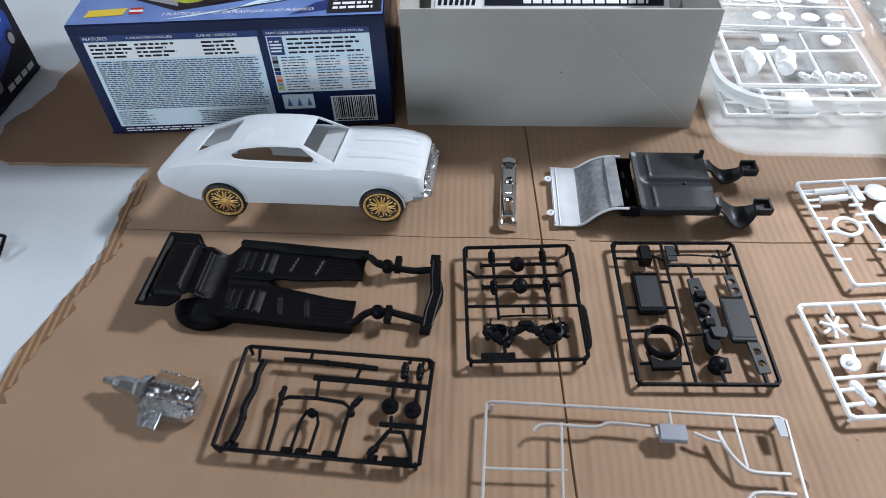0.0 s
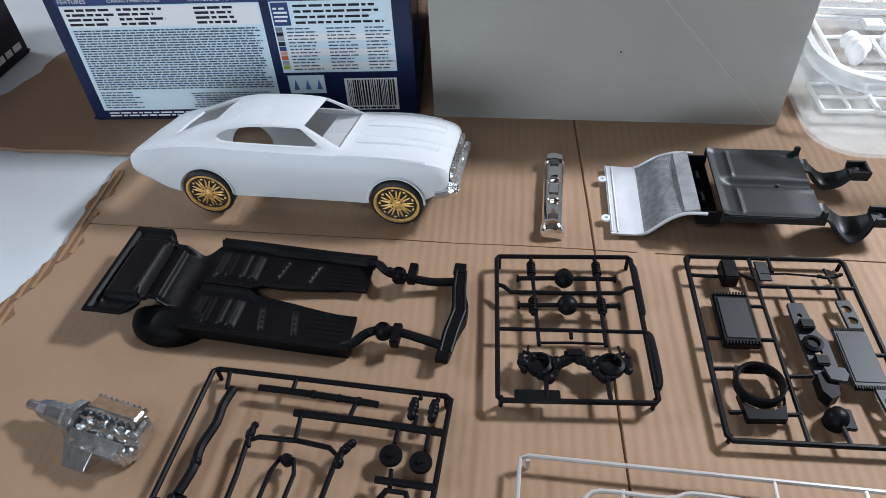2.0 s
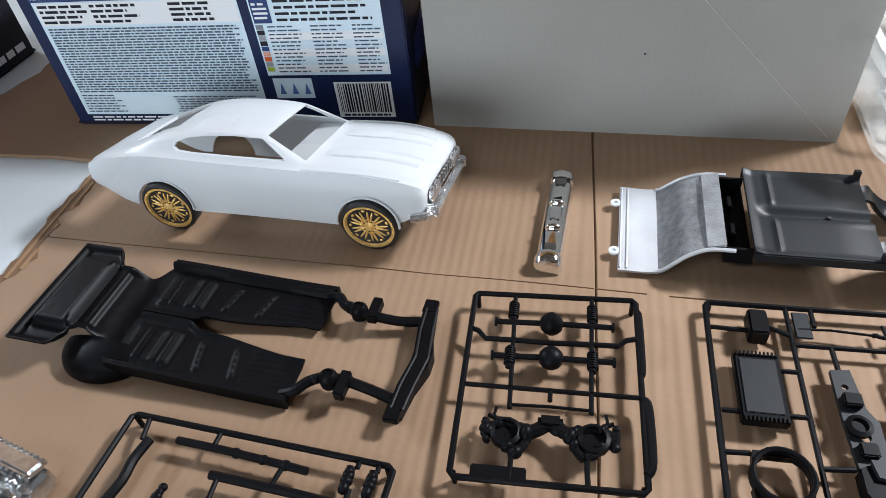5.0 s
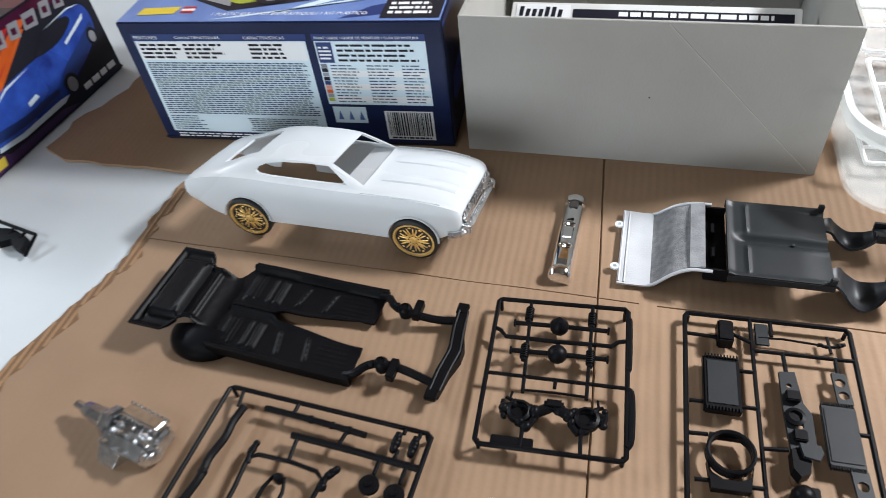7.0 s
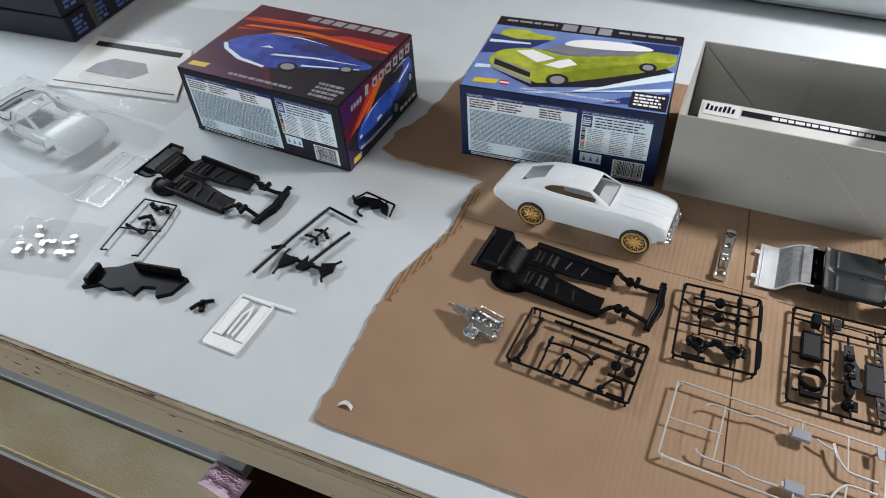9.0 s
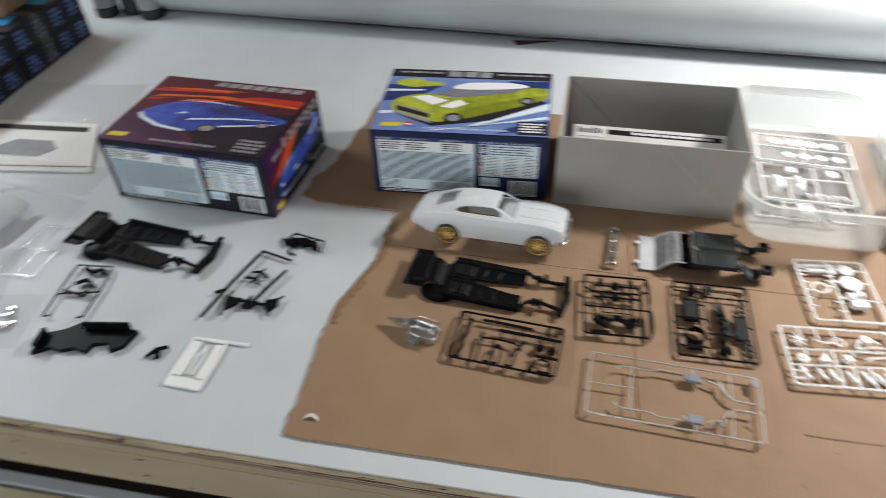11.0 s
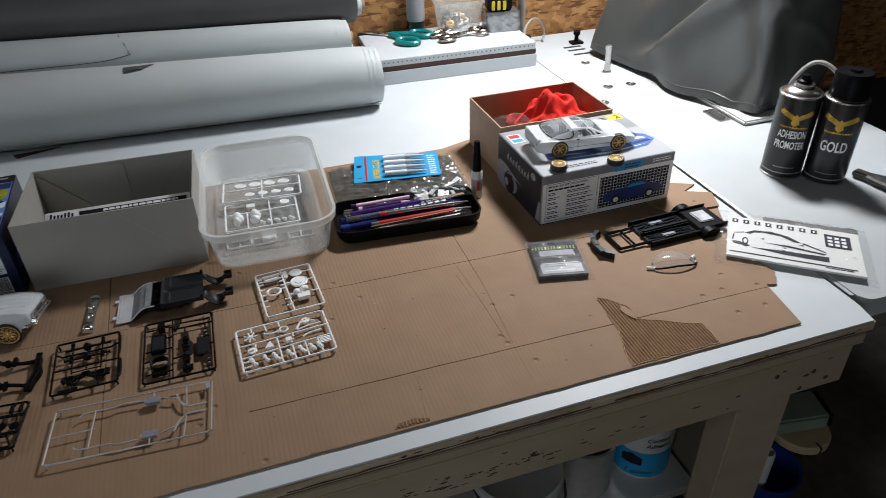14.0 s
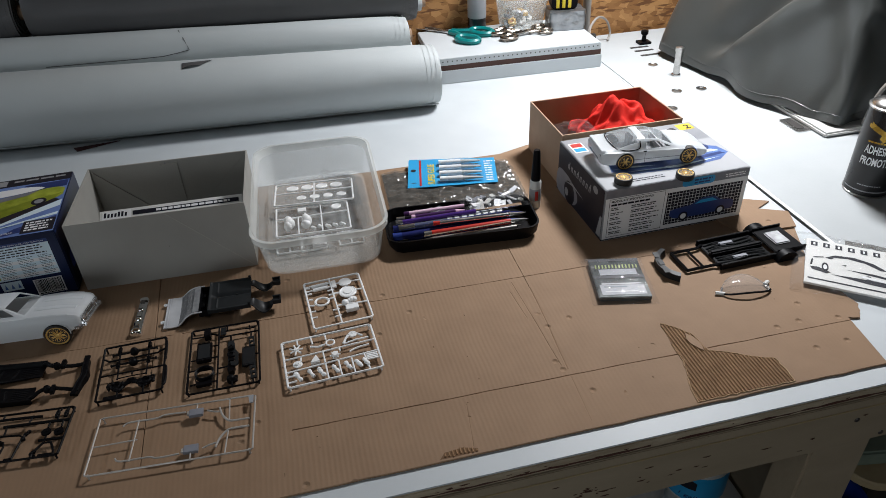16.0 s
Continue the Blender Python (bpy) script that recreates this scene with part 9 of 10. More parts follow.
# decal pack, bumper and window parts near the silver box
t = thing("decal_pack", "clear wrapped pack of holographic green and silver cards", "packet", pose(0.6790, 0.2475, 0.003, 0, 0, -13))
part("card", box(B(), -0.034, 0.034, -0.042, 0.042, 0.001, 0.008, bevel=0.0008), "holo", t)
face = plane((-0.034, -0.042, 0.008), (1, 0, 0), (0, 1, 0))
ink(t, "silver_panel", face, [rect(0.005, 0.005, 0.063, 0.026), rect(0.010, 0.047, 0.060, 0.060)], "grey_print", 0.0003)
ink(t, "tint_bar", face, [rect(0.008, 0.0265, 0.060, 0.0290)], "foil_print", 0.0005)
ink(t, "tint_bar", face, [rect(0.010, 0.020, 0.040, 0.0225)], "ink_blue", 0.0005)
ink(t, "tint_bar", face, [rect(0.010, 0.010, 0.052, 0.0125)], "foil_print", 0.0005)
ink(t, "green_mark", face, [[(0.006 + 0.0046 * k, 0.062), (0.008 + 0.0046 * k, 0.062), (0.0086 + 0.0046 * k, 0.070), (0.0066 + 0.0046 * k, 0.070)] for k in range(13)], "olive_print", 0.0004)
ink(t, "dark_band", face, [rect(0.0, 0.040, 0.068, 0.046), rect(0.0, 0.078, 0.068, 0.084)], "black_print", 0.0004)
bm = sheet(B(), 18, 18, lambda u, v: Vector(((u - 0.5) * 0.086, (v - 0.5) * 0.098, 0.0005 + 0.0105 * (min(u, 1 - u, v, 1 - v, 0.12) / 0.12) ** 0.5 + 0.003 * abs(noise.noise(Vector((u * 9, v * 9, 1)))))))
part("wrapper", bm, "film", t)
t = thing("model_bumper", "curved dark grey front bumper part lying on cardboard", "model bumper", pose(0.7560, 0.2580, 0.003, 0, 0, -96))
arc = smooth_line([(-0.034, 0.004, 0), (-0.020, -0.010, 0), (0.0, -0.015, 0), (0.020, -0.010, 0), (0.034, 0.004, 0)], 4)
bm = B()
loft(bm, [[Vector((p.x * s, p.y * s + o, z)) for s, o, z in ((1, 0, 0.0003), (1, 0, 0.010), (0.82, 0.004, 0.011), (0.76, 0.006, 0.0003))] for p in arc])
part("moulding", bm, "black_matt", t, smooth=True)
for x in (-0.018, 0, 0.018):
    part("slot", box(B(), x - 0.006, x + 0.006, -0.0135, -0.006, 0.0105, 0.0114, bevel=0.0004), "slate", t)
t = thing("model_window", "clear model windscreen with a grey rim lying on cardboard", "model window", pose(0.8280, 0.1880, 0.003, 0, 0, -8) @ Matrix.Diagonal((0.92, 0.85, 0.75, 1)))
arch = smooth_line([(-0.036, -0.008, 0.002), (-0.026, -0.016, 0.006), (0, -0.020, 0.010), (0.026, -0.016, 0.006), (0.036, -0.008, 0.002)], 4)
back = smooth_line([(-0.030, 0.006, 0.002), (-0.018, 0.016, 0.012), (0, 0.020, 0.016), (0.018, 0.016, 0.012), (0.032, 0.006, 0.002)], 4)
nn = len(arch) - 1
part("pane", sheet(B(), nn, 6, lambda u, v: arch[round(u * nn)].lerp(back[round(u * nn)], v) + Vector((0, 0, 0.006 * math.sin(math.pi * v)))), "glass", t, smooth=True)
part("rim", tube(B(), arch, 0.0018, 6), "black_kit", t)
part("rim", tube(B(), back, 0.0010, 6), "glass", t)
for a, b in ((arch[0], back[0]), (arch[-1], back[-1])):
    part("rim", tube(B(), [a, b], 0.0016, 6), "chrome", t)
part("foot", tube(B(), [(-0.032, -0.010, 0.003), (-0.044, -0.006, 0.003)], 0.0032, 8), "white_plastic", t)
part("foot", tube(B(), [(0.033, 0.004, 0.003), (0.040, 0.010, 0.003)], 0.0032, 8), "white_plastic", t)

# bagged instruction leaflet
t = thing("instruction_leaflet", "bagged white instruction leaflet with a car drawing", "booklet", pose(0.9060, 0.1740, 0.0066, 0, 0, -38.5) @ Matrix.Diagonal((1.0, 0.84, 1.0, 1.0)))
L, D = 0.178, 0.132
part("paper_block", box(B(), 0, L, 0, D, 0, 0.0032, bevel=0.0004), "paper", t)
face = plane((0, 0, 0.0032), (1, 0, 0), (0, 1, 0))
ink(t, "title_shape", face, [rect(0.006 + 0.0155 * k, 0.111, 0.0145 + 0.0155 * k, 0.124) for k in range(8)], "black_print", 0.0003)
ink(t, "title_shape", face, [rect(0.009 + 0.0155 * k, 0.114, 0.0115 + 0.0155 * k, 0.121) for k in range(8)], "white_print", 0.0005)
f = lambda pts: [(0.006 + 0.128 * u, 0.020 + 0.090 * v) for u, v in pts]  # noqa: E731
dark = [[(0.0, 0.30), (0.02, 0.22), (0.16, 0.16), (0.20, 0.22), (0.08, 0.32)],
        [(0.20, 0.16), (0.55, 0.08), (1.0, 0.06), (1.0, 0.24), (0.80, 0.22), (0.45, 0.20)],
        [(0.14, 0.66), (0.24, 0.80), (0.42, 0.84), (0.60, 0.76), (0.74, 0.58), (0.66, 0.58), (0.52, 0.72), (0.36, 0.76), (0.24, 0.72), (0.20, 0.64)],
        [(0.34, 0.40), (0.56, 0.36), (0.96, 0.28), (0.98, 0.33), (0.60, 0.42)],
        disc(0.145, 0.36, 0.034, 16, 0.14), disc(0.55, 0.27, 0.03, 14, 0.06),
        [(0.0, 0.36), (0.015, 0.56), (0.03, 0.56), (0.02, 0.36)], [(0.03, 0.60), (0.13, 0.66), (0.13, 0.69), (0.03, 0.63)], [(0.74, 0.56), (0.98, 0.36), (0.985, 0.39), (0.76, 0.60)], [(0.30, 0.52), (0.34, 0.50), (0.35, 0.55)], [(0.70, 0.50), (0.76, 0.48), (0.76, 0.53)]]
ink(t, "car_drawing", face, [f(p) for p in dark], "black_print", 0.0003, "black car drawing")
ink(t, "car_drawing", face, [f(disc(0.145, 0.36, 0.018, 14, 0.08)), f([(0.46, 0.24), (0.68, 0.21), (0.70, 0.27), (0.50, 0.30)])], "white_print", 0.0005)
ink(t, "maker_badge", face, [rect(0.132, 0.074, 0.166, 0.116)], "black_print", 0.0003)
ink(t, "maker_badge", face, [rect(0.136 + 0.009 * (k % 3), 0.080 + 0.011 * (k // 3), 0.142 + 0.009 * (k % 3), 0.087 + 0.011 * (k // 3)) for k in range(9)], "white_print", 0.0005)
ink(t, "rule", face, [rect(0.004, 0.012, 0.168, 0.0155)], "black_print", 0.0003)
ink(t, "small_print", face, bars(0.128, 0.006, 0.170, 0.012, 1, 95, 0.5, 0.2), "black_print", 0.0003)
bm = sheet(B(), 64, 52, lambda u, v: Vector((-0.016 + (L + 0.030) * u, -0.018 + (D + 0.038) * v, -0.0030 + 0.0125 * (min(u, 1 - u, v, 1 - v, 0.14) / 0.14) ** 0.5 + 0.0045 * abs(noise.noise(Vector((u * 14, v * 12, 6)))) + 0.0025 * abs(noise.noise(Vector((u * 31, v * 27, 2)))))))
part("bag", bm, "film", t)
part("bag_fold", thick(sheet(B(), 20, 4, lambda u, v: Vector((0.05 + 0.13 * u, D + 0.004 + 0.014 * v, 0.001 + 0.004 * abs(noise.noise(Vector((u * 14, v * 4, 2))))))), 0.0004), "film_dark", t)


# ---- spray cans ----
def spray_can(x, y, label, lines, r, h, cap, turn, body="can_black", group="spray cans", bird=True):
    t = thing("spray_can", label, "spray can", pose(x, y, 0.0005, 0, 0, turn), group)
    part("can_body", lathe(B(), [(r * 0.94, 0.0002), (r, 0.002), (r, h)], 40), body, t, smooth=True)
    for z in (0.0015, h):
        part("seam_ring", lathe(B(), [(r * 0.98, z - 0.002), (r * 1.03, z - 0.001), (r * 1.03, z + 0.0015), (r * 0.96, z + 0.0025)], 40), "steel", t, smooth=True)
    part("dome", lathe(B(), [(r * 0.97, h), (r * 0.88, h + 0.005), (r * 0.60, h + 0.010), (r * 0.48, h + 0.011), (r * 0.48, h + 0.016), (r * 0.3, h + 0.017), (0, h + 0.017)], 36), "steel", t, "bare metal shoulder", smooth=True)
    if cap:
        part("cap", lathe(B(), [(r * 0.90, h + 0.004), (r * 0.86, h + 0.040), (r * 0.80, h + 0.043), (r * 0.3, h + 0.043), (r * 0.26, h + 0.047), (0, h + 0.047)], 36), "black_kit", t, "glossy black cap", smooth=True)
    else:
        part("nozzle", lathe(B(), [(r * 0.34, h + 0.015), (r * 0.34, h + 0.021), (r * 0.22, h + 0.023), (r * 0.2, h + 0.030), (0, h + 0.031)], 16), "black_kit", t, "black spray nozzle", smooth=True)

    def wrap(poly):
        return [Vector(((r + 0.0004) * math.sin(a / r), -(r + 0.0004) * math.cos(a / r), z)) for a, z in poly]

    def curved(name, polys, material):
        bm = B()
        for poly in polys:
            bm.faces.new([bm.verts.new(p) for p in wrap(poly)])
        bmesh.ops.triangulate(bm, faces=bm.faces[:])
        me = bpy.data.meshes.new(name)
        bm.to_mesh(me)
        bm.free()
        me.materials.append(M[material])
        o = new(name, me)
        o.parent = t
        if len(polys) > 1:
            o["kind"] = "stuff"
        return o

    if bird:
        wing = []
        for s in (-1, 1):
            for k in range(8):
                a0, a1 = 0.0016 + 0.0031 * k, 0.0050 + 0.0031 * k
                low, top = 0.735 + 0.0085 * k, 0.800 + 0.0105 * k - (0.03 if k == 7 else 0)
                wing.append([(s * a0, h * low), (s * a1, h * (low + 0.012)), (s * a1, h * top), (s * a0, h * (top - 0.006))])
        wing.append([(-0.0065, h * 0.705), (0, h * 0.665), (0.0065, h * 0.705), (0.0035, h * 0.79), (0, h * 0.815), (-0.0035, h * 0.79)])
        curved("emblem", wing, "gold_print")
        curved("emblem_bar", [[(-0.021 + 0.0044 * k, h * 0.645), (-0.0175 + 0.0044 * k, h * 0.645), (-0.0175 + 0.0044 * k, h * 0.665), (-0.021 + 0.0044 * k, h * 0.665)] for k in range(10)], "gold_print")
        curved("small_print", [[(-0.016 + 0.0034 * k, h * 0.145), (-0.0135 + 0.0034 * k, h * 0.145), (-0.0135 + 0.0034 * k, h * 0.157), (-0.016 + 0.0034 * k, h * 0.157)] for k in range(10)], "silver_print")
        curved("base_line", [[(a * 0.002 - 0.04, 0.010), (a * 0.002 - 0.038, 0.010), (a * 0.002 - 0.038, 0.012), (a * 0.002 - 0.04, 0.012)] for a in range(40)], "silver_print")
    for text, z, hgt, wide in lines:
        ob = lettering(t, "lettering", Matrix.Identity(4), text, hgt, wide, "white_print", 0, -wide / 2, z, 0.022)
        for v in ob.data.vertices:
            a, zz = v.co.x, v.co.y
            v.co = Vector(((r + 0.0005) * math.sin(a / r), -(r + 0.0005) * math.cos(a / r), zz))
    return t


spray_can(1.163, 0.366, "black adhesion promoter spray can with a gold emblem", (("ADHESION", 0.074, 0.0135, 0.044), ("PROMOTER", 0.055, 0.0135, 0.047)), 0.0325, 0.142, False, -42)
spray_can(1.213, 0.322, "black gold paint spray can with a glossy cap", (("GOLD", 0.060, 0.0185, 0.040),), 0.0325, 0.142, True, -46)
small = spray_can(1.350, 0.285, "small blue and white paint can with a dark cap", (), 0.026, 0.068, False, -50, "cyan_print", "paint cans", False)
part("cap", lathe(B(), [(0.0235, 0.070), (0.0225, 0.100), (0.021, 0.103), (0, 0.103)], 30), "black_kit", small, "dark cap", smooth=True)
part("label_band", lathe(B(), [(0.0262, 0.050), (0.0263, 0.051), (0.0263, 0.066), (0.0262, 0.067)], 30), "white_print", small, smooth=True)
part("label_patch", prism(B(), disc(0, 0, 0.012, 18, 0.006), 0, 0.0006, Matrix.Rotation(radians(-50), 4, "Z") @ plane((0, -0.0262, 0.058), (1, 0, 0), (0, 0, 1))), "silver_print", small)
t = thing("pliers", "worn dark steel pliers lying on the sewing table", "pliers", pose(1.288, 0.232, 0.0005, 0, 0, -72))
for s in (-1, 1):
    part("handle", tube(B(), smooth_line([(-0.055, s * 0.004, 0.007), (-0.030, s * 0.010, 0.008), (0.02, s * 0.016, 0.008), (0.085, s * 0.012, 0.007)], 5), 0.0062, 8), "dark_steel", t, smooth=True)
part("pivot", lathe(B(), [(0.012, 0.001), (0.013, 0.004), (0.012, 0.013), (0.004, 0.015), (0, 0.015)], 18, pose(-0.035, 0, 0)), "dark_steel", t, smooth=True)
part("jaw", box(B(), -0.080, -0.040, -0.009, 0.009, 0.001, 0.013, bevel=0.003), "dark_steel", t)
t = thing("wire_loop", "bent grey cable behind the spray cans", "cable", pose(1.33, 0.52, 0.0005))
part("cable", tube(B(), smooth_line([(-0.02, 0.03, 0.012), (-0.015, 0.02, 0.08), (0.01, 0.0, 0.12), (0.04, -0.03, 0.10), (0.06, -0.05, 0.03), (0.065, -0.055, 0.003)], 6), 0.004, 8), "pipe", t, smooth=True)

# ---- raised shelf at the back with its tools ----
t = thing("bench_riser", "low white riser with a brown strip and pegboard top", "riser", pose(0.606, 1.022, 0, 0, 0, -1.6))
part("riser_base", box(B(), 0, 0.392, 0, 0.205, 0.0003, 0.030, bevel=0.001), "white_top", t)
part("brown_strip", box(B(), 0, 0.390, 0.003, 0.203, 0.030, 0.042), "brown_strip", t)
part("pegboard_top", box(B(), 0, 0.388, 0.001, 0.204, 0.042, 0.058, bevel=0.001), "white_top", t)
bm = B()
rng = random.Random(6)
for k in range(36):
    box(bm, 0.008 + 0.0106 * k, 0.0105 + 0.0106 * k, 0.0004, 0.0012, 0.0495, 0.052)
ob = part("peg_hole", bm, "dark", t)
ob["kind"] = "stuff"
RZ = 0.0585


def scissors(label, x, y, turn, size, handle, blade="steel"):
    t = thing("scissors", label, "scissors", pose(x, y, RZ, 0, 0, turn), "scissors")
    for s in (-1, 1):
        part("blade", prism(B(), [(0, s * 0.002), (-0.5 * size, s * 0.008 * size / 0.1), (-0.5 * size, s * 0.001), (0, -s * 0.004)], 0.003 + 0.0015 * (s > 0), 0.0048 + 0.0015 * (s > 0)), blade, t)
        c = Vector((0.36 * size, s * 0.17 * size, 0.006))
        pts = [c + Vector((0.15 * size * math.cos(a), 0.10 * size * math.sin(a), 0)) for a in [2 * math.pi * k / 20 for k in range(21)]]
        bm = tube(B(), pts, 0.036 * size, 8)
        tube(bm, [(0, s * 0.004, 0.005), (0.12 * size, s * 0.05 * size, 0.006), (0.24 * size, s * 0.12 * size, 0.006)], 0.036 * size, 8)
        part("handle", bm, handle, t, smooth=True)
    part("rivet", lathe(B(), [(0.004, 0.002), (0.004, 0.0078), (0, 0.008)], 12), "steel", t)
    return t


scissors("teal handled fabric scissors lying on the riser", 0.685, 1.186, -46, 0.185, "teal")
scissors("old steel scissors lying on the riser", 0.842, 1.132, 196, 0.130, "worn_steel")
scissors("old steel snips beside the other scissors", 0.858, 1.122, 12, 0.105, "worn_steel")
scissors("small steel scissors lying on the riser", 0.790, 1.160, -10, 0.090, "worn_steel")
t = thing("spray_bottle", "dark spray can with a pale torn label", "spray can", pose(0.756, 1.206, RZ))
part("can_body", lathe(B(), [(0.021, 0.0003), (0.022, 0.003), (0.022, 0.110), (0.018, 0.118), (0.008, 0.122), (0, 0.122)], 28), "can_black", t, smooth=True)
part("label_band", lathe(B(), [(0.0222, 0.028), (0.0224, 0.030), (0.0224, 0.085), (0.0222, 0.087)], 28), "silver_print", t, "pale torn label", smooth=True)
t = thing("parts_container", "clear plastic container of small fittings", "container", pose(0.862, 1.189, RZ) @ Matrix.Diagonal((1.1, 1.0, 1.25, 1.0)))
levels = [(0.088, 0.062, 0.012, 0.0003), (0.104, 0.076, 0.014, 0.052), (0.112, 0.082, 0.015, 0.052), (0.112, 0.082, 0.015, 0.058), (0.102, 0.074, 0.013, 0.056), (0.086, 0.060, 0.011, 0.003)]
part("container_wall", loft(B(), [[Vector((x, y, z)) for x, y in rounded(a, b, r, 5)] for a, b, r, z in levels]), "tub", t, smooth=True)
rng = random.Random(17)
for k in range(14):
    x, y = rng.uniform(-0.032, 0.032), rng.uniform(-0.020, 0.020)
    part("fitting", lathe(B(), [(0.009, 0), (0.009, 0.006), (0.004, 0.0065), (0.004, 0.0005), (0, 0.0005)], 12, pose(x, y, 0.004 + 0.02 * rng.random(), rng.uniform(-50, 50), rng.uniform(-40, 40), 0)), rng.choice(("steel", "paper", "gold", "grey_print")), t)
t = thing("tape_block", "block wrapped in crumpled grey tape", "box", pose(0.958, 1.146, RZ, 0, 0, -8))
def wrapped(u, v):
    a = 2 * math.pi * u
    x, y = (0.042 * max(-1.0, min(1.0, 1.35 * math.cos(a))), 0.030 * max(-1.0, min(1.0, 1.35 * math.sin(a))))
    k = 1.0 if v < 0.8 else 1.0 - (v - 0.8) * 4.9
    crush = 0.0022 * noise.noise(Vector((x * 60, y * 60, v * 4))) + 0.0012 * abs(noise.noise(Vector((x * 160, y * 160, v * 9))))
    return Vector((x * k * (1 + crush * 14), y * k * (1 + crush * 18), 0.0003 + 0.044 * min(v / 0.8, 1.0) + (crush if v > 0.3 else 0)))


part("block", sheet(B(), 72, 20, wrapped), "foil", t, smooth=True)
t = thing("tape_measure", "black and yellow tape measure on a taped block", "tape measure", pose(0.952, 1.148, RZ + 0.0450, 0, 0, -10))
part("case", prism(B(), rounded(0.062, 0.040, 0.012, 5, 0, 0.020), -0.017, 0.017, plane((0, 0, 0), (1, 0, 0), (0, 0, 1))), "black_kit", t, smooth=True)
for k in range(3):
    part("yellow_band", box(B(), -0.020 + 0.014 * k, -0.012 + 0.014 * k, -0.0185, 0.0185, 0.004, 0.026, bevel=0.001), "yellow", t)
part("yellow_top", box(B(), -0.024, 0.024, -0.012, 0.012, 0.0398, 0.0412, bevel=0.0005), "yellow", t)
t = thing("conduit", "grey conduit pipe fixed upright on the wall", "pipe", pose(1.045, 1.215, 0.0005))
part("pipe", tube(B(), [(0, 0, 0.0), (0, 0, 0.5), (0.003, 0, 1.0)], 0.011, 12), "pipe", t, smooth=True)
t = thing("wire", "bent grey wire hooked behind the riser", "wire", pose(1.012, 1.12, 0.0005))
part("strand", tube(B(), smooth_line([(-0.012, -0.03, 0.045), (-0.002, -0.01, 0.062), (0.035, 0.03, 0.070), (0.070, 0.055, 0.052), (0.085, 0.060, 0.020), (0.075, 0.050, 0.004)], 6), 0.0030, 6), "pipe", t, smooth=True)
part("clip", box(B(), -0.006, 0.006, -0.03, -0.018, 0.002, 0.05, bevel=0.002), "dark_steel", t)
t = thing("thread_guide", "small black thread guide on the sewing table", "machine part", pose(1.165, 1.128, 0.0005))
part("guide_base", box(B(), -0.016, 0.016, -0.012, 0.012, 0.0003, 0.006, bevel=0.001), "black_kit", t)
part("post", lathe(B(), [(0.006, 0.006), (0.005, 0.02), (0.009, 0.024), (0.009, 0.032), (0, 0.034)], 14), "black_kit", t, smooth=True)

# ---- stacked dark boxes and cans at the far end of the bench ----
def dark_box(x, y, z, w, d, h, turn, tone):
    t = thing("printed_carton", "black carton with cyan print and clear tape", "box", pose(x, y, z, 0, 0, turn), "stacked black cartons")
    part("carton", box(B(), 0, w, 0, d, 0, h, bevel=0.001), "black_print", t)
    rt = plane((w, 0, 0), (0, 1, 0), (0, 0, 1))
    up = plane((0, 0, h), (1, 0, 0), (0, 1, 0))
    for k in range(int(d / 0.05)):
        ink(t, "print_block", rt, bars(0.012 + 0.05 * k, h * 0.15, 0.040 + 0.05 * k, h * 0.85, 4, 100 + k + tone, 0.6, 0.2, 0.02), "blue_print", 0.0004)
    ink(t, "cyan_patch", up, [[(w * 0.35, d * 0.1), (w * 0.9, d * 0.12), (w * 0.85, d * 0.4), (w * 0.3, d * 0.35)], [(w * 0.5, d * 0.55), (w * 0.95, d * 0.6), (w * 0.9, d * 0.9), (w * 0.45, d * 0.85)]], "cyan_print", 0.0004)
    part("tape", box(B(), w * 0.42, w + 0.0012, d * 0.32, d * 0.42, h * 0.02, h + 0.0012), "film_dark", t, "strip of clear packing tape")
    return t


dark_box(-1.20, 0.495, 0.0005, 0.215, 0.16, 0.042, 2, 1)
dark_box(-1.205, 0.50, 0.0435, 0.215, 0.16, 0.045, 1, 2)
dark_box(-1.20, 0.665, 0.0005, 0.212, 0.20, 0.045, 0, 3)
dark_box(-1.20, 0.665, 0.0465, 0.210, 0.20, 0.048, -1, 4)
t = thing("kraft_parcel", "brown paper parcel on top of black cartons", "parcel", pose(-1.18, 0.70, 0.0955, 0, 0, 4))
part("parcel", box(B(), 0, 0.15, 0, 0.13, 0, 0.06, bevel=0.004), "kraft", t)
t = thing("paper_stack", "stack of white paper on top of black cartons", "paper", pose(-1.19, 0.52, 0.0895, 0, 0, -3))
part("paper_block", box(B(), 0, 0.14, 0, 0.12, 0, 0.03, bevel=0.001), "paper", t)
for x, y, g in ((-0.905, 0.965, 0), (-0.958, 0.985, 1), (-1.01, 0.965, 0)):
    t = thing("paint_can", "silver and black paint can behind the cartons", "paint can", pose(x, y, 0.0005), "paint cans at the back")
    part("can_body", lathe(B(), [(0.024, 0.0003), (0.025, 0.003), (0.025, 0.10), (0.02, 0.108), (0, 0.108)], 28), "silver_print" if not g else "can_black", t, smooth=True)
    part("base_band", lathe(B(), [(0.0252, 0.001), (0.0254, 0.002), (0.0254, 0.020), (0.0252, 0.021)], 28), "can_black", t, smooth=True)

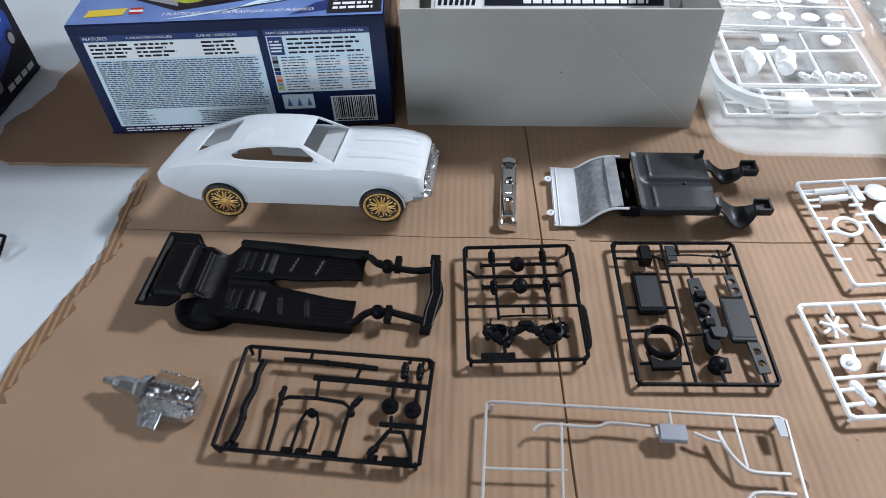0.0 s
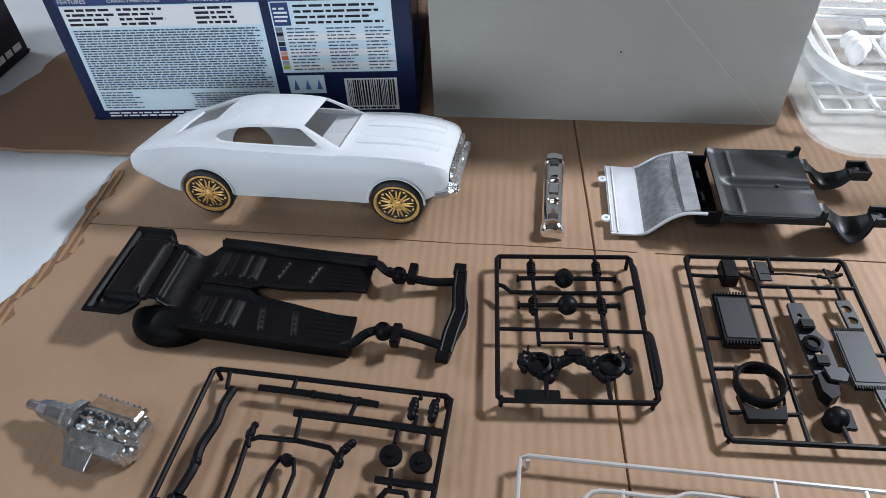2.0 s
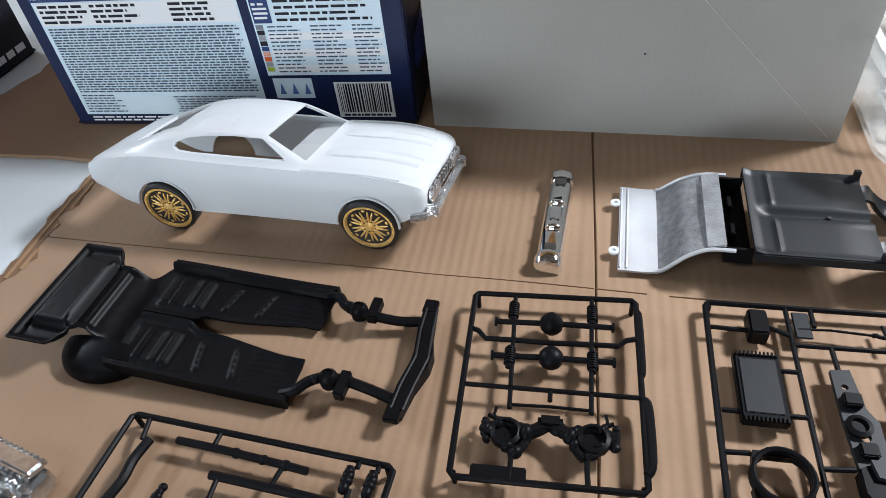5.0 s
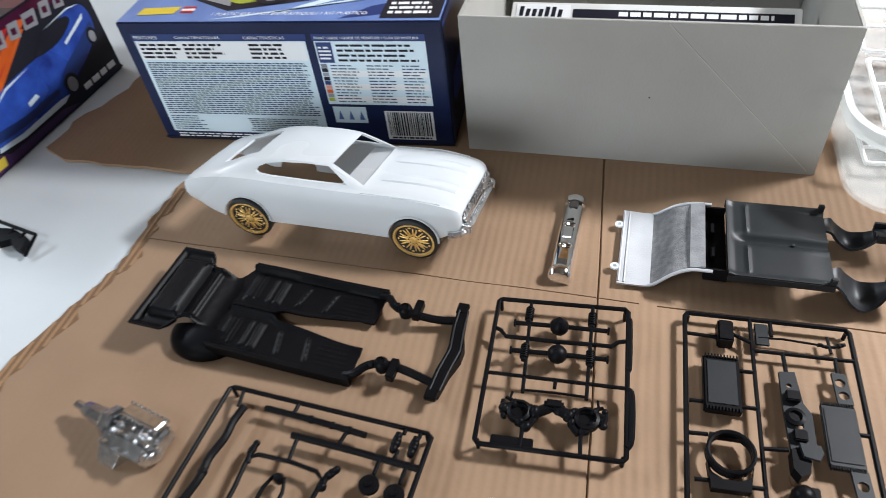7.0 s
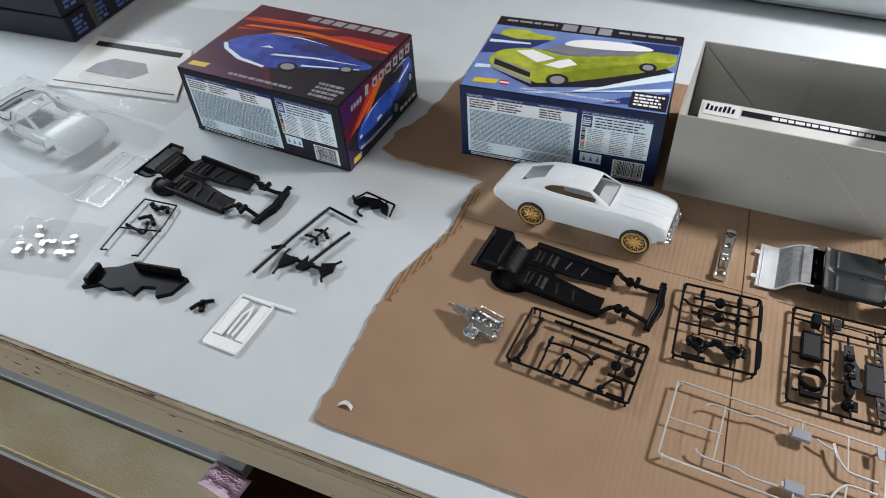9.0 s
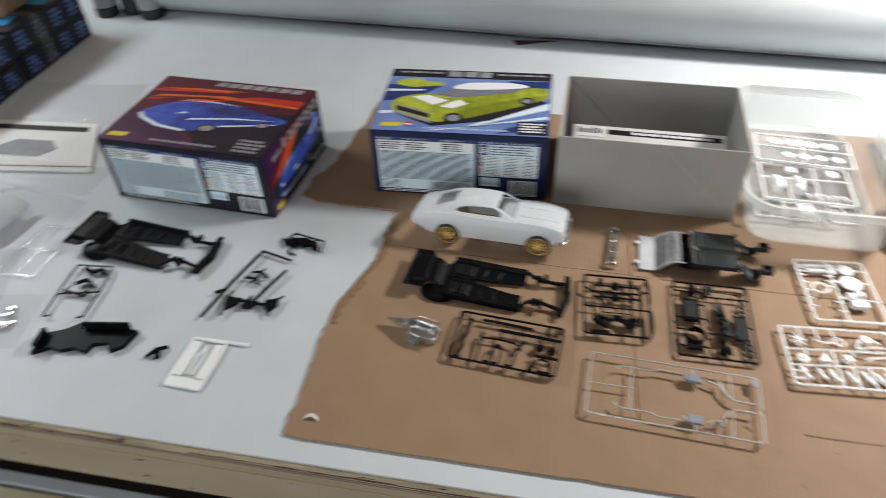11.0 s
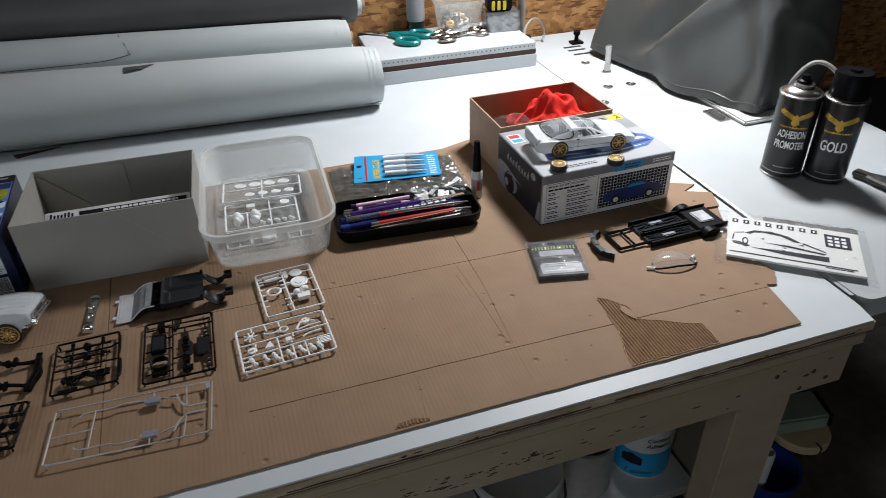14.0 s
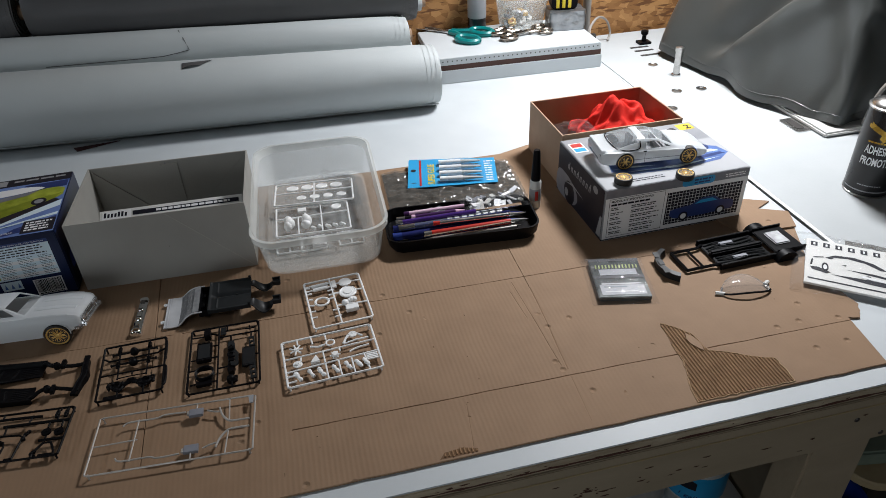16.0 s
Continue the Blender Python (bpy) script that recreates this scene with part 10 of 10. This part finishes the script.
# small litter on the sheet corner
t = thing("paper_scrap", "tiny curled white scrap on the cardboard corner", "scrap", pose(-0.236, 0.046, 0.003))
part("scrap", thick(sheet(B(), 8, 3, lambda u, v: Vector(((u - 0.5) * 0.014, (v - 0.5) * 0.004 + 0.003 * math.sin(3 * u), 0.0008 + 0.003 * math.sin(math.pi * u)))), 0.0004), "white_plastic", t)

# ---- under the bench ----
shelf = thing("storage_shelf", "pale wooden shelf under the workbench", "shelf", pose(0, 0, 0))
part("shelf_board", box(B(), 0.40, 1.051, 0.251, 0.66, -0.684, -0.6605, bevel=0.002), "white_plastic", shelf)
for x in (0.43, 0.98):
    part("shelf_support", box(B(), x - 0.015, x + 0.015, 0.281, 0.64, FLOOR, -0.684), "dark", shelf)
t = thing("glue_can", "one gallon blue and white contact adhesive can", "can", pose(0.977, 0.354, -0.66) @ Matrix.Scale(0.756, 4))
part("can_body", lathe(B(), [(0.080, 0.0003), (0.082, 0.004), (0.082, 0.185), (0.078, 0.19), (0, 0.19)], 40), "white_plastic", t, smooth=True)
part("label_band", lathe(B(), [(0.0824, 0.010), (0.0826, 0.012), (0.0826, 0.105), (0.0824, 0.107)], 40), "cyan_print", t, "cyan label", smooth=True)
for k, (text, z, hgt, wide, tone) in enumerate((("1 gallon", 0.020, 0.016, 0.075, "navy_print"), ("Contact", 0.152, 0.015, 0.070, "black_print"), ("Adhesive", 0.130, 0.015, 0.075, "black_print"))):
    ob = lettering(t, "lettering", Matrix.Identity(4), text, hgt, wide, tone, 0, -wide / 2 + (0.0 if k == 0 else 0.045), z, 0.01, 0.2)
    for v in ob.data.vertices:
        a = v.co.x / 0.0832 - radians(35)
        v.co = Vector((0.0832 * math.sin(a), -0.0832 * math.cos(a), v.co.y))
def chairs(u, v):
    a = -radians(52) + (u - 0.5) * 0.7
    return Vector((0.0832 * math.sin(a), -0.0832 * math.cos(a), 0.058 + 0.042 * v * (1 - 0.35 * abs(2 * u - 1))))
part("label_picture", sheet(B(), 8, 3, chairs), "black_print", t, "dark furniture picture")
t = thing("metal_can", "dull grey metal can with a dented side", "can", pose(0.832, 0.351, -0.66))
part("can_body", lathe(B(), [(0.062, 0.0003), (0.064, 0.004), (0.063, 0.06), (0.064, 0.13), (0.066, 0.133), (0.060, 0.134), (0.058, 0.01), (0, 0.01)], 36), "grey_sprue", t, smooth=True)
t = thing("plastic_bucket", "dirty white plastic bucket with a lid under the bench", "bucket", pose(0.650, 0.284, -0.66) @ Matrix.Diagonal((0.727, 0.727, 0.844, 1.0)))
part("bucket_wall", lathe(B(), [(0.10, 0.0003), (0.105, 0.01), (0.115, 0.20), (0.122, 0.205), (0.122, 0.225), (0.116, 0.228), (0.10, 0.224), (0, 0.224)], 40), "white_plastic", t, smooth=True)
part("handle", tube(B(), smooth_line([(-0.122, 0, 0.20), (-0.09, -0.10, 0.17), (0, -0.135, 0.16), (0.09, -0.10, 0.17), (0.122, 0, 0.20)], 5), 0.0035, 8), "dark_steel", t, smooth=True)
t = thing("blue_bucket", "open dark blue plastic bucket on the floor", "bucket", pose(1.256, 0.272, FLOOR) @ Matrix.Diagonal((0.62, 0.62, 1.0, 1.0)))
part("bucket_wall", lathe(B(), [(0.085, 0.0005), (0.09, 0.006), (0.118, 0.165), (0.124, 0.166), (0.124, 0.174), (0.114, 0.172), (0.088, 0.012), (0, 0.012)], 44), "blue_plastic", t, smooth=True)
t = thing("white_tube", "white plastic tube standing in the blue bucket", "tube", pose(1.240, 0.262, FLOOR + 0.0125, 4, -6, 0))
part("tube", lathe(B(), [(0.016, 0.0), (0.017, 0.004), (0.017, 0.25), (0.013, 0.255), (0.013, 0.01), (0, 0.01)], 26), "white_plastic", t, smooth=True)
t = thing("sage_case", "sage green plastic case lying behind the bench leg", "case", pose(1.318, 0.300, -0.616, 0, -6, -14))
part("case_body", box(B(), -0.06, 0.065, -0.038, 0.040, 0.001, 0.042, bevel=0.005), "sage", t)
part("case_end", box(B(), 0.064, 0.074, -0.036, 0.038, 0.003, 0.040, bevel=0.003), "black_kit", t, "dark end panel")
t = thing("wooden_disc", "cream wooden disc with a cut notch", "wood piece", pose(1.328, 0.279, -0.640))
part("disc", lathe(B(), [(0.060, 0.0), (0.064, 0.004), (0.064, 0.018), (0.060, 0.022), (0, 0.022)], 40), "cream_wood", t, smooth=True)
part("notch", box(B(), -0.002, 0.002, -0.0655, -0.048, 0.001, 0.0225), "dark", t)
part("stand", box(B(), 0.030, 0.055, 0.010, 0.035, FLOOR + 0.640, -0.0005), "dark", t, "dark stool leg")
t = thing("side_cabinet", "low cabinet with a stained cream top under the bench", "cabinet", pose(0, 0, 0))
part("cabinet_body", box(B(), -1.15, -0.45, -0.020, 0.40, FLOOR, -0.2905), "brown_strip", t, "dark brown cabinet body")
part("cabinet_top", box(B(), -1.16, -0.435, -0.036, 0.046, -0.290, -0.270, bevel=0.002), "stained", t, "stained cream top")
part("white_strip", box(B(), -1.16, -0.435, 0.0505, 0.068, -0.290, -0.268, bevel=0.001), "white_top", t, "white edging strip")
part("back_board", box(B(), -1.16, -0.435, 0.068, 0.40, -0.290, -0.275), "dark", t)
part("front_edge", box(B(), -1.16, -0.435, -0.040, -0.0365, -0.292, -0.272), "greyboard", t)
crumple("plastic_wrap", "crumpled pink and white plastic wrap on the cabinet", -0.448, 0.030, -0.2695, 0.06, 0.035, 0.012, 51, "pink_plastic", -6, "wrapper")
